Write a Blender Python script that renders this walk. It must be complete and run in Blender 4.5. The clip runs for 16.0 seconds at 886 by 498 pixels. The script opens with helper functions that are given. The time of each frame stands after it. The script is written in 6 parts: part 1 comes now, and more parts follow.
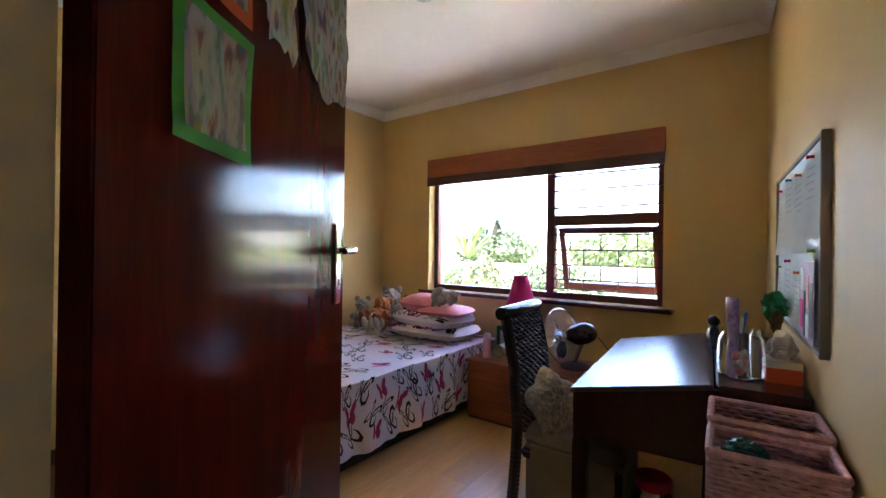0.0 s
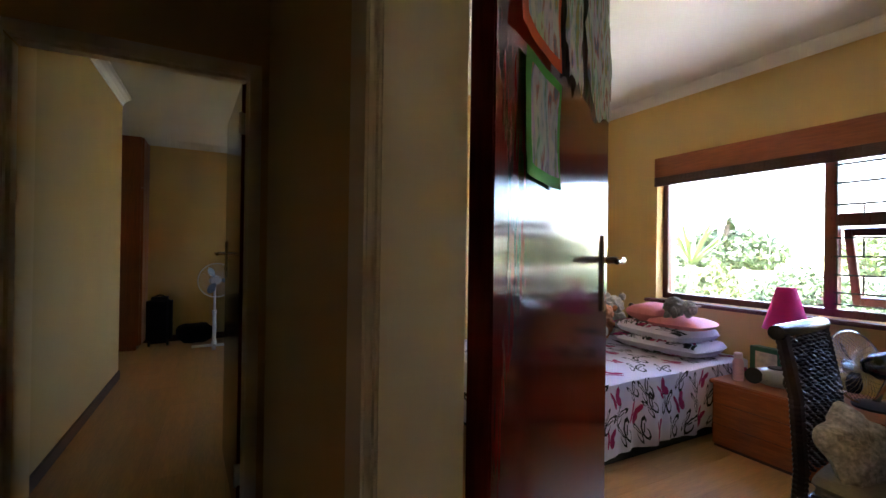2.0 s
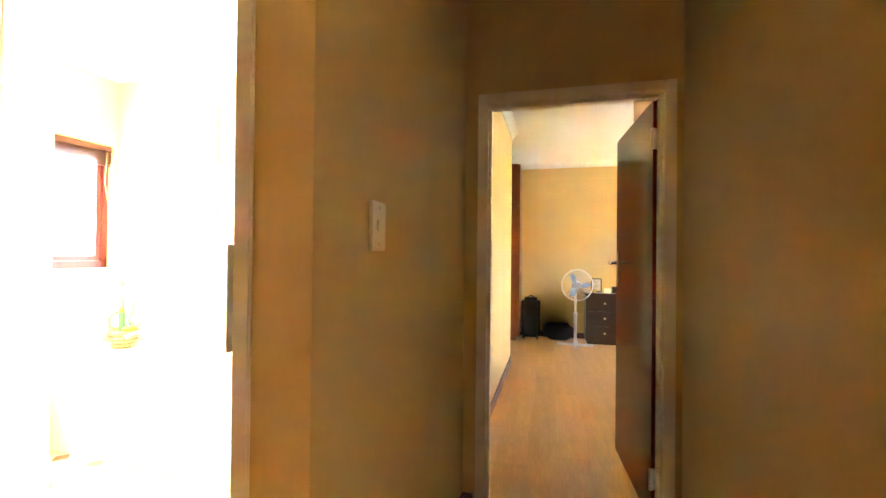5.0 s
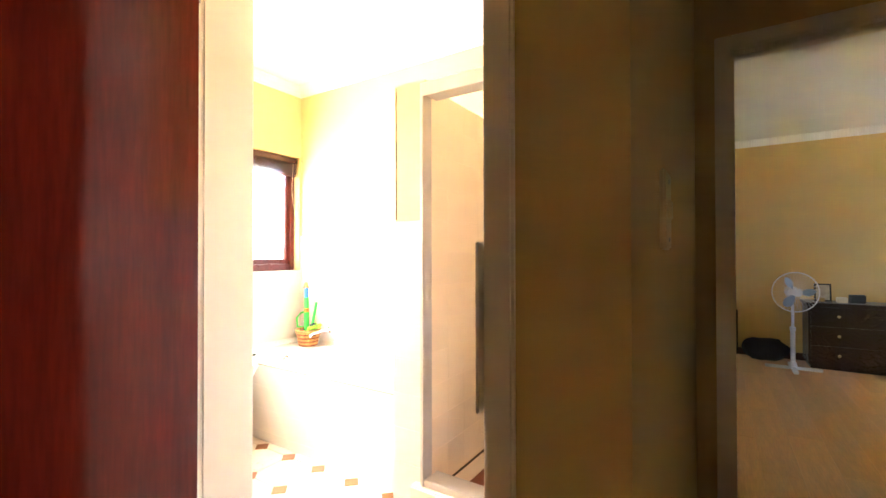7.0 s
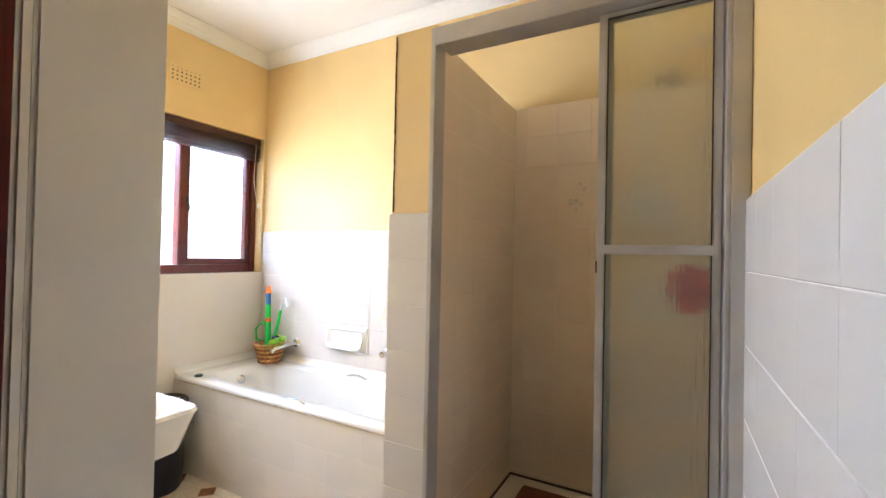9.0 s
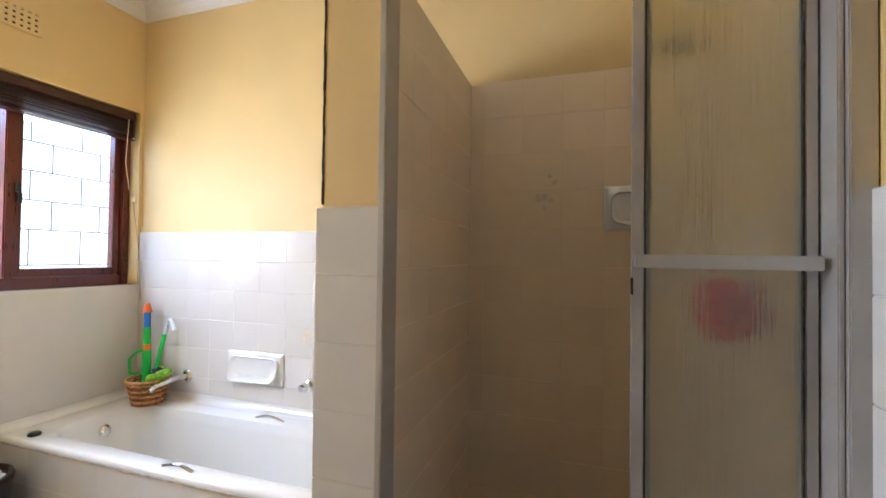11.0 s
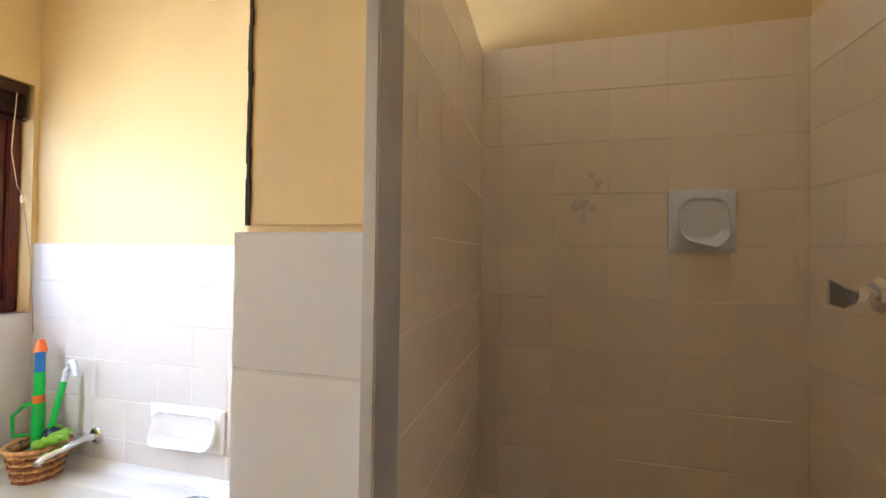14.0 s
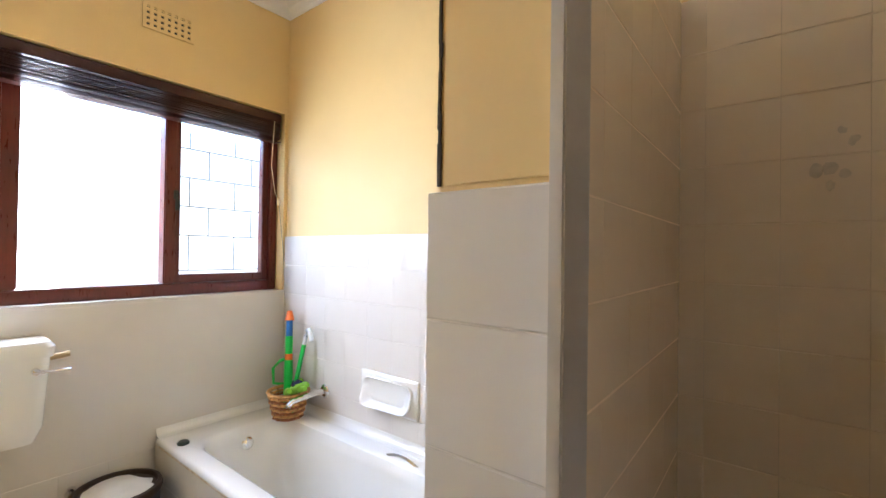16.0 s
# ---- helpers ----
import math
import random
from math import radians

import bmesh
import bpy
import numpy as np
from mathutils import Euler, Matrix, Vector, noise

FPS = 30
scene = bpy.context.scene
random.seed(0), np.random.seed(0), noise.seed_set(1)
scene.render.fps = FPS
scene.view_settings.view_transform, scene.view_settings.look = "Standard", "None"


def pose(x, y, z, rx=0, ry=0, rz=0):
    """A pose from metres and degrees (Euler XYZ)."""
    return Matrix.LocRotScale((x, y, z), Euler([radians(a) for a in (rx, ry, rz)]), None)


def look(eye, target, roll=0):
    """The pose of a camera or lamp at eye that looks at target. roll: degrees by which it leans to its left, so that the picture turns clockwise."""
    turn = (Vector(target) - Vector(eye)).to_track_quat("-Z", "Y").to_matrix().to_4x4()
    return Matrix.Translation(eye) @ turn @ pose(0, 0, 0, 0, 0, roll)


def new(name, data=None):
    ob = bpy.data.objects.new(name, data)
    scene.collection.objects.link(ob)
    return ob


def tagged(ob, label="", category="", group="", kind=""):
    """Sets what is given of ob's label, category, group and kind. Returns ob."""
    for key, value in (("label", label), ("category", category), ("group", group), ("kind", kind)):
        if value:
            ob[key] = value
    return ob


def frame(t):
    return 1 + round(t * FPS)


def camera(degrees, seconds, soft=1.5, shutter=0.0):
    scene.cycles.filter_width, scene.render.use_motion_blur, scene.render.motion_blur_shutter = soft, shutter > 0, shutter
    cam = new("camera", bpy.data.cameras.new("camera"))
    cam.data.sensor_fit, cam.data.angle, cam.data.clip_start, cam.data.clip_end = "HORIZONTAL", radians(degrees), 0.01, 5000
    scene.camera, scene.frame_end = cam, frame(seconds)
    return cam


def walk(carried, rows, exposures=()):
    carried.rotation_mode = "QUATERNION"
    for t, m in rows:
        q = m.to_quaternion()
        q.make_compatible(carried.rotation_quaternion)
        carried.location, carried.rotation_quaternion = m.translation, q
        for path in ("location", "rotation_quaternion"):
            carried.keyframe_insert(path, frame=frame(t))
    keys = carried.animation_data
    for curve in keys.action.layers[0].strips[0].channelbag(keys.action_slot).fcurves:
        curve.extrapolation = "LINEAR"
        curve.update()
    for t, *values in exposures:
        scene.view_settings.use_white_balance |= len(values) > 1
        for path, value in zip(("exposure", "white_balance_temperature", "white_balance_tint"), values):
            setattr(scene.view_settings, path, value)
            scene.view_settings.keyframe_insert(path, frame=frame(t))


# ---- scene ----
cam = camera(91.9, 16.0)
PATH = [
    (0, (0.026, -2.142, 1.249), (1.632, -0.95, 1.255), 0.8),
    (0.5, (-0.021, -2.122, 1.257), (1.445, -0.762, 1.262), 0.8),
    (1, (-0.068, -2.099, 1.261), (1.238, -0.584, 1.27), 0.8),
    (1.5, (-0.122, -2.089, 1.264), (0.999, -0.433, 1.273), 0.8),
    (2, (-0.181, -2.087, 1.265), (0.737, -0.31, 1.274), 0.8),
    (2.5, (-0.248, -2.086, 1.27), (0.441, -0.208, 1.28), 0.8),
    (3, (-0.315, -2.089, 1.272), (0.15, -0.144, 1.284), 0.8),
    (3.5, (-0.37, -2.103, 1.273), (-0.127, -0.118, 1.286), 0.8),
    (4, (-0.424, -2.122, 1.277), (-0.417, -0.122, 1.291), 0.6),
    (4.5, (-0.494, -2.133, 1.279), (-0.734, -0.147, 1.295), 0.6),
    (5, (-0.569, -2.13, 1.286), (-1.064, -0.192, 1.302), 0.6),
    (5.2, (-0.604, -2.123, 1.288), (-1.194, -0.212, 1.307), 0.6),
    (7.5, (-1.004, -1.806, 1.281), (-2.132, -0.155, 1.3), 0.5),
    (8, (-1.087, -1.716, 1.279), (-2.232, -0.076, 1.302), 1.2),
    (8.5, (-1.2, -1.634, 1.281), (-2.298, 0.037, 1.309), 1.2),
    (9, (-1.303, -1.583, 1.29), (-2.257, 0.175, 1.317), 1.2),
    (9.2, (-1.34, -1.559, 1.293), (-2.225, 0.234, 1.321), 1.1),
    (11.5, (-1.639, -1.115, 1.342), (-2.198, 0.805, 1.373), 0.8),
    (12, (-1.697, -0.997, 1.378), (-2.172, 0.946, 1.408), 0.9),
    (12.5, (-1.741, -0.934, 1.389), (-2.165, 1.02, 1.424), 0.9),
    (13, (-1.784, -0.907, 1.389), (-2.204, 1.048, 1.428), 0.9),
    (13.5, (-1.806, -0.86, 1.4), (-2.23, 1.094, 1.434), 0.8),
    (14, (-1.811, -0.804, 1.401), (-2.307, 1.133, 1.432), 0.8),
    (14.5, (-1.807, -0.775, 1.393), (-2.48, 1.108, 1.424), 0.8),
    (15, (-1.81, -0.776, 1.383), (-2.678, 1.026, 1.409), 1.0),
    (15.5, (-1.815, -0.789, 1.371), (-2.879, 0.905, 1.391), 1.0),
    (16, (-1.822, -0.798, 1.352), (-3.047, 0.783, 1.37), 0.8),
]
EXPOSURES = [(0.0, 4.85, 6000, 24), (1.5, 4.9, 6000, 23), (2.5, 5.3, 6000, 22), (3.0, 5.9, 6150, 22), (3.5, 6.7, 6350, 22), (4.2, 8.05, 6600, 24), (5.0, 8.4, 6950, 25), (5.2, 8.3, 6950, 25), (7.5, 6.15, 6200, 19), (8.5, 5.1, 5700, 14), (9.0, 4.7, 5600, 13), (11.5, 4.2, 5500, 13), (12.0, 4.2, 5500, 13), (13.0, 4.35, 5500, 14), (14.0, 4.5, 5500, 14), (15.3, 4.5, 5500, 14), (16.0, 4.25, 5500, 13)]
walk(cam, [(t, look(eye, target, roll)) for t, eye, target, roll in PATH], EXPOSURES)

# ---- world and sun ----
SUN_EL, SUN_AZ = radians(62), radians(186)
world = bpy.data.worlds.new("sky")
scene.world = world
world.use_nodes = True
wn = world.node_tree
sky = wn.nodes.new("ShaderNodeTexSky")
sky.sky_type, sky.sun_disc = "NISHITA", False
sky.sun_elevation, sky.sun_rotation = SUN_EL, SUN_AZ
wn.nodes["Background"].inputs["Strength"].default_value = 0.14
wn.links.new(sky.outputs[0], wn.nodes["Background"].inputs["Color"])
sun = new("sun", bpy.data.lights.new("sun", "SUN"))
sun.data.energy, sun.data.angle, sun.data.color = 5.0, radians(0.55), (1.0, 0.95, 0.88)
# the sun stands towards azimuth SUN_AZ (clockwise from +Y)
sun.matrix_world = look((0, 0, 20), (-math.sin(SUN_AZ) * 20 * math.cos(SUN_EL), -math.cos(SUN_AZ) * 20 * math.cos(SUN_EL), 20 - 20 * math.sin(SUN_EL)))

# daylight standing in the bathroom window's opening
win_light = new("window_daylight", bpy.data.lights.new("window_daylight", "AREA"))
win_light.data.shape, win_light.data.size, win_light.data.size_y, win_light.data.energy, win_light.data.color = "RECTANGLE", 0.7, 0.9, 2.2, (0.96, 0.98, 1.0)
win_light.matrix_world = look((-4.14, -0.72, 1.615), (0, -0.72, 1.2))

# ---- materials ----
def srgb(r, g, b):
    f = lambda c: ((c / 255 + 0.055) / 1.055) ** 2.4 if c > 10 else c / 255 / 12.92
    return (f(r), f(g), f(b), 1.0)


def mat(name, color, rough=0.6, metal=0.0, var=0.12, scale=6.0, bump=0.0, bump_scale=60.0, stretch=(1, 1, 1), per_object=0.0, spec=0.5, coat=0.0, grain=0.0, rough_var=0.08):
    """Painted or plain surface: colour drifting at two scales, uneven gloss and fine relief, in object metres."""
    m = bpy.data.materials.new(name)
    m.use_nodes = True
    nt = m.node_tree
    n, l = nt.nodes, nt.links
    b = n["Principled BSDF"]
    co = n.new("ShaderNodeTexCoord")
    mp = n.new("ShaderNodeMapping")
    mp.inputs["Scale"].default_value = stretch
    l.new(co.outputs["Object"], mp.inputs["Vector"])
    big = n.new("ShaderNodeTexNoise")
    big.inputs["Scale"].default_value, big.inputs["Detail"].default_value = scale, 4.0
    fine = n.new("ShaderNodeTexNoise")
    fine.inputs["Scale"].default_value, fine.inputs["Detail"].default_value = bump_scale, 5.0
    for q in (big, fine):
        l.new(mp.outputs[0], q.inputs["Vector"])
    ramp = n.new("ShaderNodeMapRange")
    ramp.inputs["From Min"].default_value, ramp.inputs["From Max"].default_value = 0.25, 0.75
    ramp.inputs["To Min"].default_value, ramp.inputs["To Max"].default_value = 1 - var, 1 + var
    l.new(big.outputs["Fac"], ramp.inputs["Value"])
    val = ramp.outputs[0]
    if grain:
        g = n.new("ShaderNodeMapRange")
        g.inputs["From Min"].default_value, g.inputs["From Max"].default_value = 0.3, 0.7
        g.inputs["To Min"].default_value, g.inputs["To Max"].default_value = 1 - grain, 1 + grain
        l.new(fine.outputs["Fac"], g.inputs["Value"])
        mu = n.new("ShaderNodeMath")
        mu.operation = "MULTIPLY"
        l.new(val, mu.inputs[0]), l.new(g.outputs[0], mu.inputs[1])
        val = mu.outputs[0]
    hsv = n.new("ShaderNodeHueSaturation")
    hsv.inputs["Color"].default_value = color
    if per_object:
        oi = n.new("ShaderNodeObjectInfo")
        pr = n.new("ShaderNodeMapRange")
        pr.inputs["To Min"].default_value, pr.inputs["To Max"].default_value = 1 - per_object, 1 + per_object
        l.new(oi.outputs["Random"], pr.inputs["Value"])
        mu = n.new("ShaderNodeMath")
        mu.operation = "MULTIPLY"
        l.new(val, mu.inputs[0]), l.new(pr.outputs[0], mu.inputs[1])
        val = mu.outputs[0]
    l.new(val, hsv.inputs["Value"])
    l.new(hsv.outputs[0], b.inputs["Base Color"])
    rr = n.new("ShaderNodeMapRange")
    rr.inputs["To Min"].default_value, rr.inputs["To Max"].default_value = max(0.02, rough - rough_var), min(1, rough + rough_var)
    l.new(fine.outputs["Fac"], rr.inputs["Value"])
    l.new(rr.outputs[0], b.inputs["Roughness"])
    b.inputs["Metallic"].default_value = metal
    b.inputs["Specular IOR Level"].default_value = spec
    if coat:
        b.inputs["Coat Weight"].default_value, b.inputs["Coat Roughness"].default_value = coat, 0.08
    if bump:
        bp = n.new("ShaderNodeBump")
        bp.inputs["Strength"].default_value, bp.inputs["Distance"].default_value = bump, 0.004
        l.new(fine.outputs["Fac"], bp.inputs["Height"])
        l.new(bp.outputs[0], b.inputs["Normal"])
    return m


def glass(name, tint=(1, 1, 1, 1), rough=0.0, ribs=0.0):
    m = bpy.data.materials.new(name)
    m.use_nodes = True
    n, l = m.node_tree.nodes, m.node_tree.links
    b = n["Principled BSDF"]
    b.inputs["Base Color"].default_value, b.inputs["Roughness"].default_value = tint, rough
    b.inputs["Transmission Weight"].default_value, b.inputs["IOR"].default_value = (0.9 if ribs else 1.0), 1.45
    if ribs:
        co, mp, tx, bp = (n.new("ShaderNode" + k) for k in ("TexCoord", "Mapping", "TexNoise", "Bump"))
        mp.inputs["Scale"].default_value = (1, 1, 0.045)
        tx.inputs["Scale"].default_value, tx.inputs["Detail"].default_value = 170, 3
        bp.inputs["Strength"].default_value, bp.inputs["Distance"].default_value = ribs, 0.01
        l.new(co.outputs["Object"], mp.inputs[0]), l.new(mp.outputs[0], tx.inputs[0]), l.new(tx.outputs[0], bp.inputs["Height"]), l.new(bp.outputs[0], b.inputs["Normal"])
    return m


M_WALL = mat("ochre wall paint", srgb(212, 180, 115), 0.55, var=0.05, scale=2.2, bump=0.12, bump_scale=140)
M_WALLB = mat("pale ochre bathroom paint", srgb(224, 195, 134), 0.55, var=0.05, scale=2.2, bump=0.12, bump_scale=140)
M_WHITE = mat("white ceiling paint", (0.8, 0.79, 0.76, 1), 0.7, var=0.03, scale=2, bump=0.08, bump_scale=120)
M_FRAME = mat("cream steel door frame paint", srgb(236, 226, 208), 0.4, var=0.05, scale=7, bump=0.06, bump_scale=50)
M_DOOR = mat("red mahogany door varnish", srgb(88, 24, 15), 0.12, rough_var=0.025, var=0.2, scale=3.5, grain=0.16, bump=0.012, bump_scale=16, stretch=(9, 9, 0.7), coat=0.0, spec=0.2)
M_CHROME = mat("chrome", (0.75, 0.75, 0.76, 1), 0.12, 1.0, var=0.03, rough_var=0.05)
M_STEEL = mat("brushed aluminium", (0.62, 0.63, 0.65, 1), 0.34, 1.0, var=0.06, scale=9, bump=0.05, bump_scale=200)
M_BRASS = mat("satin brass", (0.5, 0.4, 0.24, 1), 0.3, 1.0)
M_TILE = mat("glazed white wall tile", srgb(219, 214, 207), 0.11, spec=0.22, var=0.03, scale=5, bump=0.02, bump_scale=18, per_object=0.02)
M_TILE_SH = mat("glazed cream shower tile", srgb(247, 228, 200), 0.18, var=0.04, scale=3, bump=0.02, bump_scale=18, per_object=0.025)
M_GROUTS = mat("cream grout", srgb(240, 220, 194), 0.85, var=0.1, scale=9, bump=0.2, bump_scale=180)
M_GROUT = mat("grout", srgb(214, 200, 180), 0.85, var=0.14, scale=9, bump=0.2, bump_scale=180)
M_GROUTW = mat("white grout", srgb(219, 213, 204), 0.85, var=0.1, scale=9, bump=0.2, bump_scale=180)
M_ENAMEL = mat("white enamel", (0.82, 0.82, 0.8, 1), 0.1, var=0.02, coat=0.4)
M_PINE = mat("varnished orange pine", srgb(158, 84, 36), 0.34, var=0.22, scale=3, grain=0.22, bump=0.06, bump_scale=14, stretch=(7, 0.6, 7))
M_DARKWOOD = mat("dark brown desk wood", srgb(70, 34, 20), 0.2, var=0.2, scale=3, grain=0.22, bump=0.05, bump_scale=15, stretch=(0.7, 8, 8), coat=0.3)
M_WINWOOD = mat("meranti window varnish", srgb(88, 30, 24), 0.3, var=0.2, scale=4, grain=0.15, bump=0.06, bump_scale=20, stretch=(5, 5, 1))
M_LAMINATE = mat("oak laminate", srgb(200, 148, 90), 0.3, rough_var=0.03, var=0.1, scale=2.5, grain=0.1, bump=0.0, bump_scale=14, stretch=(8, 0.7, 1), per_object=0.08)
M_GLASS = glass("window glass")
M_SHGLASS = glass("reeded shower glass", (0.9, 0.92, 0.8, 1), 0.2, 0.2)
M_BLACK = mat("black plastic", (0.02, 0.02, 0.02, 1), 0.45)
M_GROUND = mat("dry lawn", srgb(112, 120, 66), 0.95, var=0.3, scale=0.8, grain=0.3, bump=0.6, bump_scale=40)


# ---- mesh helpers ----
def bm_box(bm, x0, x1, y0, y1, z0, z1):
    r = bmesh.ops.create_cube(bm, size=1, matrix=Matrix.LocRotScale(((x0 + x1) / 2, (y0 + y1) / 2, (z0 + z1) / 2), None, (abs(x1 - x0), abs(y1 - y0), abs(z1 - z0))))
    return r["verts"]


def bm_bevel(bm, w, seg=2):
    bmesh.ops.bevel(bm, geom=bm.edges[:] + bm.verts[:], offset=w, segments=seg, affect="EDGES", clamp_overlap=True)


def bx(x0, x1, y0, y1, z0, z1, bevel=0.0, seg=2):
    bm = bmesh.new()
    bm_box(bm, x0, x1, y0, y1, z0, z1)
    if bevel:
        bm_bevel(bm, bevel, seg)
    return bm


def boxes(items, bevel=0.0):
    """Several boxes of ONE thing, joined."""
    bm = bmesh.new()
    for it in items:
        one = bx(*it, bevel=bevel)
        me = bpy.data.meshes.new("tmp")
        one.to_mesh(me)
        one.free()
        bm.from_mesh(me)
        bpy.data.meshes.remove(me)
    return bm


def merge(*bms):
    out = bmesh.new()
    for b in bms:
        me = bpy.data.meshes.new("tmp")
        b.to_mesh(me)
        b.free()
        out.from_mesh(me)
        bpy.data.meshes.remove(me)
    return out


def moved(bm, m):
    bmesh.ops.transform(bm, matrix=m, verts=bm.verts[:])
    return bm


def lathe(profile, seg=24):
    """Turned body round z from (radius, height) pairs."""
    bm = bmesh.new()
    rings = []
    for r, z in profile:
        rings.append([bm.verts.new((max(r, 1e-4) * math.cos(2 * math.pi * i / seg), max(r, 1e-4) * math.sin(2 * math.pi * i / seg), z)) for i in range(seg)])
    for a, b in zip(rings, rings[1:]):
        for i in range(seg):
            bm.faces.new((a[i], a[(i + 1) % seg], b[(i + 1) % seg], b[i]))
    bm.faces.new(rings[0][::-1])
    bm.faces.new(rings[-1])
    bmesh.ops.recalc_face_normals(bm, faces=bm.faces[:])
    return bm


def tube(points, r, seg=8):
    """A round bar along a line of points."""
    bm = bmesh.new()
    pts = [Vector(p) for p in points]
    rings = []
    for i, p in enumerate(pts):
        d = (pts[min(i + 1, len(pts) - 1)] - pts[max(i - 1, 0)]).normalized()
        up = Vector((0, 0, 1)) if abs(d.z) < 0.9 else Vector((1, 0, 0))
        u = d.cross(up).normalized()
        v = u.cross(d)
        rad = r[i] if isinstance(r, (list, tuple)) else r
        rings.append([bm.verts.new(p + rad * (math.cos(2 * math.pi * k / seg) * u + math.sin(2 * math.pi * k / seg) * v)) for k in range(seg)])
    for a, b in zip(rings, rings[1:]):
        for k in range(seg):
            bm.faces.new((a[k], a[(k + 1) % seg], b[(k + 1) % seg], b[k]))
    bm.faces.new(rings[0][::-1])
    bm.faces.new(rings[-1])
    bmesh.ops.recalc_face_normals(bm, faces=bm.faces[:])
    return bm


def arc(a, b, bow, n=8):
    """Points from a to b, bowed by the vector bow in the middle."""
    a, b, bow = Vector(a), Vector(b), Vector(bow)
    return [a.lerp(b, i / n) + bow * math.sin(math.pi * i / n) for i in range(n + 1)]


def blob(rx, ry, rz, amp=0.15, freq=2.0, seed=0, sub=3):
    bm = bmesh.new()
    bmesh.ops.create_icosphere(bm, subdivisions=sub, radius=1)
    for v in bm.verts:
        k = 1 + amp * noise.noise(v.co * freq + Vector((seed * 7.3, seed * 1.7, 0)))
        v.co = Vector((v.co.x * rx * k, v.co.y * ry * k, v.co.z * rz * k))
    return bm


def part(name, bm, material, parent=None, label="", smooth=False, at=None):
    me = bpy.data.meshes.new(name)
    bm.to_mesh(me)
    bm.free()
    me.materials.append(material)
    if smooth:
        me.polygons.foreach_set("use_smooth", [True] * len(me.polygons))
        me.set_sharp_from_angle(angle=radians(40))
    ob = new(name, me)
    if at is not None:
        ob.matrix_basis = at
    if parent is not None:
        ob.parent = parent
    return tagged(ob, label) if label else ob


def empty(name, m=None):
    ob = new(name)
    if m is not None:
        ob.matrix_basis = m
    return ob


def struct(name, bm, material, label, category):
    return tagged(part(name, bm, material), label, category, kind="structure")


# ---- plan ----
CEIL = 2.68
B1X0, B1X1, B1Y1 = 0.15, 3.30, 1.085        # bedroom
DOOR_Y1, DOOR_Y0 = -1.53, -2.34             # bedroom doorway in the passage wall
BX0, BX1, BYB, BYF = -3.92, -1.16, 0.52, -1.30   # bathroom
HALL_Y = -1.42                              # hall face of the bathroom's front wall
SKEW = radians(4.3)


def skew_y(x):
    """The bedroom's desk wall, which runs a little out of square."""
    return -2.17 - (B1X1 - x) * math.tan(SKEW)


# floors
struct("floor_bedroom", boxes([(0.0, 3.6, -2.6, 1.3, -0.12, -0.012)]), M_GROUT, "screed under the oak laminate floor", "floor")
struct("floor_hall", boxes([(-2.2, -0.001, -4.2, -1.421, -0.12, -0.012), (-0.999, -0.001, -1.421, 1.3, -0.12, -0.012), (-2.2, 3.4, 1.301, 4.9, -0.12, -0.012)]), M_GROUT, "screed under the hall laminate floor", "floor")
struct("floor_bathroom", boxes([(-4.1, -1.0, -1.42, 0.7, -0.13, -0.006)]), M_GROUT, "pale grout bed of the bathroom floor tiles", "floor")
# ceilings
struct("ceiling_bedroom", boxes([(0.05, 3.5, -2.6, 1.25, CEIL, CEIL + 0.12)]), M_WHITE, "smooth white painted bedroom ceiling", "ceiling")
struct("ceiling_hall", boxes([(-2.2, 0.049, -4.2, -1.361, CEIL, CEIL + 0.12), (-1.079, 0.049, -1.361, 0.05, CEIL, CEIL + 0.12)]), M_WHITE, "smooth white painted hall ceiling", "ceiling")
struct("ceiling_master", boxes([(-1.079, 0.049, 0.0505, 1.2505, CEIL, CEIL + 0.12), (-2.2, 3.4, 1.2505, 4.9, CEIL, CEIL + 0.12)]), M_WHITE, "smooth white painted ceiling of the far bedroom", "ceiling")
struct("ceiling_bathroom", boxes([(-4.1, -1.08, -1.36, 0.68, CEIL, CEIL + 0.12)]), M_WHITE, "smooth white painted bathroom ceiling", "ceiling")

# passage wall on the bedroom's side, with the doorway
struct("wall_passage", boxes([(0, 0.15, DOOR_Y1 + 0.05, 1.25, 0, CEIL), (0, 0.15, -4.2, DOOR_Y0 - 0.05, 0, CEIL), (0, 0.15, DOOR_Y0 - 0.05, DOOR_Y1 + 0.05, 2.08, CEIL)]), M_WALL, "ochre painted passage wall", "wall")
# bedroom walls
WY0, WY1, WZ0, WZ1 = -1.60, 0.46, 0.87, 2.02
struct("wall_window", boxes([(B1X1, 3.55, WY1, 1.3, 0, CEIL), (B1X1, 3.55, -2.6, WY0, 0, CEIL), (B1X1, 3.55, WY0, WY1, 0, WZ0), (B1X1, 3.55, WY0, WY1, WZ1, CEIL)]), M_WALL, "ochre painted bedroom wall round the window", "wall")
struct("wall_bed", boxes([(B1X0, B1X1, B1Y1, 1.25, 0, CEIL)]), M_WALL, "ochre painted wall beside the bed", "wall")
bm = bmesh.new()
pts = [(B1X0, skew_y(B1X0)), (B1X1, skew_y(B1X1)), (B1X1, -2.6), (B1X0, -2.6)]
lo, hi = [bm.verts.new((*p, 0)) for p in pts], [bm.verts.new((*p, CEIL)) for p in pts]
bm.faces.new(lo), bm.faces.new(hi)
for i in range(4):
    bm.faces.new((lo[i], lo[(i + 1) % 4], hi[(i + 1) % 4], hi[i]))
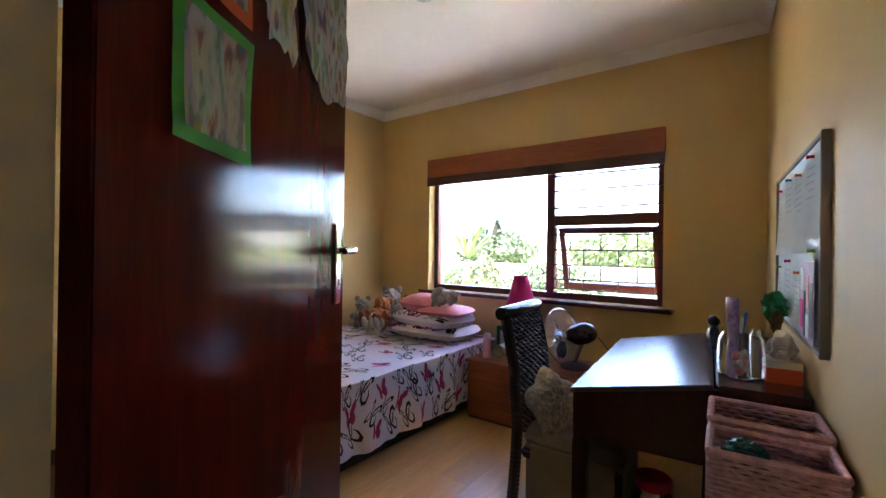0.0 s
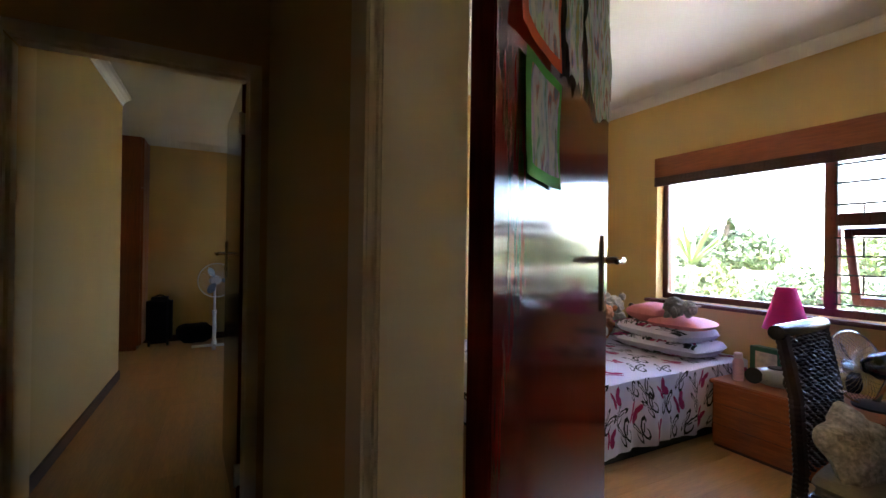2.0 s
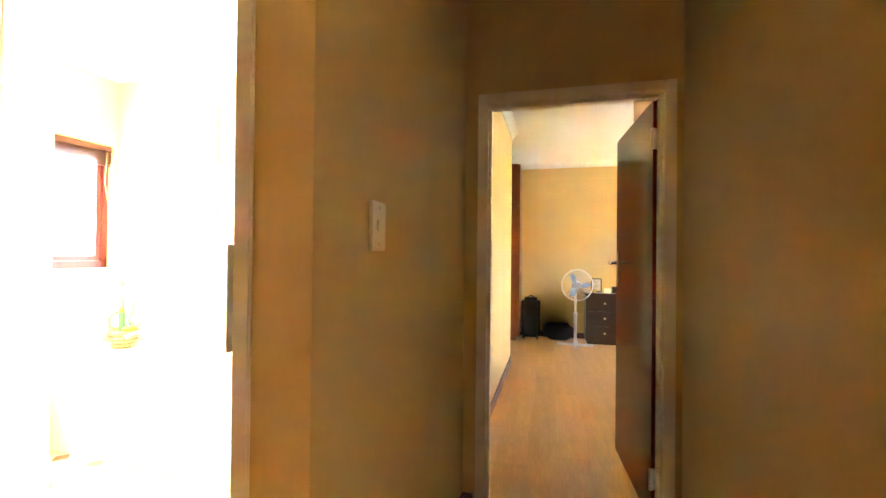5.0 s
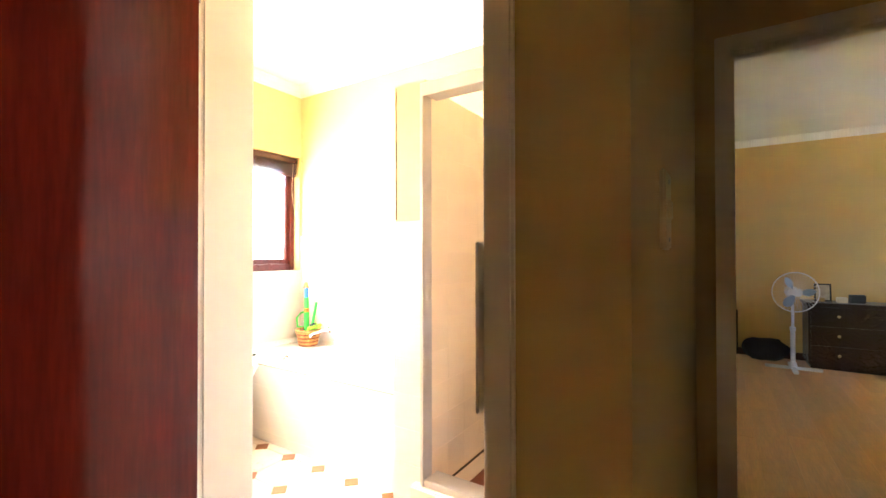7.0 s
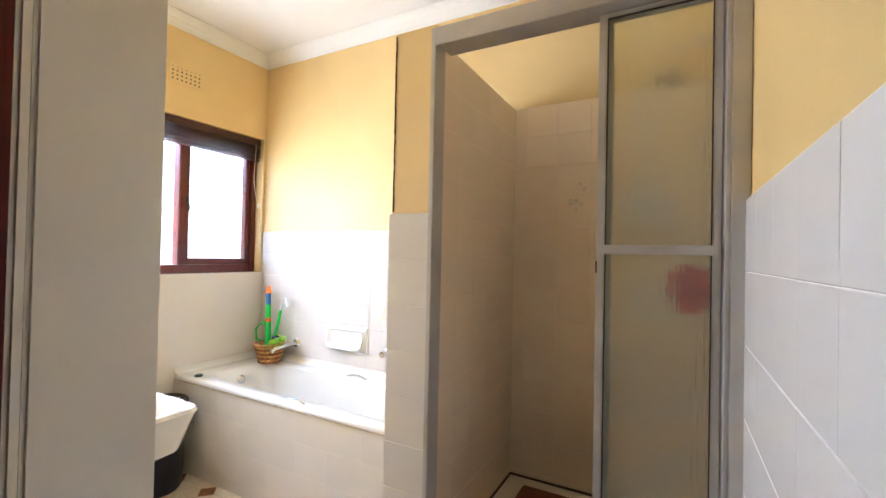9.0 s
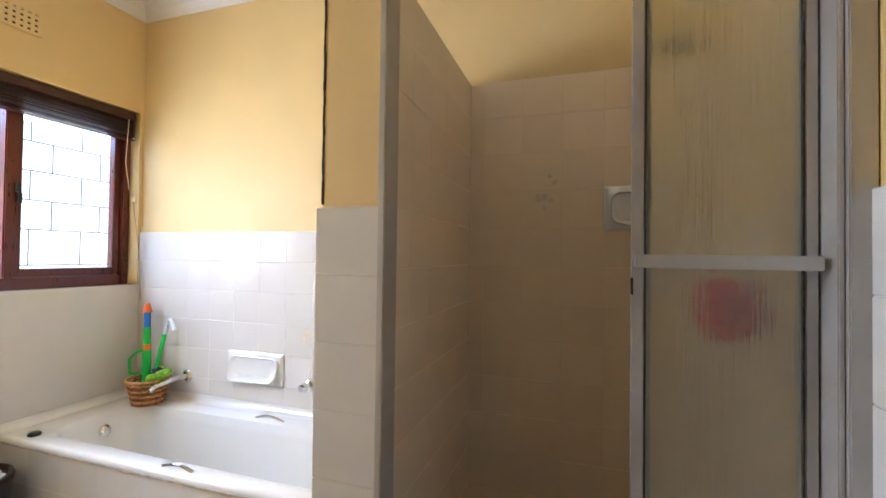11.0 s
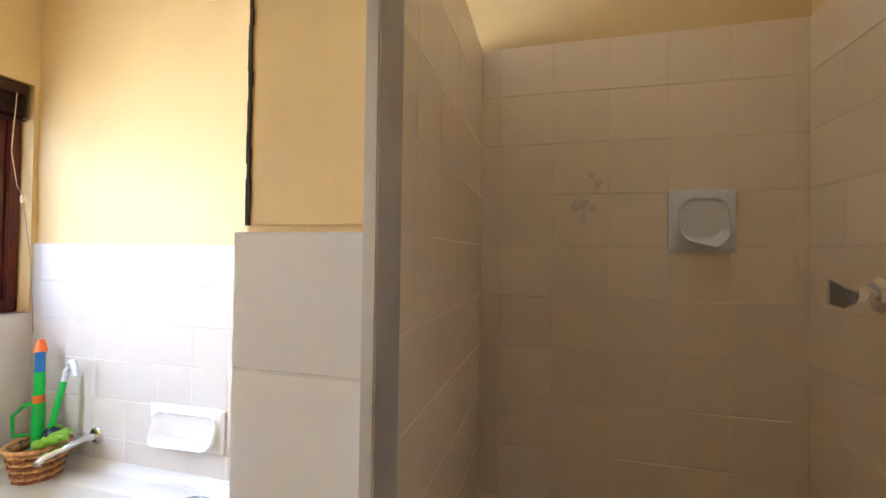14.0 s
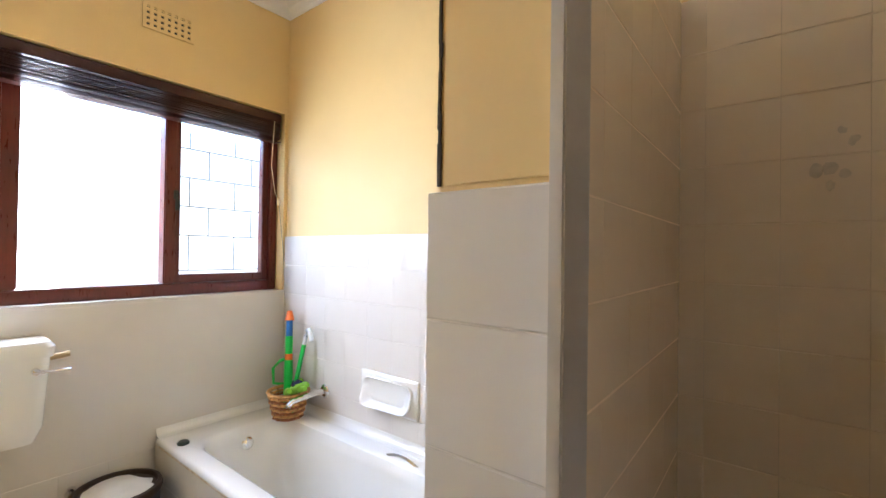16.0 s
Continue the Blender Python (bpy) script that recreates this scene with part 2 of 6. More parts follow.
bmesh.ops.recalc_face_normals(bm, faces=bm.faces[:])
struct("wall_desk", bm, M_WALL, "ochre painted wall behind the desk", "wall")
# passage end wall with the far door
struct("wall_end", boxes([(-1.16, -0.935, 0, 0.12, 0, CEIL), (-0.03, 0.0, 0, 0.12, 0, CEIL), (-0.935, -0.03, 0, 0.12, 2.085, CEIL)]), M_WALL, "ochre painted end wall of the passage", "wall")
struct("wall_switch", boxes([(-1.155, -1.0, HALL_Y, 0.0, 0, CEIL)]), M_WALL, "ochre painted passage wall with the light switch", "wall")
# far bedroom
struct("wall_master_left", boxes([(-1.14, -1.04, 0.12, 2.96, 0, CEIL)]), M_WALL, "ochre painted short wall in the far bedroom", "wall")
struct("wall_master_end", boxes([(-2.2, 3.4, 4.72, 4.9, 0, CEIL)]), M_WALL, "ochre painted end wall of the far bedroom", "wall")
struct("wall_master_alcove", boxes([(-2.2, -2.05, 2.9, 4.72, 0, CEIL), (-2.05, -1.14, 2.86, 2.96, 0, CEIL)]), M_WALL, "ochre painted wardrobe alcove wall", "wall")
struct("wall_master_window", boxes([(3.2, 3.4, 1.25, 2.8, 0, CEIL), (3.2, 3.4, 4.0, 4.72, 0, CEIL), (3.2, 3.4, 2.8, 4.0, 0, 0.95), (3.2, 3.4, 2.8, 4.0, 1.85, CEIL)]), M_WALL, "ochre painted window wall of the far bedroom", "wall")
# hall behind the camera
struct("wall_hall_side", boxes([(-2.2, -2.02, -4.2, HALL_Y, 0, CEIL)]), M_WALL, "ochre painted side wall of the hall", "wall")
struct("wall_hall_back", boxes([(-2.02, 0.0, -4.2, -4.05, 0, CEIL)]), M_WALL, "ochre painted back wall of the hall", "wall")
# bathroom walls
BD0, BD1 = -1.824, -1.163
struct("wall_bath_front", boxes([(-4.1, BD0 - 0.055, HALL_Y, BYF, 0, CEIL), (BD0 - 0.055, BD1 + 0.008, HALL_Y, BYF, 2.08, CEIL)]), M_WALL, "ochre painted front wall of the bathroom", "wall")
VY0, VY1, VZ0, VZ1 = -1.05, 0.50, 1.14, 2.09
struct("wall_bath_window", boxes([(-4.12, BX0, VY1, 0.7, 0, CEIL), (-4.12, BX0, BYF, VY0, 0, CEIL), (-4.12, BX0, VY0, VY1, 0, VZ0), (-4.12, BX0, VY0, VY1, VZ1, CEIL)]), M_WALLB, "ochre painted bathroom wall round the window", "wall")
struct("wall_bath_back", boxes([(BX0, -1.0, BYB, 0.7, 0, CEIL)]), M_WALLB, "ochre painted back wall over the bath and shower", "wall")
struct("wall_shower_side", boxes([(-1.155, -1.0, 0.12, BYB, 0, CEIL)]), M_WALLB, "ochre painted side wall of the shower", "wall")
struct("wall_partition", boxes([(-2.145, -2.035, -0.39, BYB, 0, 2.035), (-2.0349, -1.9895, -0.39, -0.372, 0, 2.035)]), M_WALLB, "ochre painted partition between bath and shower", "wall")
# ground outside
struct("ground", boxes([(-600, 600, -600, 600, -0.5, -0.3)]), M_GROUND, "dry green lawn round the house", "ground")
# ---- cornices and skirtings ----
def cornice(name, a, b, inward):
    """A coved strip from a to b along the top of a wall; inward points into the room."""
    a, b, n = Vector((*a, 0)), Vector((*b, 0)), Vector((*inward, 0))
    prof = [(0, CEIL - 0.075), (0.006, CEIL - 0.075), (0.012, CEIL - 0.055), (0.03, CEIL - 0.03), (0.055, CEIL - 0.012), (0.075, CEIL - 0.006), (0.075, CEIL - 0.0005), (0, CEIL - 0.0005)]
    bm = bmesh.new()
    ra = [bm.verts.new(a + n * d + Vector((0, 0, z))) for d, z in prof]
    rb = [bm.verts.new(b + n * d + Vector((0, 0, z))) for d, z in prof]
    for i in range(len(prof)):
        j = (i + 1) % len(prof)
        bm.faces.new((ra[i], ra[j], rb[j], rb[i]))
    bm.faces.new(ra), bm.faces.new(rb)
    bmesh.ops.recalc_face_normals(bm, faces=bm.faces[:])
    struct(name, bm, M_WHITE, "white coved ceiling cornice", "cornice")


cornice("cornice_1", (B1X1, -2.17), (B1X1, B1Y1), (-1, 0))
cornice("cornice_2", (B1X0, B1Y1), (B1X1 - 0.002, B1Y1), (0, -1))
cornice("cornice_3", (B1X0, skew_y(B1X0)), (B1X1, skew_y(B1X1)), (-math.sin(SKEW), math.cos(SKEW)))
cornice("cornice_4", (BX0, BYF), (BX0, BYB), (1, 0))
cornice("cornice_5", (BX0, BYB), (-1.16, BYB), (0, -1))
cornice("cornice_6", (-1.155, -1.3), (-1.155, BYB), (-1, 0))
cornice("cornice_7", (-1.04, 0.12), (-1.04, 2.96), (1, 0))
cornice("cornice_8", (-2.05, 4.72), (3.2, 4.72), (0, -1))
M_SKIRT = mat("dark varnished skirting", srgb(74, 40, 26), 0.35, var=0.15, scale=4, grain=0.15, stretch=(1, 6, 6))
for i, b in enumerate([(-1.04, -1.025, 0.13, 2.96, 0, 0.085), (-1.0, -0.985, -1.42, -0.02, 0, 0.085), (-0.018, -0.003, -1.43, -0.02, 0, 0.085), (-1.0, -0.945, -0.018, -0.003, 0, 0.085), (B1X1 - 0.016, B1X1 - 0.001, -2.1, 1.07, 0, 0.085), (0.3, 3.2, 1.069, 1.084, 0, 0.085), (-2.0, 3.1, 4.70, 4.719, 0, 0.085)]):
    struct("baseboard_%d" % (i + 1), bx(*b, bevel=0.004), M_SKIRT, "dark varnished timber skirting board", "skirting")


# ---- doors ----
def lever_set(parent, x, z, side, flip=1):
    """Long plate with a lever; side is the sign of the door face in y."""
    y = side * 0.022
    plate = part("handle_plate", bx(x - 0.02, x + 0.02, min(y, y + side * 0.007), max(y, y + side * 0.007), z - 0.15, z + 0.075, bevel=0.003), M_CHROME, parent, "chrome plate")
    lev = tube([(x, y + side * 0.004, z), (x, y + side * 0.045, z), (x - flip * 0.02, y + side * 0.055, z), (x - flip * 0.05, y + side * 0.055, z), (x - flip * 0.085, y + side * 0.053, z - 0.003)], [0.011, 0.011, 0.0115, 0.011, 0.008], 10)
    part("lever", lev, M_CHROME, parent, "chrome lever handle", smooth=True)
    key = bx(x - 0.004, x + 0.004, min(y + side * 0.006, y + side * 0.009), max(y + side * 0.006, y + side * 0.009), z - 0.1, z - 0.08)
    part("keyhole", key, M_BLACK, parent)


def door_leaf(name, m, width, label, handle_z=1.24, hinge_side=-1, flip=1):
    """Flush leaf from the hinge at the origin along +x, 2.03 high."""
    ob = empty(name, m)
    leaf = part("leaf", bx(0.002, width, -0.021, 0.021, 0.008, 2.03, bevel=0.003), M_DOOR, ob)
    for s in (1, -1):
        lever_set(ob, width - 0.062, handle_z, s, flip)
    part("lock_plate", bx(width - 0.0005, width + 0.002, -0.011, 0.011, handle_z - 0.13, handle_z + 0.06, bevel=0.0008), M_BRASS, ob, "brass lock face")
    for hz in (0.22, 1.84):
        k = lathe([(0.0, hz - 0.05), (0.008, hz - 0.05), (0.008, hz + 0.05), (0.0, hz + 0.05)], 10)
        moved(k, Matrix.Translation((-0.006, hinge_side * 0.026, 0)))
        leafp = bx(-0.0015, 0.0005, -0.018, 0.018, hz - 0.05, hz + 0.05)
        part("hinge", merge(k, leafp), M_STEEL, ob, "pale steel hinge")
    tagged(ob, label, "door")
    return ob


B1_ANG = 30.6
door_b1 = door_leaf("bedroom_door", pose(0.158, -1.548, 0, 0, 0, B1_ANG), 0.81, "glossy red-brown flush door hung with children's drawings, standing open", 1.245)
door_m = door_leaf("far_bedroom_door", pose(-0.085, 0.10, 0, 0, 0, 93.8), 0.80, "red-brown varnished flush door standing open", 1.23, 1, 1)
door_b = door_leaf("bathroom_door", pose(-1.818, -1.438, 0, 0, 0, -90.6), 0.66, "red-brown varnished flush bathroom door folded back into the hall", 1.2)


def steel_frame(name, axis, p0, p1, face, depth, sgn, face_w, label, w0=None, w1=None, stops=True, stop_w=0.012, stop_at=0.03, stop_len=0.06):
    """Pressed steel frame round a doorway. axis: the wall's run; p0, p1: clear opening; face: plane of the near wall face; depth: wall thickness along sgn."""
    w0 = face_w if w0 is None else w0
    w1 = face_w if w1 is None else w1
    near, far = face - sgn * 0.012, face + sgn * (depth + 0.008)
    reb = face + sgn * stop_at

    def b(u0, u1, n0, n1, z0, z1):
        n0, n1 = min(n0, n1), max(n0, n1)
        return (u0, u1, n0, n1, z0, z1) if axis == "x" else (n0, n1, u0, u1, z0, z1)
    ob = empty(name)
    for nm, u0, u1, e0, e1 in (("jamb", p0 - w0, p0, p0 - 0.02, p0 + 0.012), ("jamb", p1, p1 + w1, p1 - 0.012, p1 + 0.02)):
        inner0, inner1 = (u1 - min(0.03, u1 - u0), u1) if u0 < p0 else (u0, u0 + min(0.03, u1 - u0))
        items = [b(u0, u1, near, face, 0, 2.03 + face_w), b(inner0, inner1, face + sgn * 0.0005, far, 0, 2.03), b(min(e0, e1) if u0 < p0 else p1 - stop_w, p0 + stop_w if u0 < p0 else max(e0, e1), reb, reb + sgn * stop_len, 0, 2.018)]
        part(nm, boxes(items if stops or u0 > p0 else items[:2], 0.004), M_FRAME, ob)
    part("head", boxes([b(p0, p1, near, face, 2.03, 2.03 + face_w), b(p0, p1, face + sgn * 0.0005, far, 2.03, 2.06), b(p0 + stop_w, p1 - stop_w, reb, reb + sgn * stop_len, 2.018, 2.03)], 0.004), M_FRAME, ob)
    return tagged(ob, label, "door frame")


steel_frame("door_frame", "y", DOOR_Y0, DOOR_Y1, 0.0, 0.14, 1, 0.085, "cream painted steel frame of the bedroom doorway", stop_at=0.003, stop_len=0.104)
steel_frame("door_frame", "x", -0.885, -0.08, 0.0, 0.11, 1, 0.05, "cream painted steel frame at the passage end")
bf = steel_frame("door_frame", "x", BD0, -1.166, HALL_Y, 0.11, 1, 0.07, "cream painted steel frame of the bathroom doorway", 0.07, 0.04, False, 0.024, 0.06, 0.062)
part("strike_plate", bx(-1.1712, -1.1672, -1.441, -1.402, 1.09, 1.297, bevel=0.0015), M_FRAME, bf, "painted strike plate with a projecting lip")
# flat grey and black patches colour in the shaded hole and slot
part("strike_hole_shade", bx(-1.1718, -1.1713, -1.437, -1.422, 1.238, 1.262), M_STEEL, bf)
part("strike_slot_shade", bx(-1.1718, -1.1713, -1.4175, -1.413, 1.19, 1.272), M_BLACK, bf)

# light switch on the passage wall
sw = empty("light_switch", pose(-1.0, -1.127, 1.35))
M_PLASTIC = mat("ivory plastic", srgb(238, 226, 200), 0.4, var=0.04)
part("plate", bx(0.0, 0.009, -0.044, 0.044, -0.062, 0.062, bevel=0.003), M_PLASTIC, sw)
part("rocker", bx(0.009, 0.014, -0.016, 0.016, -0.014, 0.016, bevel=0.002), M_PLASTIC, sw)
for z in (-0.046, 0.046):
    part("screw", bx(0.009, 0.0105, -0.004, 0.004, z - 0.004, z + 0.004, bevel=0.001), M_STEEL, sw)
tagged(sw, "ivory plastic light switch plate on the ochre wall", "light switch")


# ---- wall tiles ----
TILE_MESH = {}


def tile_mesh(w, h, material):
    key = (round(w, 3), round(h, 3), material.name)
    if key not in TILE_MESH:
        bm = bmesh.new()
        g, t, e = 0.0004, 0.006, 0.0014
        lo = [bm.verts.new(p) for p in ((0.0001, 2 * g, 0), (w - 0.0001, 2 * g, 0), (w - 0.0001, h - 2 * g, 0), (0.0001, h - 2 * g, 0))]
        mid = [bm.verts.new((v.co.x, v.co.y, t - 0.0018)) for v in lo]
        hi = [bm.verts.new(p) for p in ((0.0004, 2 * g + e, t), (w - 0.0004, 2 * g + e, t), (w - 0.0004, h - 2 * g - e, t), (0.0004, h - 2 * g - e, t))]
        for a, b in ((lo, mid), (mid, hi)):
            for i in range(4):
                bm.faces.new((a[i], a[(i + 1) % 4], b[(i + 1) % 4], b[i]))
        bm.faces.new(hi)
        me = bpy.data.meshes.new("tile")
        bm.to_mesh(me)
        bm.free()
        me.materials.append(material)
        TILE_MESH[key] = me
    return TILE_MESH[key]


def cuts(a, b, anchor, pitch):
    """Joint positions from a to b on a grid through anchor."""
    k = math.ceil((a - anchor) / pitch + 0.02)
    out = [a]
    while anchor + k * pitch < b - 0.004:
        out.append(anchor + k * pitch)
        k += 1
    return out + [b]


def tiling(name, origin, u, n, us, vs, material, label, holes=(), wobble=1.0, sink=0.0):
    """Grout bed with one object a tile. origin: a point of the wall face; u: run; n: outward."""
    o, u, n = Vector(origin), Vector(u), Vector(n)
    rot = Matrix((u, Vector((0, 0, 1)), n)).transposed().to_4x4()
    base = Matrix.Translation(o) @ rot
    bed = bmesh.new()
    bm_box(bed, us[0], us[-1], vs[0], vs[-1], 0.0005, 0.0082)
    ob = part(name, bed, M_GROUTS if material is M_TILE_SH else M_GROUTW, at=base)
    tagged(ob, label, "wall tiling", kind="structure")
    for a, b in zip(us, us[1:]):
        for c, d in zip(vs, vs[1:]):
            if any(h0 - 0.01 < (a + b) / 2 < h1 + 0.01 and g0 - 0.01 < (c + d) / 2 < g1 + 0.01 for h0, h1, g0, g1 in holes):
                continue
            if b - a < 0.012 or d - c < 0.012:
                continue
            t = new("tile", tile_mesh(b - a, d - c, material))
            t.matrix_basis = Matrix.Translation((a, c, 0.004 - sink + random.uniform(-0.0003, 0.0003) * wobble)) @ pose(0, 0, 0, random.uniform(-0.06, 0.06) * wobble, random.uniform(-0.03, 0.03) * wobble, 0)
            t.parent = ob
    return ob


TP = 0.1515
TOP_W, TOP_S = 1.428, 2.041
tiling("tiling_bath_back", (0, BYB, 0), (1, 0, 0), (0, -1, 0), cuts(BX0, -2.146, -2.945, 0.1545), cuts(0.53, TOP_W, TOP_W, TP), M_TILE, "glossy white square wall tiles behind the bath")
tiling("tiling_window", (BX0, 0, 0), (0, 1, 0), (1, 0, 0), cuts(BYF, BYB - 0.012, 0.505, TP), cuts(0.0, 0.507, 0.507, TP), M_TILE, "glossy white wall tiles low under the bathroom window", (), 0.2, 0.001)
tiling("tiling_window_upper", (BX0, 0, 0), (0, 1, 0), (1, 0, 0), [BYF, BYB - 0.012], [0.507, VZ0 - 0.012], M_TILE, "smooth white splashback below the bathroom window", (), 0.0, 0.0012)
tiling("tiling_shower_back", (0, BYB, 0), (1, 0, 0), (0, -1, 0), cuts(-2.034, -1.1645, -1.5015, 0.1555), cuts(0.2, TOP_S, TOP_S, TP), M_TILE_SH, "cream wall tiles at the back of the shower")
tiling("tiling_shower_left", (-2.035, 0, 0), (0, 1, 0), (1, 0, 0), cuts(-0.371, BYB - 0.012, BYB - 0.05, 0.153), cuts(0.2, TOP_S - 0.006, TOP_S, TP), M_TILE_SH, "cream wall tiles on the shower partition", (), 0.4, 0.0012)
tiling("tiling_shower_right", (-1.156, 0, 0), (0, -1, 0), (-1, 0, 0), [-BYB + 0.012 + max(0, q) for q in (0, 0.143, 0.296, 0.449, 0.602, 0.755, 0.885)], cuts(0.2, TOP_S, TOP_S, TP), M_TILE_SH, "cream wall tiles on the shower's side wall")
tiling("tiling_entry", (-1.156, 0, 0), (0, -1, 0), (-1, 0, 0), cuts(0.41, 1.285, 0.565, 0.16), cuts(0.0, TOP_W, TOP_W, 0.1615), M_TILE, "glossy white wall tiles beside the bathroom door")
tiling("tiling_pier", (0, -0.39, 0), (1, 0, 0), (0, -1, 0), [-2.154, -1.989], cuts(0.0, TOP_W - 0.004, TOP_W - 0.004, TP), M_TILE, "column of white tiles on the partition's end")
tiling("tiling_bath_panel", (0, -0.082, 0), (1, 0, 0), (0, -1, 0), cuts(BX0, -2.146, -3.1, 0.2), cuts(0.0, 0.526, 0.526, TP), M_TILE, "white tiles on the front of the bath", (), 0.1, 0.0015)
struct("bath_plinth", boxes([(BX0, -2.146, -0.0815, -0.03, 0, 0.526)]), M_GROUT, "rendered plinth under the bath", "plinth")
M_CRACK = mat("dark crumbling joint", (0.05, 0.035, 0.02, 1), 0.95, var=0.5, scale=30, bump=0.8, bump_scale=90)
bm = bmesh.new()
random.seed(5)
for i in range(34):
    z = TOP_W + 0.004 + i * 0.0175
    if z < 2.01:
        bm_box(bm, -2.1462 - random.uniform(0.0, 0.0015), -2.1435 + random.uniform(0, 0.0022), -0.3925, -0.386, z, z + 0.0176)
struct("trim_crack", bm, M_CRACK, "dark crumbled joint at the partition's edge", "joint")
struct("trim_pier", bx(-2.136, -1.9905, -0.3935, -0.3902, TOP_W + 0.004, 2.03, bevel=0.001), M_WALLB, "ochre paint on the partition's end", "paint edge")

# ---- bathroom floor: octagons with brown insets ----
M_OCT = mat("cream floor tile", srgb(226, 208, 178), 0.3, var=0.12, scale=3.5, bump=0.05, bump_scale=30, per_object=0.05, grain=0.06)
M_DOT = mat("brown inset tile", srgb(150, 98, 50), 0.35, var=0.2, scale=9, per_object=0.12, grain=0.12)
fl = tagged(part("floor_tiling", bx(BX0 + 0.005, -1.17, BYF, -0.045, -0.006, -0.001), M_GROUT), "cream octagonal floor tiles with brown square insets", "floor tiling", kind="structure")
PX, PY, DOT = 0.2725, 0.268, 0.055


def flat_tile(pts, material, name):
    bm = bmesh.new()
    cx, cy = sum(p[0] for p in pts) / len(pts), sum(p[1] for p in pts) / len(pts)
    lo = [bm.verts.new((p[0], p[1], -0.004)) for p in pts]
    mid = [bm.verts.new((p[0], p[1], 0.002)) for p in pts]
    hi = [bm.verts.new((cx + (p[0] - cx) * 0.985, cy + (p[1] - cy) * 0.985, 0.0035)) for p in pts]
    for a, b in ((lo, mid), (mid, hi)):
        for i in range(len(pts)):
            j = (i + 1) % len(pts)
            bm.faces.new((a[i], a[j], b[j], b[i]))
    bm.faces.new(hi)
    me = bpy.data.meshes.new(name)
    bm.to_mesh(me)
    bm.free()
    me.materials.append(material)
    return me


g = 0.0015
c = DOT
oct_me = flat_tile([(c, g), (PX - c, g), (PX - g, c), (PX - g, PY - c), (PX - c, PY - g), (c, PY - g), (g, PY - c), (g, c)], M_OCT, "floor_tile")
d = DOT - 0.003
dot_me = flat_tile([(-d, 0), (0, -d), (d, 0), (0, d)], M_DOT, "inset_tile")
for i in range(-4, 8):
    for j in range(-1, 6):
        x, y = -2.935 + i * PX, -0.148 - j * PY
        if BX0 + 0.01 < x < -1.2 - 0.02 and BYF + 0.02 < y < -0.06:
            ob = new("inset_tile", dot_me)
            ob.matrix_basis, ob.parent = Matrix.Translation((x, y, 0)), fl
        if BX0 - 0.02 < x and x + PX < -1.1 and BYF - 0.26 < y - PY and y < 0.13 + 0.02:
            ob = new("floor_tile", oct_me)
            ob.matrix_basis, ob.parent = Matrix.Translation((x, y - PY, 0)), fl


# ---- bathtub ----
def rrect(x0, x1, y0, y1, r, z, n=5):
    pts = []
    for cx, cy, a0 in ((x1 - r, y1 - r, 0), (x0 + r, y1 - r, 90), (x0 + r, y0 + r, 180), (x1 - r, y0 + r, 270)):
        for k in range(n + 1):
            a = radians(a0 + 90 * k / n)
            pts.append((cx + r * math.cos(a), cy + r * math.sin(a), z))
    return pts


def loft(rings, cap_lo=True, cap_hi=True):
    bm = bmesh.new()
    vs = [[bm.verts.new(p) for p in r] for r in rings]
    for a, b in zip(vs, vs[1:]):
        for i in range(len(a)):
            j = (i + 1) % len(a)
            bm.faces.new((a[i], a[j], b[j], b[i]))
    if cap_lo:
        bm.faces.new(vs[0][::-1])
    if cap_hi:
        bm.faces.new(vs[-1])
    bmesh.ops.recalc_face_normals(bm, faces=bm.faces[:])
    return bm


RIM = 0.55
tub = empty("bathtub")
X0, X1, Y0, Y1 = BX0 + 0.012, -2.15, -0.095, BYB - 0.012
part("tub", loft([rrect(X0, X1, Y0, Y1, 0.02, RIM - 0.023), rrect(X0, X1, Y0, Y1, 0.02, RIM - 0.012), rrect(X0 + 0.008, X1 - 0.008, Y0 + 0.008, Y1 - 0.008, 0.02, RIM - 0.002), rrect(X0 + 0.02, X1 - 0.02, Y0 + 0.02, Y1 - 0.02, 0.02, RIM),
                  rrect(X0 + 0.155, X1 - 0.06, Y0 + 0.075, Y1 - 0.09, 0.11, RIM - 0.001), rrect(X0 + 0.17, X1 - 0.075, Y0 + 0.09, Y1 - 0.105, 0.11, RIM - 0.012), rrect(X0 + 0.19, X1 - 0.12, Y0 + 0.1, Y1 - 0.115, 0.11, RIM - 0.06),
                  rrect(X0 + 0.23, X1 - 0.25, Y0 + 0.125, Y1 - 0.14, 0.11, 0.25), rrect(X0 + 0.28, X1 - 0.34, Y0 + 0.17, Y1 - 0.18, 0.1, 0.18), rrect(X0 + 0.36, X1 - 0.44, Y0 + 0.24, Y1 - 0.25, 0.06, 0.165)], False, True), M_ENAMEL, tub, smooth=True)
# upstand against the walls
def fillet(a, b, inward, h, d):
    """A concave strip from a to b that rises from the rim to the wall."""
    a, b, n = Vector(a), Vector(b), Vector(inward)
    prof = [(0, -0.003), (d, -0.003), (d, 0.0008), (d * 0.6, 0.003), (d * 0.3, h * 0.3), (d * 0.12, h * 0.7), (d * 0.08, h), (0, h)]
    return loft([[p + n * q + Vector((0, 0, z)) for q, z in prof] for p in (a, b)])


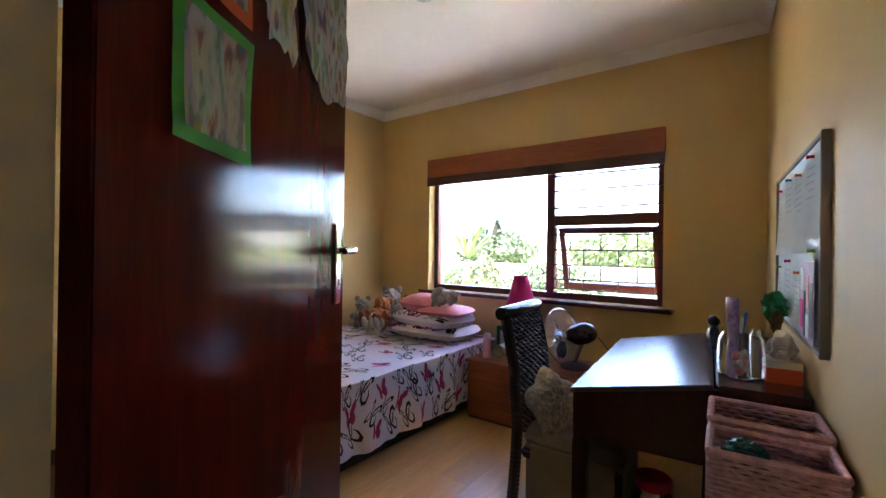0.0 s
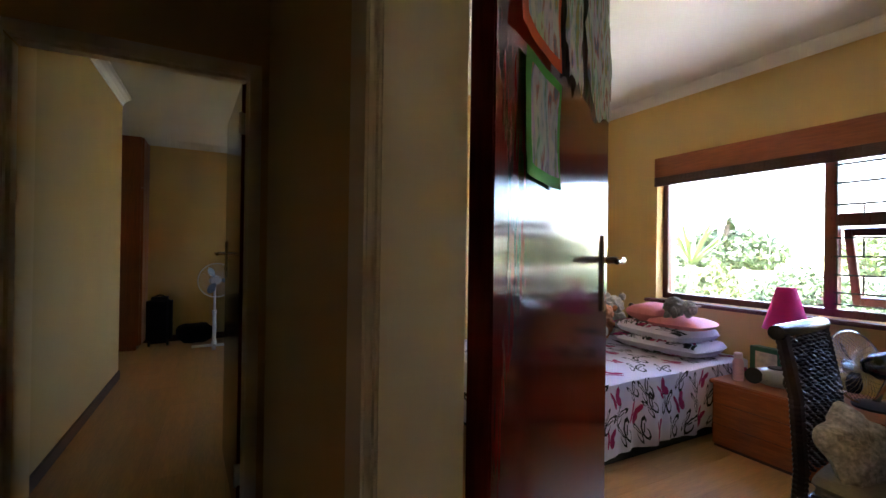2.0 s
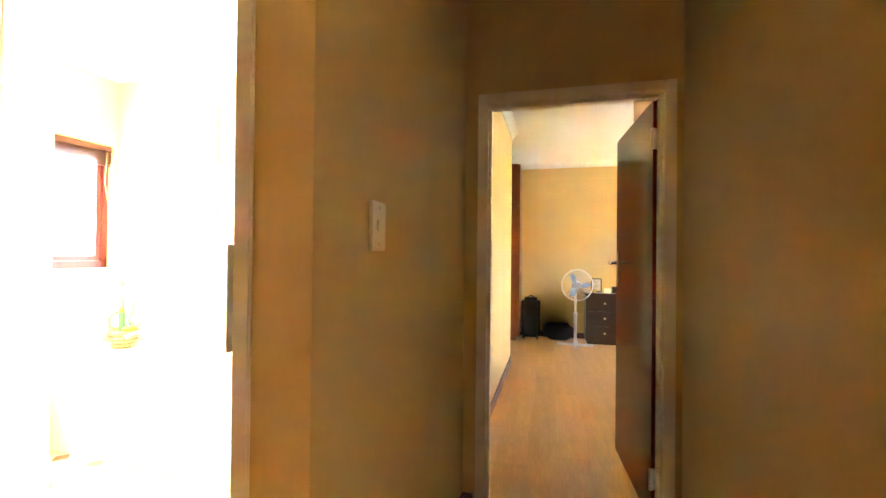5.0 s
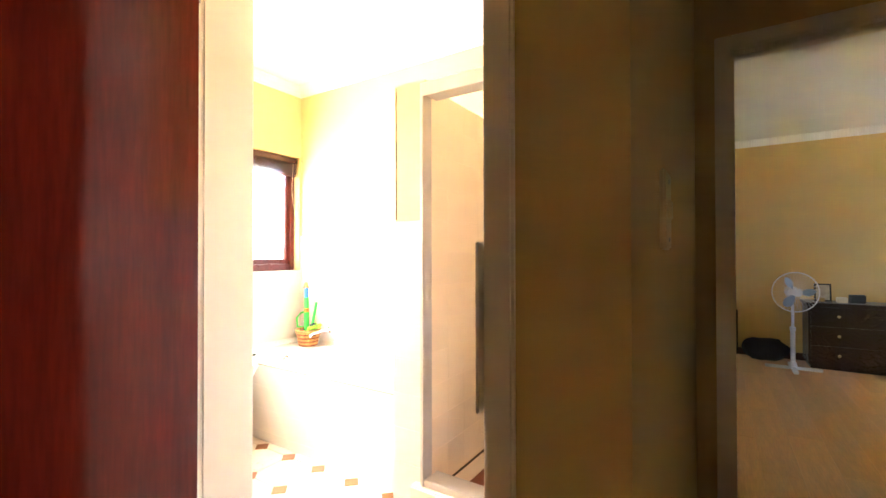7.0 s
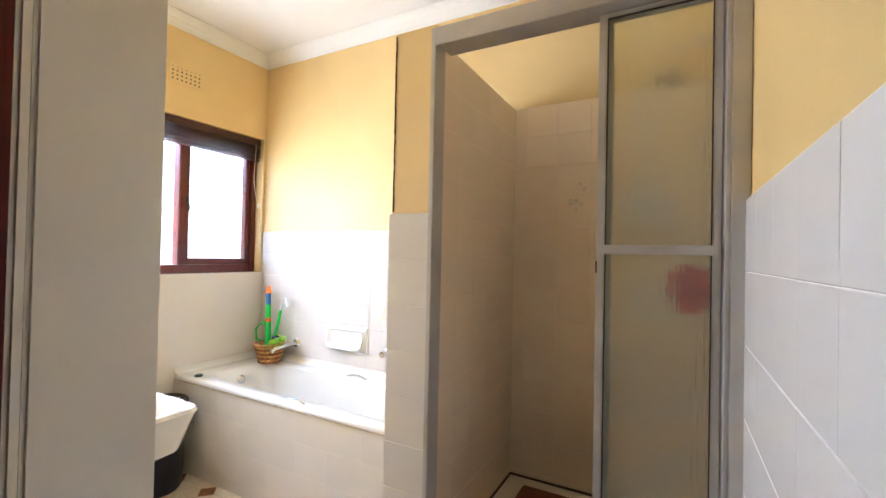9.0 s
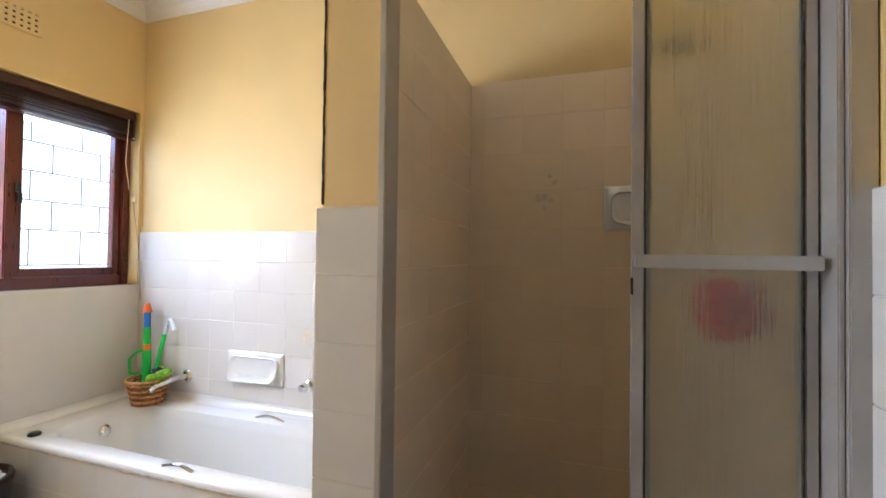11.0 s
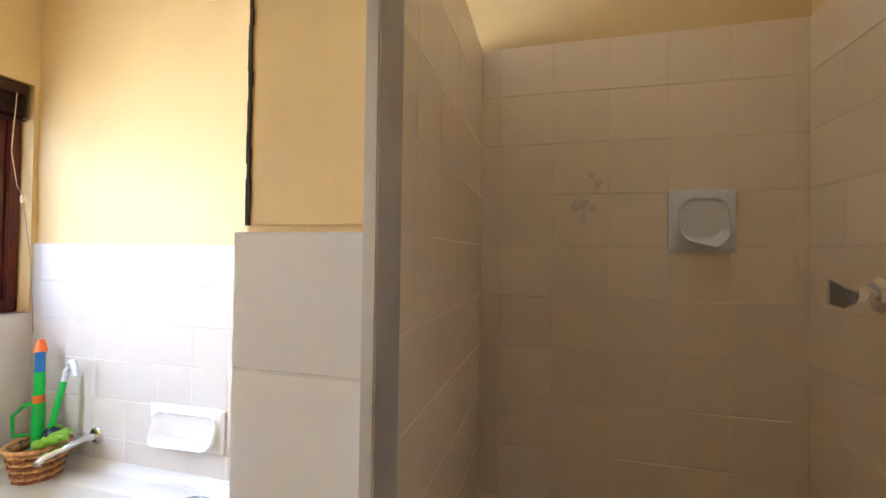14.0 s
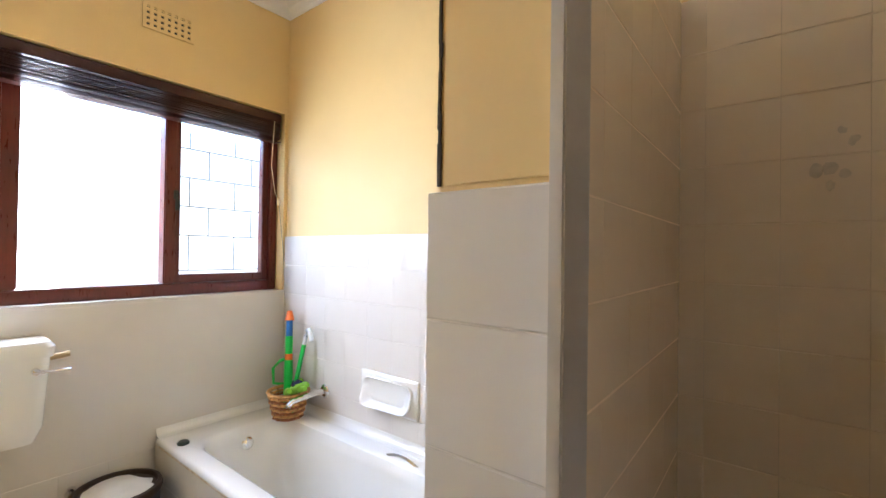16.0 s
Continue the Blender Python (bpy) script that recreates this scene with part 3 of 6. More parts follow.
part("upstand", merge(fillet((X0 - 0.001, Y0 + 0.005, RIM), (X0 - 0.001, Y1, RIM), (1, 0, 0), 0.034, 0.035), fillet((X0, Y1 + 0.001, RIM), (X1, Y1 + 0.001, RIM), (0, -1, 0), 0.034, 0.035)), M_ENAMEL, tub, smooth=True)
ov = lathe([(0, 0), (0.026, 0), (0.028, 0.005), (0.02, 0.012), (0.008, 0.014), (0, 0.014)], 20)
part("overflow", moved(ov, pose(-3.712, 0.21, 0.475, 0, 80, 0)), M_CHROME, tub, "chrome overflow rosette", smooth=True)
pl = lathe([(0, 0), (0.022, 0), (0.024, 0.006), (0.017, 0.013), (0, 0.014)], 18)
part("waste_knob", moved(pl, Matrix.Translation((-3.745, -0.045, RIM))), mat("dark green plastic", (0.01, 0.03, 0.02, 1), 0.3), tub, "dark green waste knob", smooth=True)
for yy, zz, xa, xb, up in ((0.425, RIM - 0.012, -3.05, -2.86, 0.024), (-0.062, RIM - 0.002, -3.01, -2.87, 0.014)):
    part("grip", tube(arc((xa, yy, zz), (xb, yy, zz), (0, 0, up), 10), 0.007, 8), M_CHROME, tub, "chrome grab handle", smooth=True)
tagged(tub, "white enamelled built-in bathtub with chrome grips", "bathtub")
M_SEAL = mat("cracked sealant", srgb(190, 176, 156), 0.8, var=0.3, scale=40)
struct("trim_bath", bx(-3.86, -2.3, -0.0955, -0.0915, 0.517, 0.5255, bevel=0.001), M_SEAL, "cracked sealant bead under the bath rim", "sealant")

# bath spout on the wall
sp = empty("bath_spout", pose(-3.548, BYB - 0.0105, 0.672))
part("flange", moved(lathe([(0, 0), (0.033, 0), (0.033, 0.004), (0.022, 0.012), (0, 0.012)], 22), pose(0, 0, 0, 90, 0, 0)), M_CHROME, sp, smooth=True)
part("spout", tube([(0, -0.008, 0), (-0.004, -0.05, 0.002), (-0.012, -0.11, -0.004), (-0.02, -0.17, -0.012), (-0.022, -0.185, -0.026), (-0.022, -0.187, -0.036)], [0.013, 0.0135, 0.0135, 0.0135, 0.013, 0.0125], 12), M_CHROME, sp, smooth=True)
tagged(sp, "chrome wall spout over the corner of the bath", "tap")
tp = empty("bath_tap", pose(-2.80, BYB - 0.0105, 0.70))
part("flange", moved(lathe([(0, 0), (0.028, 0), (0.026, 0.008), (0.014, 0.016), (0.012, 0.03), (0, 0.03)], 20), pose(0, 0, 0, 90, 0, 0)), M_CHROME, tp, smooth=True)
part("handle", merge(moved(lathe([(0, 0.028), (0.02, 0.028), (0.024, 0.04), (0.02, 0.058), (0, 0.06)], 6), pose(0, 0, 0, 90, 0, 0))), M_CHROME, tp, smooth=True)
tagged(tp, "chrome bath tap with a faceted handle", "tap")


def soap_dish(name, m, w, h, label, drip):
    ob = empty(name, m)
    plate = loft([rrect(-w / 2, w / 2, -h / 2, h / 2, 0.006, 0), rrect(-w / 2, w / 2, -h / 2, h / 2, 0.006, 0.008), rrect(-w / 2 + 0.008, w / 2 - 0.008, -h / 2 + 0.008, h / 2 - 0.008, 0.012, 0.014)], True, True)
    part("back_plate", plate, M_ENAMEL, ob, smooth=True)
    # hollow with a raised rim, its foot standing out in a lip that ends in a drip
    a, b = w / 2 - 0.024, h / 2 - 0.022
    rings = []
    for s, zz in ((1.0, 0.012), (1.0, 0.02), (0.97, 0.023), (0.92, 0.022), (0.87, 0.016), (0.7, 0.0145)):
        pts = rrect(-a * s, a * s, -b * s, b * s, min(a, b) * 0.6 * s, 0, 10)
        ring = []
        for x, y, _ in pts:
            low = max(0.0, min(1.0, (0.1 * b - y) / b))
            if s > 0.9:
                y -= 0.016 * max(0.0, 1 - abs(x - drip * a) / (0.45 * a)) * (1 if y < -0.6 * b else 0)
            ring.append((x, y, zz + (0.03 if s > 0.8 else 0.004) * low))
        rings.append(ring)
    part("bowl", loft(rings, False, True), M_ENAMEL, ob, smooth=True)
    return tagged(ob, label, "soap dish")


soap_dish("soap_dish", pose(-3.114, BYB - 0.0095, 0.752, 90, 0, 0), 0.335, 0.158, "wide white ceramic soap dish set over the bath", -0.45)
soap_dish("soap_dish", pose(-1.417, BYB - 0.0095, 1.506, 90, 0, 0), 0.168, 0.17, "white ceramic soap dish set in the shower wall", 0.3)
# old fixing marks
M_MARK = mat("residue", srgb(222, 206, 180), 0.7, var=0.15, scale=45, bump=0.5, bump_scale=90)
for nm, x, z, s in (("stain", -1.72, 1.53, 1.0), ("stain", -1.69, 1.63, 0.6), ("stain", -2.82, 0.93, 0.8)):
    bm = bmesh.new()
    random.seed(int(x * -100))
    for k in range(5):
        q = blob(0.012 * s * random.uniform(0.6, 1.3), 0.0012, 0.014 * s * random.uniform(0.6, 1.5), 0.5, 2.5, k, 2)
        moved(q, Matrix.Translation((random.uniform(-0.03, 0.03) * s, 0, random.uniform(-0.035, 0.03) * s)))
        me = bpy.data.meshes.new("tmp")
        q.to_mesh(me)
        q.free()
        bm.from_mesh(me)
        bpy.data.meshes.remove(me)
    st = part(nm, bm, M_MARK, at=pose(x, BYB - 0.0105, z))
    tagged(st, "pale glue residue stuck to the wall tiles", "stain")

# ---- shower ----
struct("shower_base", boxes([(-2.034, -1.156, -0.30, BYB, 0, 0.19), (-2.034, -1.156, -0.44, -0.3005, 0, 0.30)], 0.006), M_TILE_SH, "raised cream tiled shower base with a kerb", "shower base")
M_MOULD = mat("mould line", (0.09, 0.06, 0.03, 1), 0.9, var=0.4, scale=40)
struct("trim_shower", boxes([(-2.027, -1.17, BYB - 0.017, BYB - 0.0105, 0.1905, 0.199), (-2.028, -2.02, -0.28, BYB - 0.018, 0.1905, 0.197)]), M_MOULD, "dark mouldy joint round the shower floor", "joint")
mt = part("shower_mat", bx(-1.93, -1.22, -0.24, 0.43, 0.1905, 0.199, bevel=0.004), mat("brown rubber mat", srgb(122, 66, 34), 0.6, var=0.2, scale=9, bump=0.5, bump_scale=70))
tagged(mt, "brown mat lying on the shower floor", "mat")
M_SCREEN = mat("worn aluminium", (0.52, 0.5, 0.48, 1), 0.5, 0.5, var=0.12, scale=6, bump=0.08, bump_scale=160)
scr = empty("shower_screen")
FZ0, FZ1 = 0.30, 2.005
part("upright", boxes([(-1.9885, -1.973, -0.425, -0.357, FZ0, FZ1)], 0.002), M_SCREEN, scr)
part("upright", boxes([(-1.193, -1.1566, -0.425, -0.325, FZ0, FZ1), (-1.203, -1.1935, -0.415, -0.325, FZ0, FZ1)], 0.002), M_SCREEN, scr)
part("head_rail", boxes([(-1.9725, -1.2035, -0.425, -0.322, 1.955, FZ1), (-1.9725, -1.2035, -0.429, -0.4255, 1.945, FZ1 - 0.006)], 0.002), M_SCREEN, scr)
part("track", boxes([(-1.9725, -1.2035, -0.42, -0.322, FZ0, FZ0 + 0.03)], 0.003), M_SCREEN, scr)
for nm, x0, x1, y in (("sliding_panel", -1.492, -1.206, -0.358), ("sliding_panel", -1.478, -1.2055, -0.336)):
    y0, y1 = y - 0.008, y + 0.008
    pn = part(nm, boxes([(x0, x0 + 0.021, y0, y1, FZ0 + 0.031, 1.952), (x1 - 0.019, x1, y0, y1, FZ0 + 0.031, 1.952), (x0 + 0.0215, x1 - 0.0195, y0, y1, FZ0 + 0.031, FZ0 + 0.06), (x0 + 0.0215, x1 - 0.0195, y0, y1, 1.938, 1.952)], 0.002), M_SCREEN, scr)
    if y < -0.35:
        gl = part("pane", bx(x0 + 0.02, x1 - 0.018, y - 0.002, y + 0.002, FZ0 + 0.058, 1.939), M_SHGLASS, pn, "reeded obscure glass")
        gl.visible_shadow = False
        part("seal", boxes([(x0 + 0.0213, x0 + 0.0245, y0 - 0.0005, y0 + 0.005, FZ0 + 0.06, 1.938), (x1 - 0.0225, x1 - 0.0193, y0 - 0.0005, y0 + 0.005, FZ0 + 0.06, 1.938), (x0 + 0.0246, x1 - 0.0226, y0 - 0.0005, y0 + 0.005, 1.935, 1.9378)]), mat("mouldy seal", (0.05, 0.04, 0.03, 1), 0.8, var=0.9, scale=90), pn, "dark mouldy rubber seal")
        part("towel_bar", boxes([(x0 + 0.008, x1 - 0.006, y - 0.042, y - 0.036, 1.301, 1.325), (x0 + 0.004, x0 + 0.014, y - 0.0355, y0, 1.302, 1.324), (x1 - 0.016, x1 - 0.006, y - 0.0355, y0, 1.302, 1.324)], 0.002), M_SCREEN, pn)
        part("finger_pull", bx(x0 - 0.0015, x0 + 0.003, y0 - 0.001, y0 + 0.012, 1.25, 1.282, bevel=0.001), M_BLACK, pn, "black plastic latch")
tagged(scr, "aluminium framed sliding shower screen with obscure glass", "shower screen")
M_GUN = mat("gunmetal", (0.1, 0.1, 0.105, 1), 0.2, 1.0, var=0.08)
M_DARKCHROME = mat("dull chrome", (0.5, 0.5, 0.5, 1), 0.22, 1.0, var=0.06)
sh = empty("wall_shower", pose(-1.162, 0.10, 2.03))
part("arm", tube([(0, 0, 0), (-0.06, 0, 0.012), (-0.12, 0, 0.0), (-0.15, 0, -0.03), (-0.158, 0, -0.07)], 0.009, 10), M_CHROME, sh, smooth=True)
part("rose", moved(lathe([(0.012, 0.05), (0.016, 0.04), (0.028, 0.028), (0.048, 0.018), (0.052, 0.01), (0.052, 0.002), (0.049, 0), (0.0, 0)][::-1], 28), pose(-0.165, 0, -0.125, 0, 10, 0)), M_DARKCHROME, sh, "round perforated rose", smooth=True)
bm = bmesh.new()
for rr, nn in ((0.011, 6), (0.022, 12), (0.034, 18), (0.044, 24)):
    for k in range(nn):
        bm_box(bm, rr * math.cos(6.283 * k / nn) - 0.0018, rr * math.cos(6.283 * k / nn) + 0.0018, rr * math.sin(6.283 * k / nn) - 0.0018, rr * math.sin(6.283 * k / nn) + 0.0018, -0.0012, 0.0004)
part("nozzle_field", moved(bm, pose(-0.165, 0, -0.125, 0, 10, 0)), M_BLACK, sh)
tagged(sh, "chrome shower head on a short wall arm", "shower head")
for y, z in ((0.238, 1.335),):
    st = empty("shower_tap", pose(-1.1665, y, z))
    part("flange", moved(lathe([(0, 0), (0.035, 0), (0.033, 0.008), (0.018, 0.016), (0.014, 0.04), (0, 0.04)], 22), pose(0, 0, 0, 0, -90, 0)), M_CHROME, st, smooth=True)
    part("rosette", moved(lathe([(0, 0), (0.036, 0), (0.037, 0.012), (0.028, 0.026), (0.012, 0.03), (0, 0.03)], 6), pose(0, 0, 0, 0, -90, 0)), M_CHROME, st, "faceted chrome rosette")
    part("handle", moved(loft([rrect(-0.008, 0.008, -0.008, 0.008, 0.003, 0.028, 2), rrect(-0.008, 0.008, -0.008, 0.008, 0.003, 0.052, 2), rrect(-0.022, 0.01, -0.016, 0.016, 0.005, 0.062, 2), rrect(-0.03, 0.016, -0.012, 0.012, 0.004, 0.078, 2), rrect(-0.022, 0.03, -0.005, 0.005, 0.002, 0.1, 2)]), pose(0, 0, 0, 0, -90, 0)), M_CHROME, st)
    tagged(st, "chrome shower tap with a wing handle", "tap")
M_RED = mat("red cloth", srgb(206, 32, 52), 0.9, var=0.25, scale=25, bump=0.8, bump_scale=120)
lf = empty("bath_sponge", pose(-1.257, -0.08, 1.203))
part("sponge", blob(0.058, 0.062, 0.068, 0.5, 4.0, 3, 4), M_RED, lf, smooth=False)
part("loop", tube(arc((0.005, 0, -0.05), (0.02, 0.005, -0.12), (-0.02, 0, 0), 8), 0.006, 6), mat("pink cord", srgb(226, 130, 116), 0.8), lf)
part("hook", tube([(0.092, 0, 0.055), (0.02, 0, 0.05), (0.01, 0, 0.06)], 0.003, 6), M_CHROME, lf)
tagged(lf, "red scrunched bath sponge hanging in the shower", "sponge")

# ---- bedroom window ----
def pane(x, y0, y1, z0, z1, parent, label="clear window glass"):
    p = part("pane", bx(x - 0.002, x + 0.002, y0, y1, z0, z1), M_GLASS, parent, label)
    p.visible_shadow = False
    return p


M_BARS = mat("black painted steel", (0.015, 0.013, 0.012, 1), 0.4)
win = empty("window_1")
FX0, FX1 = 3.385, 3.45
MY0, MY1 = -0.785, -0.715
part("window_frame", boxes([(FX0, FX1, WY0, WY0 + 0.05, WZ0, WZ1), (FX0, FX1, WY1 - 0.05, WY1, WZ0, WZ1), (FX0, FX1, WY0 + 0.0505, WY1 - 0.0505, WZ0, WZ0 + 0.05), (FX0, FX1, WY0 + 0.0505, WY1 - 0.0505, WZ1 - 0.05, WZ1), (FX0 - 0.004, FX1, MY0, MY1, WZ0 + 0.0505, WZ1 - 0.0505), (FX0, FX1, WY0 + 0.0505, MY0 - 0.0005, 1.462, 1.545)], 0.005), M_WINWOOD, win)
pane(3.42, MY1 - 0.004, WY1 - 0.046, WZ0 + 0.046, WZ1 - 0.046, win)
pane(3.42, WY0 + 0.046, MY0 + 0.004, 1.541, WZ1 - 0.046, win)
sash = part("sash", moved(boxes([(-0.02, 0.02, WY0 + 0.055, WY0 + 0.1, -0.53, 0), (-0.02, 0.02, MY0 - 0.048, MY0 - 0.003, -0.53, 0), (-0.02, 0.02, WY0 + 0.1005, MY0 - 0.0485, -0.05, 0), (-0.02, 0.02, WY0 + 0.1005, MY0 - 0.0485, -0.53, -0.475)], 0.004), pose(3.47, 0, 1.45, 0, -17, 0)), M_WINWOOD, win, "sash pushed open at the foot")
gp = part("sash_pane", moved(bx(-0.002, 0.002, WY0 + 0.098, MY0 - 0.046, -0.477, -0.048), pose(3.47, 0, 1.45, 0, -17, 0)), M_GLASS, win)
gp.visible_shadow = False
part("stay", tube([(3.46, -1.25, 0.925), (3.56, -1.22, 0.945)], 0.005, 6), M_BRASS, win, "brass window stay")
part("window_sill", boxes([(3.215, 3.384, WY0 - 0.075, WY1 + 0.065, 0.84, WZ0 - 0.001)], 0.008), M_WINWOOD, win)
tagged(win, "dark varnished timber window with one sash open", "window", kind="structure")
bars = empty("burglar_bars")
random.seed(3)
levels = [1.86, 1.74, 1.60, 1.385, 1.265, 1.145, 1.03, 0.955]
for k, z in enumerate(levels):
    part("bar", tube([(3.37, WY0 + 0.01, z), (3.37, MY0 + 0.01, z)], 0.008 if z > 1.5 else 0.006, 6), M_BARS, bars)
for za, zb, off in ((1.385, 1.265, 0.0), (1.265, 1.145, 0.13), (1.145, 1.03, 0.0), (1.03, 0.955, 0.13), (1.60, 1.52, 0.0)):
    for q in (-1.42, -1.16, -0.92):
        part("bar", tube([(3.37, q + off, za), (3.37, q + off, zb)], 0.0055, 6), M_BARS, bars)
tagged(bars, "black steel burglar bars across half the window", "burglar bars")
M_BLIND = mat("reddish wooden pelmet", srgb(156, 84, 48), 0.5, var=0.18, scale=4, grain=0.16, bump=0.08, bump_scale=18, stretch=(6, 0.5, 6))
M_BAMBOO = mat("bamboo blind", srgb(96, 66, 58), 0.7, var=0.2, scale=10, grain=0.2, stretch=(1, 1, 8))
bl = empty("bamboo_blind")
part("pelmet", boxes([(3.268, 3.284, -1.61, 0.468, 1.945, 2.118), (3.2845, 3.299, -1.61, -1.592, 1.945, 2.118), (3.2845, 3.299, 0.45, 0.468, 1.945, 2.118)], 0.004), M_BLIND, bl)
bm = bmesh.new()
for k in range(7):
    bm_box(bm, 3.272 - 0.002 * (k % 2), 3.296, -1.605, 0.463, 1.868 + k * 0.0115, 1.868 + k * 0.0115 + 0.0095)
for k in range(60):
    y = -1.6 + k * 0.0348
    bm_box(bm, 3.2665, 3.2695, y, y + 0.012, 1.868, 1.944)
part("folded_slats", bm, M_BAMBOO, bl)
tagged(bl, "rolled-up bamboo blind under a reddish wooden pelmet", "blind")

# ---- bathroom window ----
bw = empty("window_2")
GX0, GX1 = -4.055, -3.985
part("window_frame", boxes([(GX0, GX1, VY0, VY0 + 0.05, VZ0, VZ1), (GX0, GX1, VY1 - 0.045, VY1, VZ0, VZ1), (GX0, GX1, VY0 + 0.0505, VY1 - 0.0455, VZ0, VZ0 + 0.055), (GX0, GX1, VY0 + 0.0505, VY1 - 0.0455, VZ1 - 0.05, VZ1), (GX0, GX1, -0.047, 0.0, VZ0 + 0.0555, VZ1 - 0.0505), (GX0, GX1, -0.57, -0.515, VZ0 + 0.0555, VZ1 - 0.0505)], 0.005), M_WINWOOD, bw)
for y0, y1 in ((0.001, 0.454), (-0.999, -0.571)):
    part("sash", boxes([(GX0 + 0.01, GX1 - 0.015, y0, y0 + 0.022, VZ0 + 0.056, VZ1 - 0.051), (GX0 + 0.01, GX1 - 0.015, y1 - 0.03, y1, VZ0 + 0.056, VZ1 - 0.051), (GX0 + 0.01, GX1 - 0.015, y0 + 0.0225, y1 - 0.0305, VZ0 + 0.056, VZ0 + 0.095), (GX0 + 0.01, GX1 - 0.015, y0 + 0.0225, y1 - 0.0305, VZ1 - 0.09, VZ1 - 0.051)], 0.003), M_WINWOOD, bw)
for y0, y1 in ((-0.515, -0.047), (0.02, 0.428), (-0.98, -0.6)):
    pane(-4.02, y0, y1, VZ0 + 0.05, VZ1 - 0.05, bw)
part("catch", boxes([(GX1, GX1 + 0.012, -0.012, 0.006, 1.58, 1.62), (GX1 + 0.004, GX1 + 0.012, -0.006, 0.012, 1.53, 1.579)], 0.002), M_BLACK, bw, "dark window catch")
part("window_sill", bx(-3.9845, BX0 + 0.01, VY0, VY1 + 0.012, VZ0 - 0.012, VZ0 + 0.002, bevel=0.003), M_TILE, bw, "white tiled window sill")
tagged(bw, "dark red varnished timber bathroom window", "window", kind="structure")
bb = empty("burglar_bars")
for z in (1.25, 1.42, 1.56, 1.70, 1.84):
    for ya, yb in ((0.0, VY1), (VY0, -0.55)):
        part("bar", tube([(-4.075, ya, z), (-4.075, yb, z)], 0.003, 6), M_BARS, bb)
for j, (za, zb) in enumerate(((1.25, 1.42), (1.42, 1.56), (1.56, 1.70), (1.70, 1.84), (1.84, 2.05))):
    for y in (-0.93, -0.71, 0.09, 0.31):
        part("bar", tube([(-4.075, y + 0.09 * (j % 2), za), (-4.075, y + 0.09 * (j % 2), zb)], 0.0028, 6), M_BARS, bb)
tagged(bb, "thin steel burglar bars outside the bathroom window", "burglar bars")
M_SLAT = mat("dark wooden blind slats", srgb(58, 26, 20), 0.35, var=0.2, scale=6, grain=0.15, stretch=(6, 0.6, 6))
vb = empty("wooden_blind")
part("head_rail", bx(-3.975, -3.935, VY0 + 0.01, VY1 - 0.012, 2.04, 2.085, bevel=0.003), M_SLAT, vb)
for k in range(11):
    part("slat", moved(bx(-0.02, 0.02, VY0 + 0.012, VY1 - 0.014, -0.0013, 0.0013), pose(-3.957 + random.uniform(-0.002, 0.002), 0, 1.963 + k * 0.0068, 0, random.uniform(-5, 4), 0)), M_SLAT, vb)
for k, z in enumerate((1.952, 1.935)):
    part("slat", moved(bx(-0.02, 0.02, VY0 + 0.012, VY1 - 0.014, -0.0013, 0.0013), pose(-3.957, 0, z, 0, -14 + 9 * k, random.uniform(-0.2, 0.2))), M_SLAT, vb)
part("pull_cord", tube([(-3.93, 0.445, 2.04), (-3.928, 0.43, 1.80), (-3.927, 0.452, 1.66), (-3.925, 0.47, 1.625)], 0.0018, 5), M_PLASTIC, vb)
part("cord_tassel", moved(lathe([(0.003, 0.03), (0.009, 0.018), (0.01, 0.004), (0.006, -0.006)], 12), Matrix.Translation((-3.925, 0.472, 1.60))), M_PLASTIC, vb, smooth=True)
part("loose_cord", tube([(-3.925, 0.475, 1.595), (-3.90, 0.49, 1.35), (-3.885, 0.492, 1.15), (-3.86, 0.48, 1.06)], 0.0015, 5), mat("grey cord", (0.3, 0.28, 0.25, 1), 0.8), vb)
tagged(vb, "dark wooden slatted blind drawn up to the window head", "blind")

# air vent above the bathroom window
av = empty("air_vent", pose(BX0, -0.067, 2.332))
# black sheet that paints the shade inside the vent's holes
part("hole_shade", bx(0.0005, 0.0015, -0.092, 0.092, -0.042, 0.042), M_BLACK, av)
rows = [(0.0016, 0.006, -0.1, 0.1, -0.05 + k * 0.0245, -0.05 + k * 0.0245 + 0.014) for k in range(5)]
cols = [(0.0016, 0.0062, -0.1 + k * 0.0265, -0.1 + k * 0.0265 + 0.0145, -0.05, 0.062) for k in range(8)]
tagged(part("grid", boxes(rows + cols), M_WALLB, av), kind="stuff")
tagged(av, "ochre painted air vent with square holes", "air vent")

# ---- basin, toilet, bins ----
bs = empty("wash_basin")
part("bowl", loft([rrect(-3.0, -2.70, -1.285, -1.0, 0.08, 0.62), rrect(-3.08, -2.62, -1.289, -0.83, 0.06, 0.672), rrect(-3.11, -2.595, -1.29, -0.803, 0.05, 0.69), rrect(-3.135, -2.57, -1.291, -0.778, 0.04, 0.79), rrect(-3.14, -2.562, -1.292, -0.772, 0.04, 0.805), rrect(-3.135, -2.567, -1.292, -0.777, 0.04, 0.815),
                   rrect(-3.105, -2.597, -1.18, -0.807, 0.06, 0.813), rrect(-3.09, -2.612, -1.165, -0.822, 0.07, 0.79), rrect(-3.04, -2.66, -1.12, -0.88, 0.09, 0.69), rrect(-2.95, -2.75, -1.05, -0.95, 0.05, 0.675)], True, True), M_ENAMEL, bs, smooth=True)
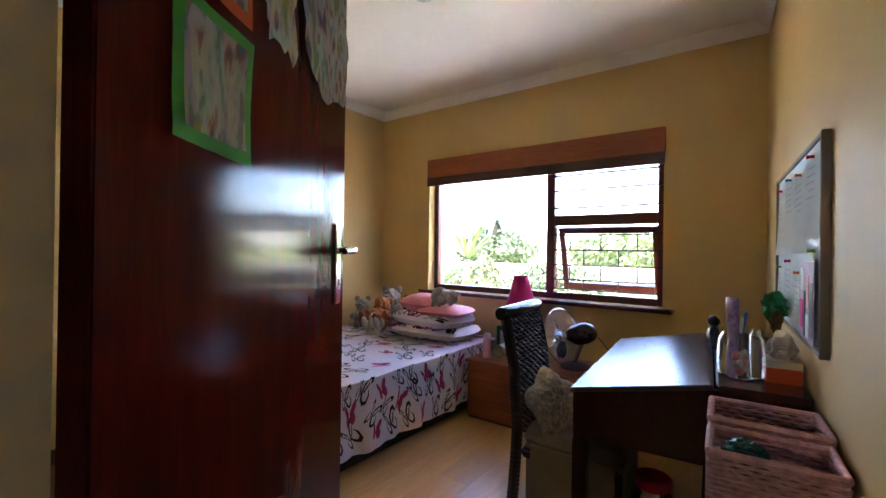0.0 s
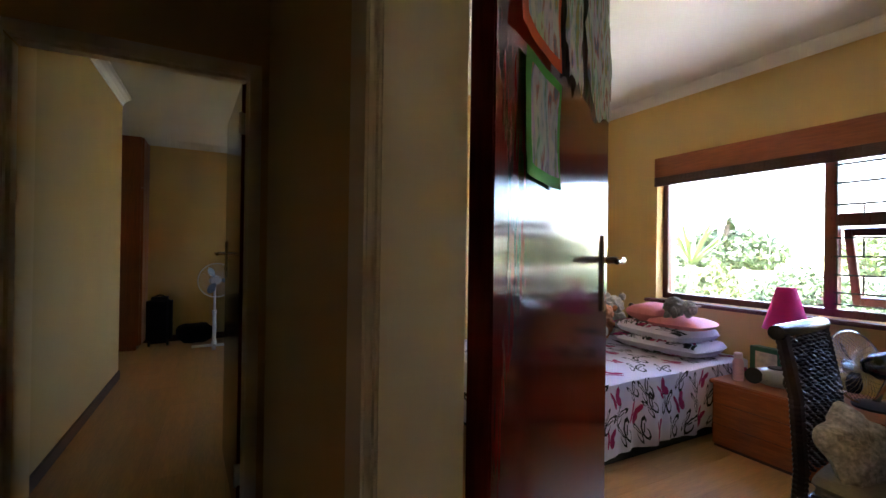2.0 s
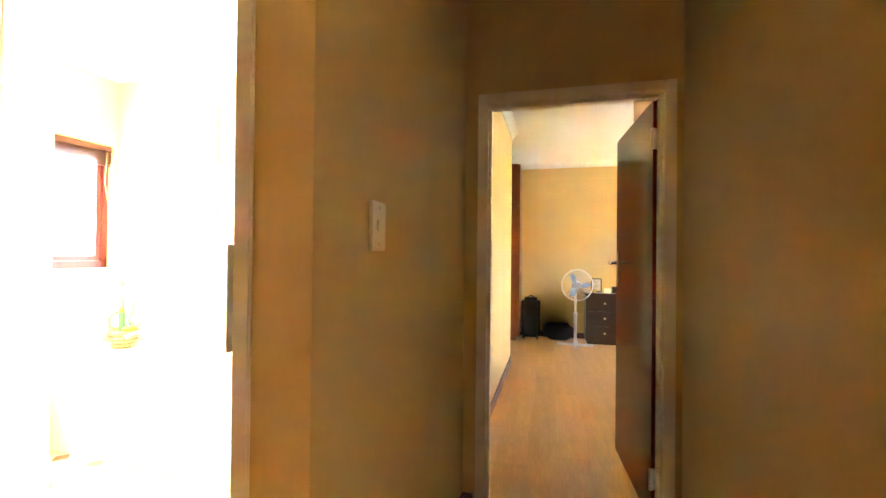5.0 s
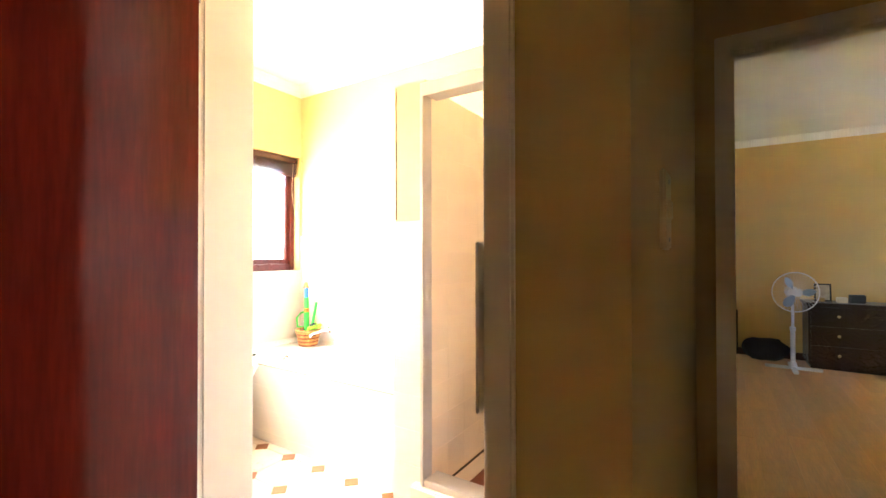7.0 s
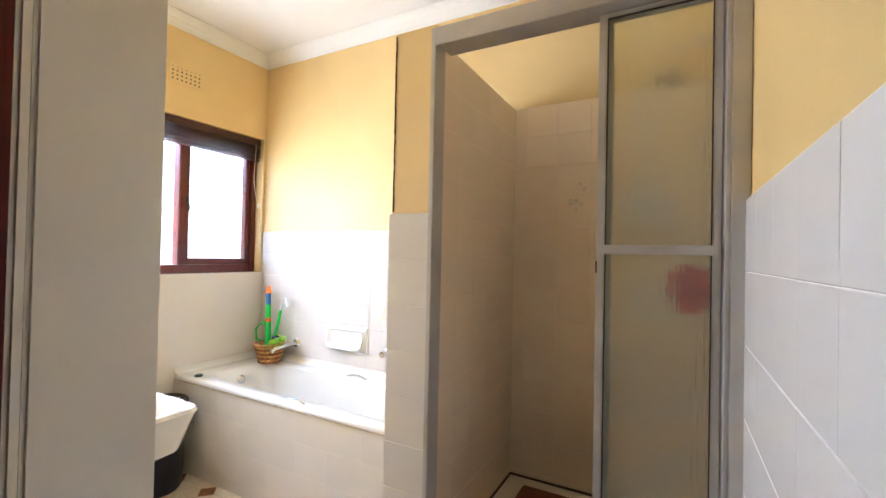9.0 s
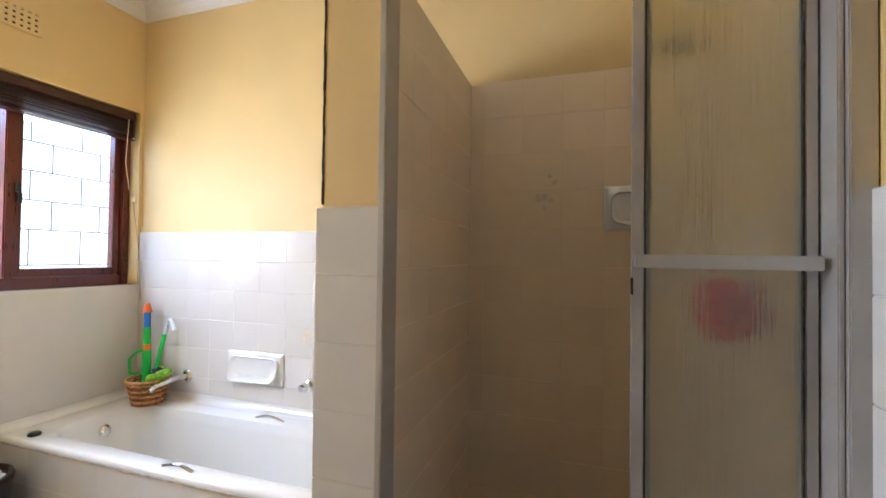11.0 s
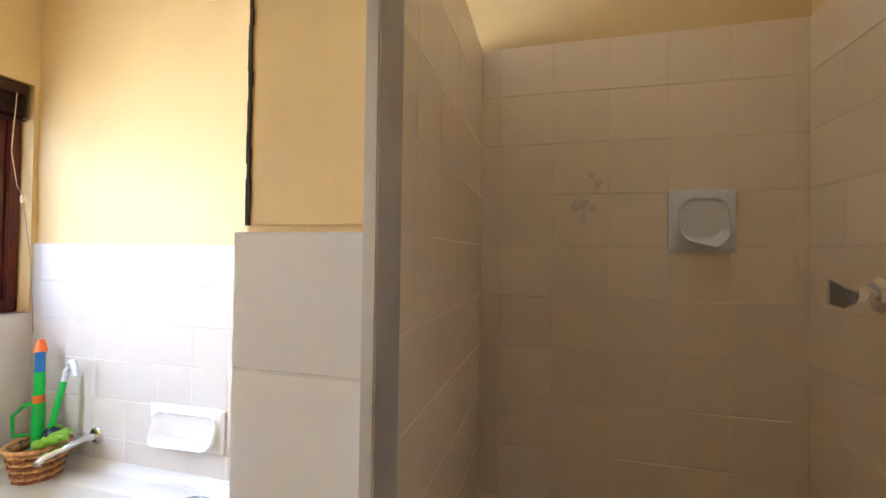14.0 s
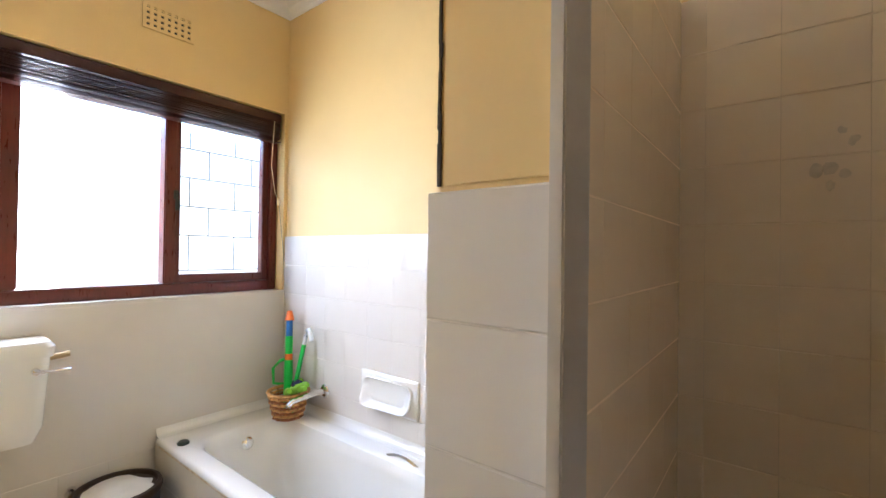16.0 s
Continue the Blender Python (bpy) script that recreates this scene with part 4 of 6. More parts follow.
part("tap", tube([(-2.85, -1.24, 0.813), (-2.85, -1.24, 0.88), (-2.85, -1.22, 0.905), (-2.85, -1.15, 0.905), (-2.85, -1.13, 0.885)], 0.012, 10), M_CHROME, bs, smooth=True)
part("waste_pipe", tube([(-2.85, -1.0, 0.672), (-2.85, -1.0, 0.5), (-2.85, -1.1, 0.45), (-2.85, -1.298, 0.45)], 0.02, 10), M_PLASTIC, bs, smooth=True)
tagged(bs, "white ceramic wash basin fixed to the wall", "wash basin")
tl = empty("toilet")
CY = -0.665
part("cistern", loft([rrect(-3.905, -3.765, CY - 0.175, CY + 0.175, 0.03, 0.70), rrect(-3.905, -3.75, CY - 0.195, CY + 0.195, 0.035, 0.75), rrect(-3.905, -3.742, CY - 0.208, CY + 0.208, 0.03, 0.985)]), M_ENAMEL, tl, smooth=True)
part("cistern_lid", loft([rrect(-3.906, -3.735, CY - 0.216, CY + 0.216, 0.03, 0.986), rrect(-3.906, -3.732, CY - 0.219, CY + 0.219, 0.03, 1.02), rrect(-3.9, -3.742, CY - 0.208, CY + 0.208, 0.03, 1.036)]), M_ENAMEL, tl, smooth=True)
part("lever", merge(tube([(-3.735, CY + 0.165, 0.945), (-3.715, CY + 0.165, 0.945), (-3.712, CY + 0.17, 0.945), (-3.712, CY + 0.25, 0.94)], [0.012, 0.011, 0.006, 0.005], 8)), M_CHROME, tl, "chrome flush lever", smooth=True)
part("inlet", tube([(-3.83, CY + 0.208, 0.965), (-3.83, CY + 0.27, 0.972)], 0.011, 8), M_BRASS, tl, "tarnished brass inlet", smooth=True)


def ell(cx, cy, rx, ry, z, n=24):
    return [(cx + rx * math.cos(6.2832 * k / n), cy + ry * math.sin(6.2832 * k / n), z) for k in range(n)]


part("pan", loft([ell(-3.55, CY, 0.2, 0.12, 0.004), ell(-3.55, CY, 0.17, 0.1, 0.12), ell(-3.5, CY, 0.21, 0.15, 0.3), ell(-3.48, CY, 0.235, 0.18, 0.385)]), M_ENAMEL, tl, smooth=True)
part("seat", loft([ell(-3.48, CY, 0.24, 0.185, 0.386), ell(-3.48, CY, 0.245, 0.19, 0.4), ell(-3.48, CY, 0.235, 0.18, 0.41)]), M_PLASTIC, tl, smooth=True)
part("flush_pipe", tube([(-3.84, CY, 0.70), (-3.84, CY, 0.4), (-3.8, CY, 0.33), (-3.68, CY, 0.31)], 0.022, 10), M_PLASTIC, tl, smooth=True)
part("stop_valve", tube([(-3.905, -0.375, 0.43), (-3.86, -0.375, 0.43), (-3.86, -0.375, 0.47)], 0.013, 8), M_CHROME, tl, "chrome stop valve", smooth=True)
tagged(tl, "white toilet with a wall cistern and chrome lever", "toilet")
cb = empty("laundry_bin", pose(-3.735, -0.27, 0.004))
part("body", lathe([(0, 0), (0.11, 0), (0.12, 0.02), (0.135, 0.45), (0.128, 0.452), (0.112, 0.06), (0, 0.05)], 28), mat("blue-black bin plastic", (0.012, 0.013, 0.028, 1), 0.35, var=0.3, scale=14, bump=0.6, bump_scale=30), cb, smooth=True)
part("rim", lathe([(0.126, 0.44), (0.138, 0.44), (0.143, 0.455), (0.138, 0.468), (0.126, 0.47), (0.122, 0.455)], 28), mat("dark bin rim", srgb(50, 36, 28), 0.5, var=0.3, scale=20), cb, smooth=True)
part("liner", blob(0.118, 0.118, 0.05, 0.25, 3, 2, 3), mat("white bin liner", (0.75, 0.75, 0.75, 1), 0.5, bump=0.6, bump_scale=25), cb, smooth=True, at=pose(0, 0, 0.43))
tagged(cb, "blue-black round bin with a white liner beside the bath", "bin")

# ---- toy basket on the bath rim ----
M_WICK = mat("tan wicker", srgb(196, 146, 86), 0.65, var=0.25, scale=30, grain=0.25)
M_WICKD = mat("brown wicker", srgb(140, 84, 44), 0.65, var=0.25, scale=30, grain=0.25)
tb = empty("toy_basket", pose(-3.672, 0.39, RIM) @ Matrix.Scale(1.13, 4))
part("base", lathe([(0, 0.002), (0.055, 0.002), (0.056, 0.01), (0, 0.011)], 24), M_WICK, tb)
for k in range(8):
    r0, z = 0.058 + 0.0028 * k, 0.009 + k * 0.0125
    pts = [((r0 + 0.0028 * (1 if (i + k) % 2 else -1)) * math.cos(6.2832 * i / 24), (r0 + 0.0028 * (1 if (i + k) % 2 else -1)) * math.sin(6.2832 * i / 24), z) for i in range(25)]
    part("weave", tube(pts, 0.0056, 6), M_WICK if k % 2 else M_WICKD, tb)
for i in range(12):
    a = 6.2832 * i / 12
    part("stake", tube([(0.057 * math.cos(a), 0.057 * math.sin(a), 0.004), (0.083 * math.cos(a), 0.083 * math.sin(a), 0.11)], 0.0035, 5), M_WICKD, tb)
part("rim", tube([(0.083 * math.cos(6.2832 * i / 24), 0.083 * math.sin(6.2832 * i / 24), 0.112) for i in range(25)], 0.007, 6), M_WICK, tb)
tagged(tb, "small round wicker basket of bath toys on the tub rim", "basket")
M_GREEN = mat("bright green plastic", srgb(40, 200, 78), 0.3)
M_ORANGE = mat("orange plastic", srgb(240, 120, 40), 0.35)
M_BLUE = mat("blue plastic", srgb(50, 120, 200), 0.35)
M_LIME = mat("lime rubber", srgb(136, 190, 40), 0.5, var=0.25, scale=25)
gun = empty("water_pistol", pose(-3.69, 0.40, RIM + 0.012))
axis_pts = lambda a, b: [Vector((-0.035, 0.02, 0)).lerp(Vector((-0.085, 0.055, 0.485)), q) for q in (a, b)]
part("barrel", tube(axis_pts(0, 0.5), 0.021, 14), M_GREEN, gun, smooth=True)
part("band", tube(axis_pts(0.5, 0.56), 0.019, 14), M_ORANGE, gun, "orange band", smooth=True)
part("pump", tube(axis_pts(0.56, 0.74), 0.018, 14), M_GREEN, gun, smooth=True)
part("sleeve", tube(axis_pts(0.74, 0.9), 0.016, 14), M_BLUE, gun, "blue sleeve", smooth=True)
part("tip", tube(axis_pts(0.9, 1.0), [0.024, 0.012], 14), M_ORANGE, gun, "orange tip", smooth=True)
part("handle", tube([(-0.075, 0.03, 0.12), (-0.115, -0.01, 0.125), (-0.118, -0.012, 0.2), (-0.095, 0.01, 0.235), (-0.07, 0.04, 0.25)], 0.008, 8), M_GREEN, gun, smooth=True)
tagged(gun, "green toy water pistol with orange and blue bands", "toy")
sn = empty("snorkel", pose(-3.67, 0.41, RIM + 0.012))
part("tube", tube([(-0.01, 0.0, 0.0), (0.0, 0.02, 0.16), (0.015, 0.05, 0.33)], 0.011, 12), M_GREEN, sn, smooth=True)
part("bend", tube([(0.015, 0.05, 0.33), (0.022, 0.054, 0.37), (0.04, 0.052, 0.4), (0.066, 0.044, 0.408), (0.09, 0.036, 0.39), (0.1, 0.032, 0.36)], 0.0115, 12), mat("milky clear plastic", (0.72, 0.77, 0.84, 1), 0.25), sn, "milky clear plastic bend", smooth=True)
tagged(sn, "green snorkel tube with a clear bent end", "toy")
fp = empty("swim_gloves", pose(-3.655, 0.375, RIM + 0.105) @ Matrix.Scale(1.4, 4))
for k in range(6):
    a = radians(-40 + 26 * k)
    part("finger", tube([(0, 0, 0), (0.04 * math.cos(a), 0.03 * math.sin(a), 0.03), (0.085 * math.cos(a), 0.055 * math.sin(a), 0.042 + 0.006 * (k % 2))], [0.012, 0.012, 0.008], 8), M_LIME, fp, smooth=True)
tagged(fp, "lime green rubber toys spilling over the basket rim", "toy")
gg = part("goggles", blob(0.032, 0.025, 0.024, 0.35, 3, 5, 3), mat("navy plastic", (0.02, 0.03, 0.09, 1), 0.25), at=pose(-3.655, 0.425, RIM + 0.15), smooth=True)
tagged(gg, "navy blue swimming goggles in the toy basket", "toy")

# ---- far bedroom ----
M_WARD = mat("orange wardrobe veneer", srgb(150, 78, 34), 0.32, var=0.15, scale=3, grain=0.15, bump_scale=14, stretch=(8, 8, 0.6))
wd = empty("wardrobe")
part("carcass", boxes([(-1.7, -1.06, 4.235, 4.71, 0.06, 2.6), (-1.69, -1.09, 4.26, 4.70, 0, 0.0595)], 0.003), M_WARD, wd)
part("door", boxes([(-1.0595, -1.035, 4.24, 4.46, 0.07, 1.98), (-1.0595, -1.035, 4.24, 4.46, 1.99, 2.59)], 0.003), M_WARD, wd)
part("door", boxes([(-1.0595, -1.035, 4.47, 4.70, 0.07, 1.98), (-1.0595, -1.035, 4.47, 4.70, 1.99, 2.59)], 0.003), M_WARD, wd)
tagged(wd, "tall orange-brown built-in wardrobe", "wardrobe")
bgm = mat("black canvas", (0.012, 0.012, 0.014, 1), 0.8, var=0.3, scale=12, bump=0.5, bump_scale=120)
bg = empty("suitcase", pose(-0.88, 4.52, 0))
part("body", bx(-0.14, 0.14, -0.12, 0.12, 0.03, 0.62, bevel=0.05, seg=3), bgm, bg, smooth=True)
part("handle", tube(arc((-0.06, 0, 0.615), (0.06, 0, 0.615), (0, 0, 0.03)), 0.009, 6), bgm, bg)
for x in (-0.1, 0.1):
    part("wheel", moved(lathe([(0, -0.012), (0.03, -0.012), (0.03, 0.012), (0, 0.012)], 14), pose(x, -0.09, 0.03, 0, 90, 0)), M_BLACK, bg)
tagged(bg, "black canvas suitcase standing against the wall", "suitcase")
db = part("duffel_bag", blob(0.24, 0.16, 0.14, 0.25, 1.6, 4, 3), bgm, at=pose(-0.48, 4.48, 0.135), smooth=True)
tagged(db, "black soft bag lying on the floor", "bag")
sf = empty("pedestal_fan", pose(-0.25, 4.16, 0))
M_FANW = mat("white fan plastic", (0.75, 0.76, 0.8, 1), 0.35)
part("foot", boxes([(-0.25, 0.25, -0.022, 0.022, 0, 0.03), (-0.022, 0.022, -0.25, -0.0225, 0, 0.03), (-0.022, 0.022, 0.0225, 0.25, 0, 0.03)], 0.005), M_FANW, sf)
part("pole", lathe([(0, 0.03), (0.04, 0.03), (0.03, 0.07), (0.022, 0.09), (0.022, 0.42), (0.028, 0.43), (0.028, 0.46), (0.014, 0.47), (0.014, 0.76), (0, 0.76)], 16), M_FANW, sf, smooth=True)
part("motor", moved(lathe([(0, -0.02), (0.05, -0.02), (0.065, 0.02), (0.06, 0.1), (0.03, 0.13), (0, 0.13)], 20), pose(0.0, 0.03, 0.84, -84, 0, 0)), M_FANW, sf, smooth=True)


def fan_cage(parent, m, r, depth, material, wires=36):
    bm = bmesh.new()
    for k in range(wires):
        a = 6.2832 * k / wires
        for s in (1, -1):
            q = tube([(0.18 * r * math.cos(a), 0.18 * r * math.sin(a), s * depth), (0.7 * r * math.cos(a), 0.7 * r * math.sin(a), s * depth * 0.8), (r * math.cos(a), r * math.sin(a), 0)], 0.0014, 3)
            me = bpy.data.meshes.new("tmp")
            q.to_mesh(me)
            q.free()
            bm.from_mesh(me)
            bpy.data.meshes.remove(me)
    ring = tube([(r * math.cos(6.2832 * k / 36), r * math.sin(6.2832 * k / 36), 0) for k in range(37)], 0.006, 6)
    hubs = merge(bm, ring, moved(lathe([(0, 0), (0.2 * r, 0), (0.2 * r, 0.008), (0, 0.01)], 20), Matrix.Translation((0, 0, depth - 0.004))), moved(lathe([(0, 0), (0.2 * r, 0), (0.2 * r, 0.008), (0, 0.008)], 20), Matrix.Translation((0, 0, -depth - 0.004))))
    part("cage", moved(hubs, m), material, parent)


def fan_blades(parent, m, r, material):
    for k in range(3):
        a0 = 2.0944 * k
        bm = bmesh.new()
        lo, hi = [], []
        for i in range(9):
            f = i / 8
            rr = r * (0.22 + 0.7 * f)
            w = 0.75 * math.sin(math.pi * min(1, f * 0.72 + 0.22))
            for side, lst in ((-0.5, lo), (0.5, hi)):
                a = a0 + side * w
                lst.append(bm.verts.new((rr * math.cos(a), rr * math.sin(a), 0.05 * r * side * 4)))
        for i in range(8):
            bm.faces.new((lo[i], lo[i + 1], hi[i + 1], hi[i]))
        bmesh.ops.solidify(bm, geom=bm.faces[:], thickness=0.003)
        part("blade", moved(bm, m), material, parent)


FM = pose(0.02, -0.05, 0.85, 90, 0, 14)
fan_cage(sf, FM, 0.215, 0.06, M_FANW)
fan_blades(sf, FM, 0.2, mat("translucent blue blades", srgb(150, 176, 206), 0.25))
tagged(sf, "white pedestal fan standing on the wooden floor", "fan")
ch = empty("chest_of_drawers")
M_CHEST = mat("dark mahogany veneer", srgb(44, 19, 13), 0.28, var=0.2, scale=3, grain=0.2, stretch=(0.6, 8, 8), coat=0.3)
part("carcass", boxes([(-0.1, 0.95, 4.30, 4.70, 0.05, 0.70), (-0.12, 0.97, 4.27, 4.70, 0.7005, 0.73), (-0.08, 0.93, 4.33, 4.68, 0, 0.0495)], 0.004), M_CHEST, ch)
for k in range(3):
    d0 = part("drawer", bx(-0.08, 0.93, 4.284, 4.2995, 0.07 + k * 0.21, 0.265 + k * 0.21, bevel=0.004), M_CHEST, ch)
    for x in (0.15, 0.7):
        part("knob", moved(lathe([(0, 0), (0.008, 0), (0.016, 0.018), (0.01, 0.026), (0, 0.026)], 12), pose(x, 4.284, 0.17 + k * 0.21, 90, 0, 0)), M_BRASS, d0)
tagged(ch, "dark mahogany chest of drawers against the wall", "drawers")
pf = empty("small_picture", pose(0.06, 4.52, 0.73, -8, 0, 0))
part("frame", boxes([(-0.075, -0.06, 0, 0.012, 0, 0.2), (0.06, 0.075, 0, 0.012, 0, 0.2), (-0.0595, 0.0595, 0, 0.012, 0, 0.015), (-0.0595, 0.0595, 0, 0.012, 0.185, 0.2)], 0.002), M_BLACK, pf)
part("picture", bx(-0.06, 0.06, 0.005, 0.008, 0.015, 0.185), mat("pale picture", srgb(190, 180, 160), 0.6, var=0.3, scale=18), pf)
tagged(pf, "small dark framed picture on the drawers", "picture frame")
for i, (x, y, w, h, m_) in enumerate(((0.2, 4.42, 0.09, 0.06, M_PLASTIC), (0.33, 4.45, 0.13, 0.09, M_BLACK), (0.02, 4.38, 0.05, 0.05, M_CHROME))):
    q = part("trinket_box", bx(-w / 2, w / 2, -0.03, 0.03, 0, h, bevel=0.006), m_, at=pose(x, y, 0.7305, 0, 0, 10 * i))
    tagged(q, ("ivory", "black", "shiny metal")[i] + " trinket box standing on the dark drawers", "box")
mw = empty("window_3")
part("window_frame", boxes([(3.27, 3.34, 2.8, 2.86, 0.95, 1.85), (3.27, 3.34, 3.94, 4.0, 0.95, 1.85), (3.27, 3.34, 3.37, 3.43, 1.01, 1.79), (3.27, 3.34, 2.8605, 3.9395, 0.95, 1.009), (3.27, 3.34, 2.8605, 3.9395, 1.791, 1.85)], 0.004), M_WINWOOD, mw)
for y0, y1 in ((2.855, 3.375), (3.425, 3.945)):
    pane(3.3, y0, y1, 1.005, 1.795, mw)
tagged(mw, "dark timber window of the far bedroom", "window", kind="structure")


# ---- bedroom things ----
M_COVER = mat("white cotton bedspread", srgb(222, 213, 228), 0.85, var=0.06, scale=4, bump=0.25, bump_scale=160)
M_PRINT = mat("magenta print", srgb(168, 32, 96), 0.85, var=0.3, scale=30)
M_PRINTK = mat("black print", srgb(38, 34, 36), 0.85, var=0.3, scale=30)
BXA, BXB, BYA, BYB2, BZ = 1.34, 3.2, -0.335, 1.04, 0.52
bed = empty("bed")
part("base", bx(BXA + 0.06, BXB, BYA + 0.06, BYB2, 0.0, 0.3, bevel=0.01), mat("dark bed base", (0.03, 0.025, 0.025, 1), 0.8), bed)
part("mattress", bx(BXA + 0.03, BXB, BYA + 0.03, BYB2, 0.301, BZ - 0.012, bevel=0.04, seg=3), M_PLASTIC, bed, smooth=True)


def drape_height(d):
    """How far the spread falls past the mattress's edge, d along it, with its folds."""
    return 0.014 * math.sin(d * 17) + 0.010 * math.sin(d * 31 + 1.3) + 0.006 * math.sin(d * 53)


bm = bmesh.new()
NX, NY = 90, 70
lines = []
for i in range(NX + 1):
    s = -0.42 + i * (BXB - BXA + 0.42) / NX
    row = []
    for j in range(NY + 1):
        q = -0.42 + j * (BYB2 - BYA + 0.42) / NY
        dx, dy = min(0, s), min(0, q)
        x = BXA + max(0, s) + (-0.018 - drape_height(q) * min(1, -dx * 3) if dx < 0 else 0)
        y = BYA + max(0, q) + (-0.018 - drape_height(s) * min(1, -dy * 3) if dy < 0 else 0)
        z = BZ + min(dx, dy) + 0.006 * noise.noise(Vector((x * 4, y * 4, 0)))
        row.append(bm.verts.new((x, y, z)))
    lines.append(row)
for i in range(NX):
    for j in range(NY):
        bm.faces.new((lines[i][j], lines[i][j + 1], lines[i + 1][j + 1], lines[i + 1][j]))
bmesh.ops.recalc_face_normals(bm, faces=bm.faces[:])
spread = part("bedspread", bm, M_COVER, bed, "white spread printed with butterflies", smooth=True)


def butterfly(bm, at_m, size, outline):
    """A sketched butterfly seen from the side; at_m is a matrix or a function of the flat point."""
    at = at_m if callable(at_m) else lambda p: at_m @ p
    wing = [(0, -0.05), (0.06, 0.3), (0.26, 0.62), (0.42, 0.66), (0.44, 0.42), (0.3, 0.12), (0.38, -0.08), (0.34, -0.36), (0.2, -0.46), (0.07, -0.3)]
    for sx in ((1, -0.5) if outline else (1.15, -0.55)):
        pts = [at(Vector((p[0] * sx * size, p[1] * size, 0))) for p in wing]
        if outline:
            inner = [at(Vector(((0.2 + (p[0] - 0.2) * 0.64) * sx * size, (0.06 + (p[1] - 0.06) * 0.73) * size, 0))) for p in wing]
            a, b = [bm.verts.new(p) for p in pts], [bm.verts.new(p) for p in inner]
            for k in range(len(a)):
                n = (k + 1) % len(a)
                if k != 4:
                    bm.faces.new((a[k], a[n], b[n], b[k]))
            bm.faces.new([bm.verts.new(at(Vector((q[0] * sx * size, q[1] * size, 0)))) for q in ((0.08, 0.0), (0.27, 0.38), (0.31, 0.35), (0.13, -0.03))])
        else:
            bm.faces.new([bm.verts.new(p) for p in pts])


def on_top(x, y, turn):
    m_ = pose(x, y, 0, 0, 0, turn)

    def at(p):
        v = m_ @ p
        return Vector((v.x, v.y, BZ + 0.0045 + 0.006 * noise.noise(Vector((v.x * 4, v.y * 4, 0)))))
    return at


def on_side(d, z, turn, long_side):
    """Flat point to the hanging side of the spread: d along it, z up."""
    m_ = pose(d, z, 0, 0, 0, turn)

    def at(p):
        v = m_ @ p
        fall = 0.0215 + drape_height(v.x) * min(1, max(0, BZ - v.y) * 3)
        zz = min(v.y, BZ - 0.004)
        return Vector((BXA + v.x, BYA - fall, zz)) if long_side else Vector((BXA - fall, BYA + v.x, zz))
    return at


random.seed(11)
solid, lined = bmesh.new(), bmesh.new()
k = 0
for i in range(10):
    for j in range(7):
        x, y = BXA + 0.1 + i * 0.185 + random.uniform(-0.04, 0.04), BYA + 0.1 + j * 0.195 + random.uniform(-0.04, 0.04)
        k += 1
        pink = (i + 2 * j) % 3 == 0
        butterfly(solid if pink else lined, on_top(x, y, random.uniform(-70, 70)), random.uniform(0.1, 0.12) if pink else random.uniform(0.13, 0.18), not pink)
for i in range(13):
    for j in range(3):
        pink = (i + 2 * j) % 3 == 0
        butterfly(solid if pink else lined, on_side(0.06 + i * 0.142 + 0.05 * j + random.uniform(-0.03, 0.03), BZ - 0.085 - j * 0.125 + random.uniform(-0.025, 0.025), random.uniform(-50, 40), True), random.uniform(0.1, 0.125) if pink else random.uniform(0.11, 0.165), not pink)
for i in range(7):
    for j in range(2):
        pink = (i + j) % 2 == 1
        butterfly(solid if pink else lined, on_side(0.1 + i * 0.19, BZ - 0.12 - j * 0.17, random.uniform(-45, 35), False), 0.12 if pink else 0.19, not pink)
tagged(part("magenta_print", solid, M_PRINT, spread, "magenta butterfly print"), kind="stuff")
tagged(part("black_print", lined, M_PRINTK, spread, "black butterfly outlines"), kind="stuff")
tagged(bed, "bed with a white butterfly-printed spread hanging to the floor", "bed")


def pillow(w, l, h, seed=0, full=0.22):
    bm = bmesh.new()
    n = 18
    grid = {}
    for s in (1, -1):
        for i in range(n + 1):
            for j in range(n + 1):
                u, v = -1 + 2 * i / n, -1 + 2 * j / n
                edge = i in (0, n) or j in (0, n)
                if edge and s < 0:
                    grid[s, i, j] = grid[1, i, j]
                    continue
                t = (max(0, 1 - u * u) ** full) * (max(0, 1 - v * v) ** full)
                pinch = 1 - 0.05 * (u * u * v * v) * 2
                z = s * h / 2 * t * (1 + 0.15 * noise.noise(Vector((u * 1.5 + seed, v * 1.5, s))))
                grid[s, i, j] = bm.verts.new((u * w / 2 * pinch, v * l / 2 * pinch, z))
    for s in (1, -1):
        for i in range(n):
            for j in range(n):
                bm.faces.new((grid[s, i, j], grid[s, i + 1, j], grid[s, i + 1, j + 1], grid[s, i, j + 1]))
    bmesh.ops.recalc_face_normals(bm, faces=bm.faces[:])
    return bm


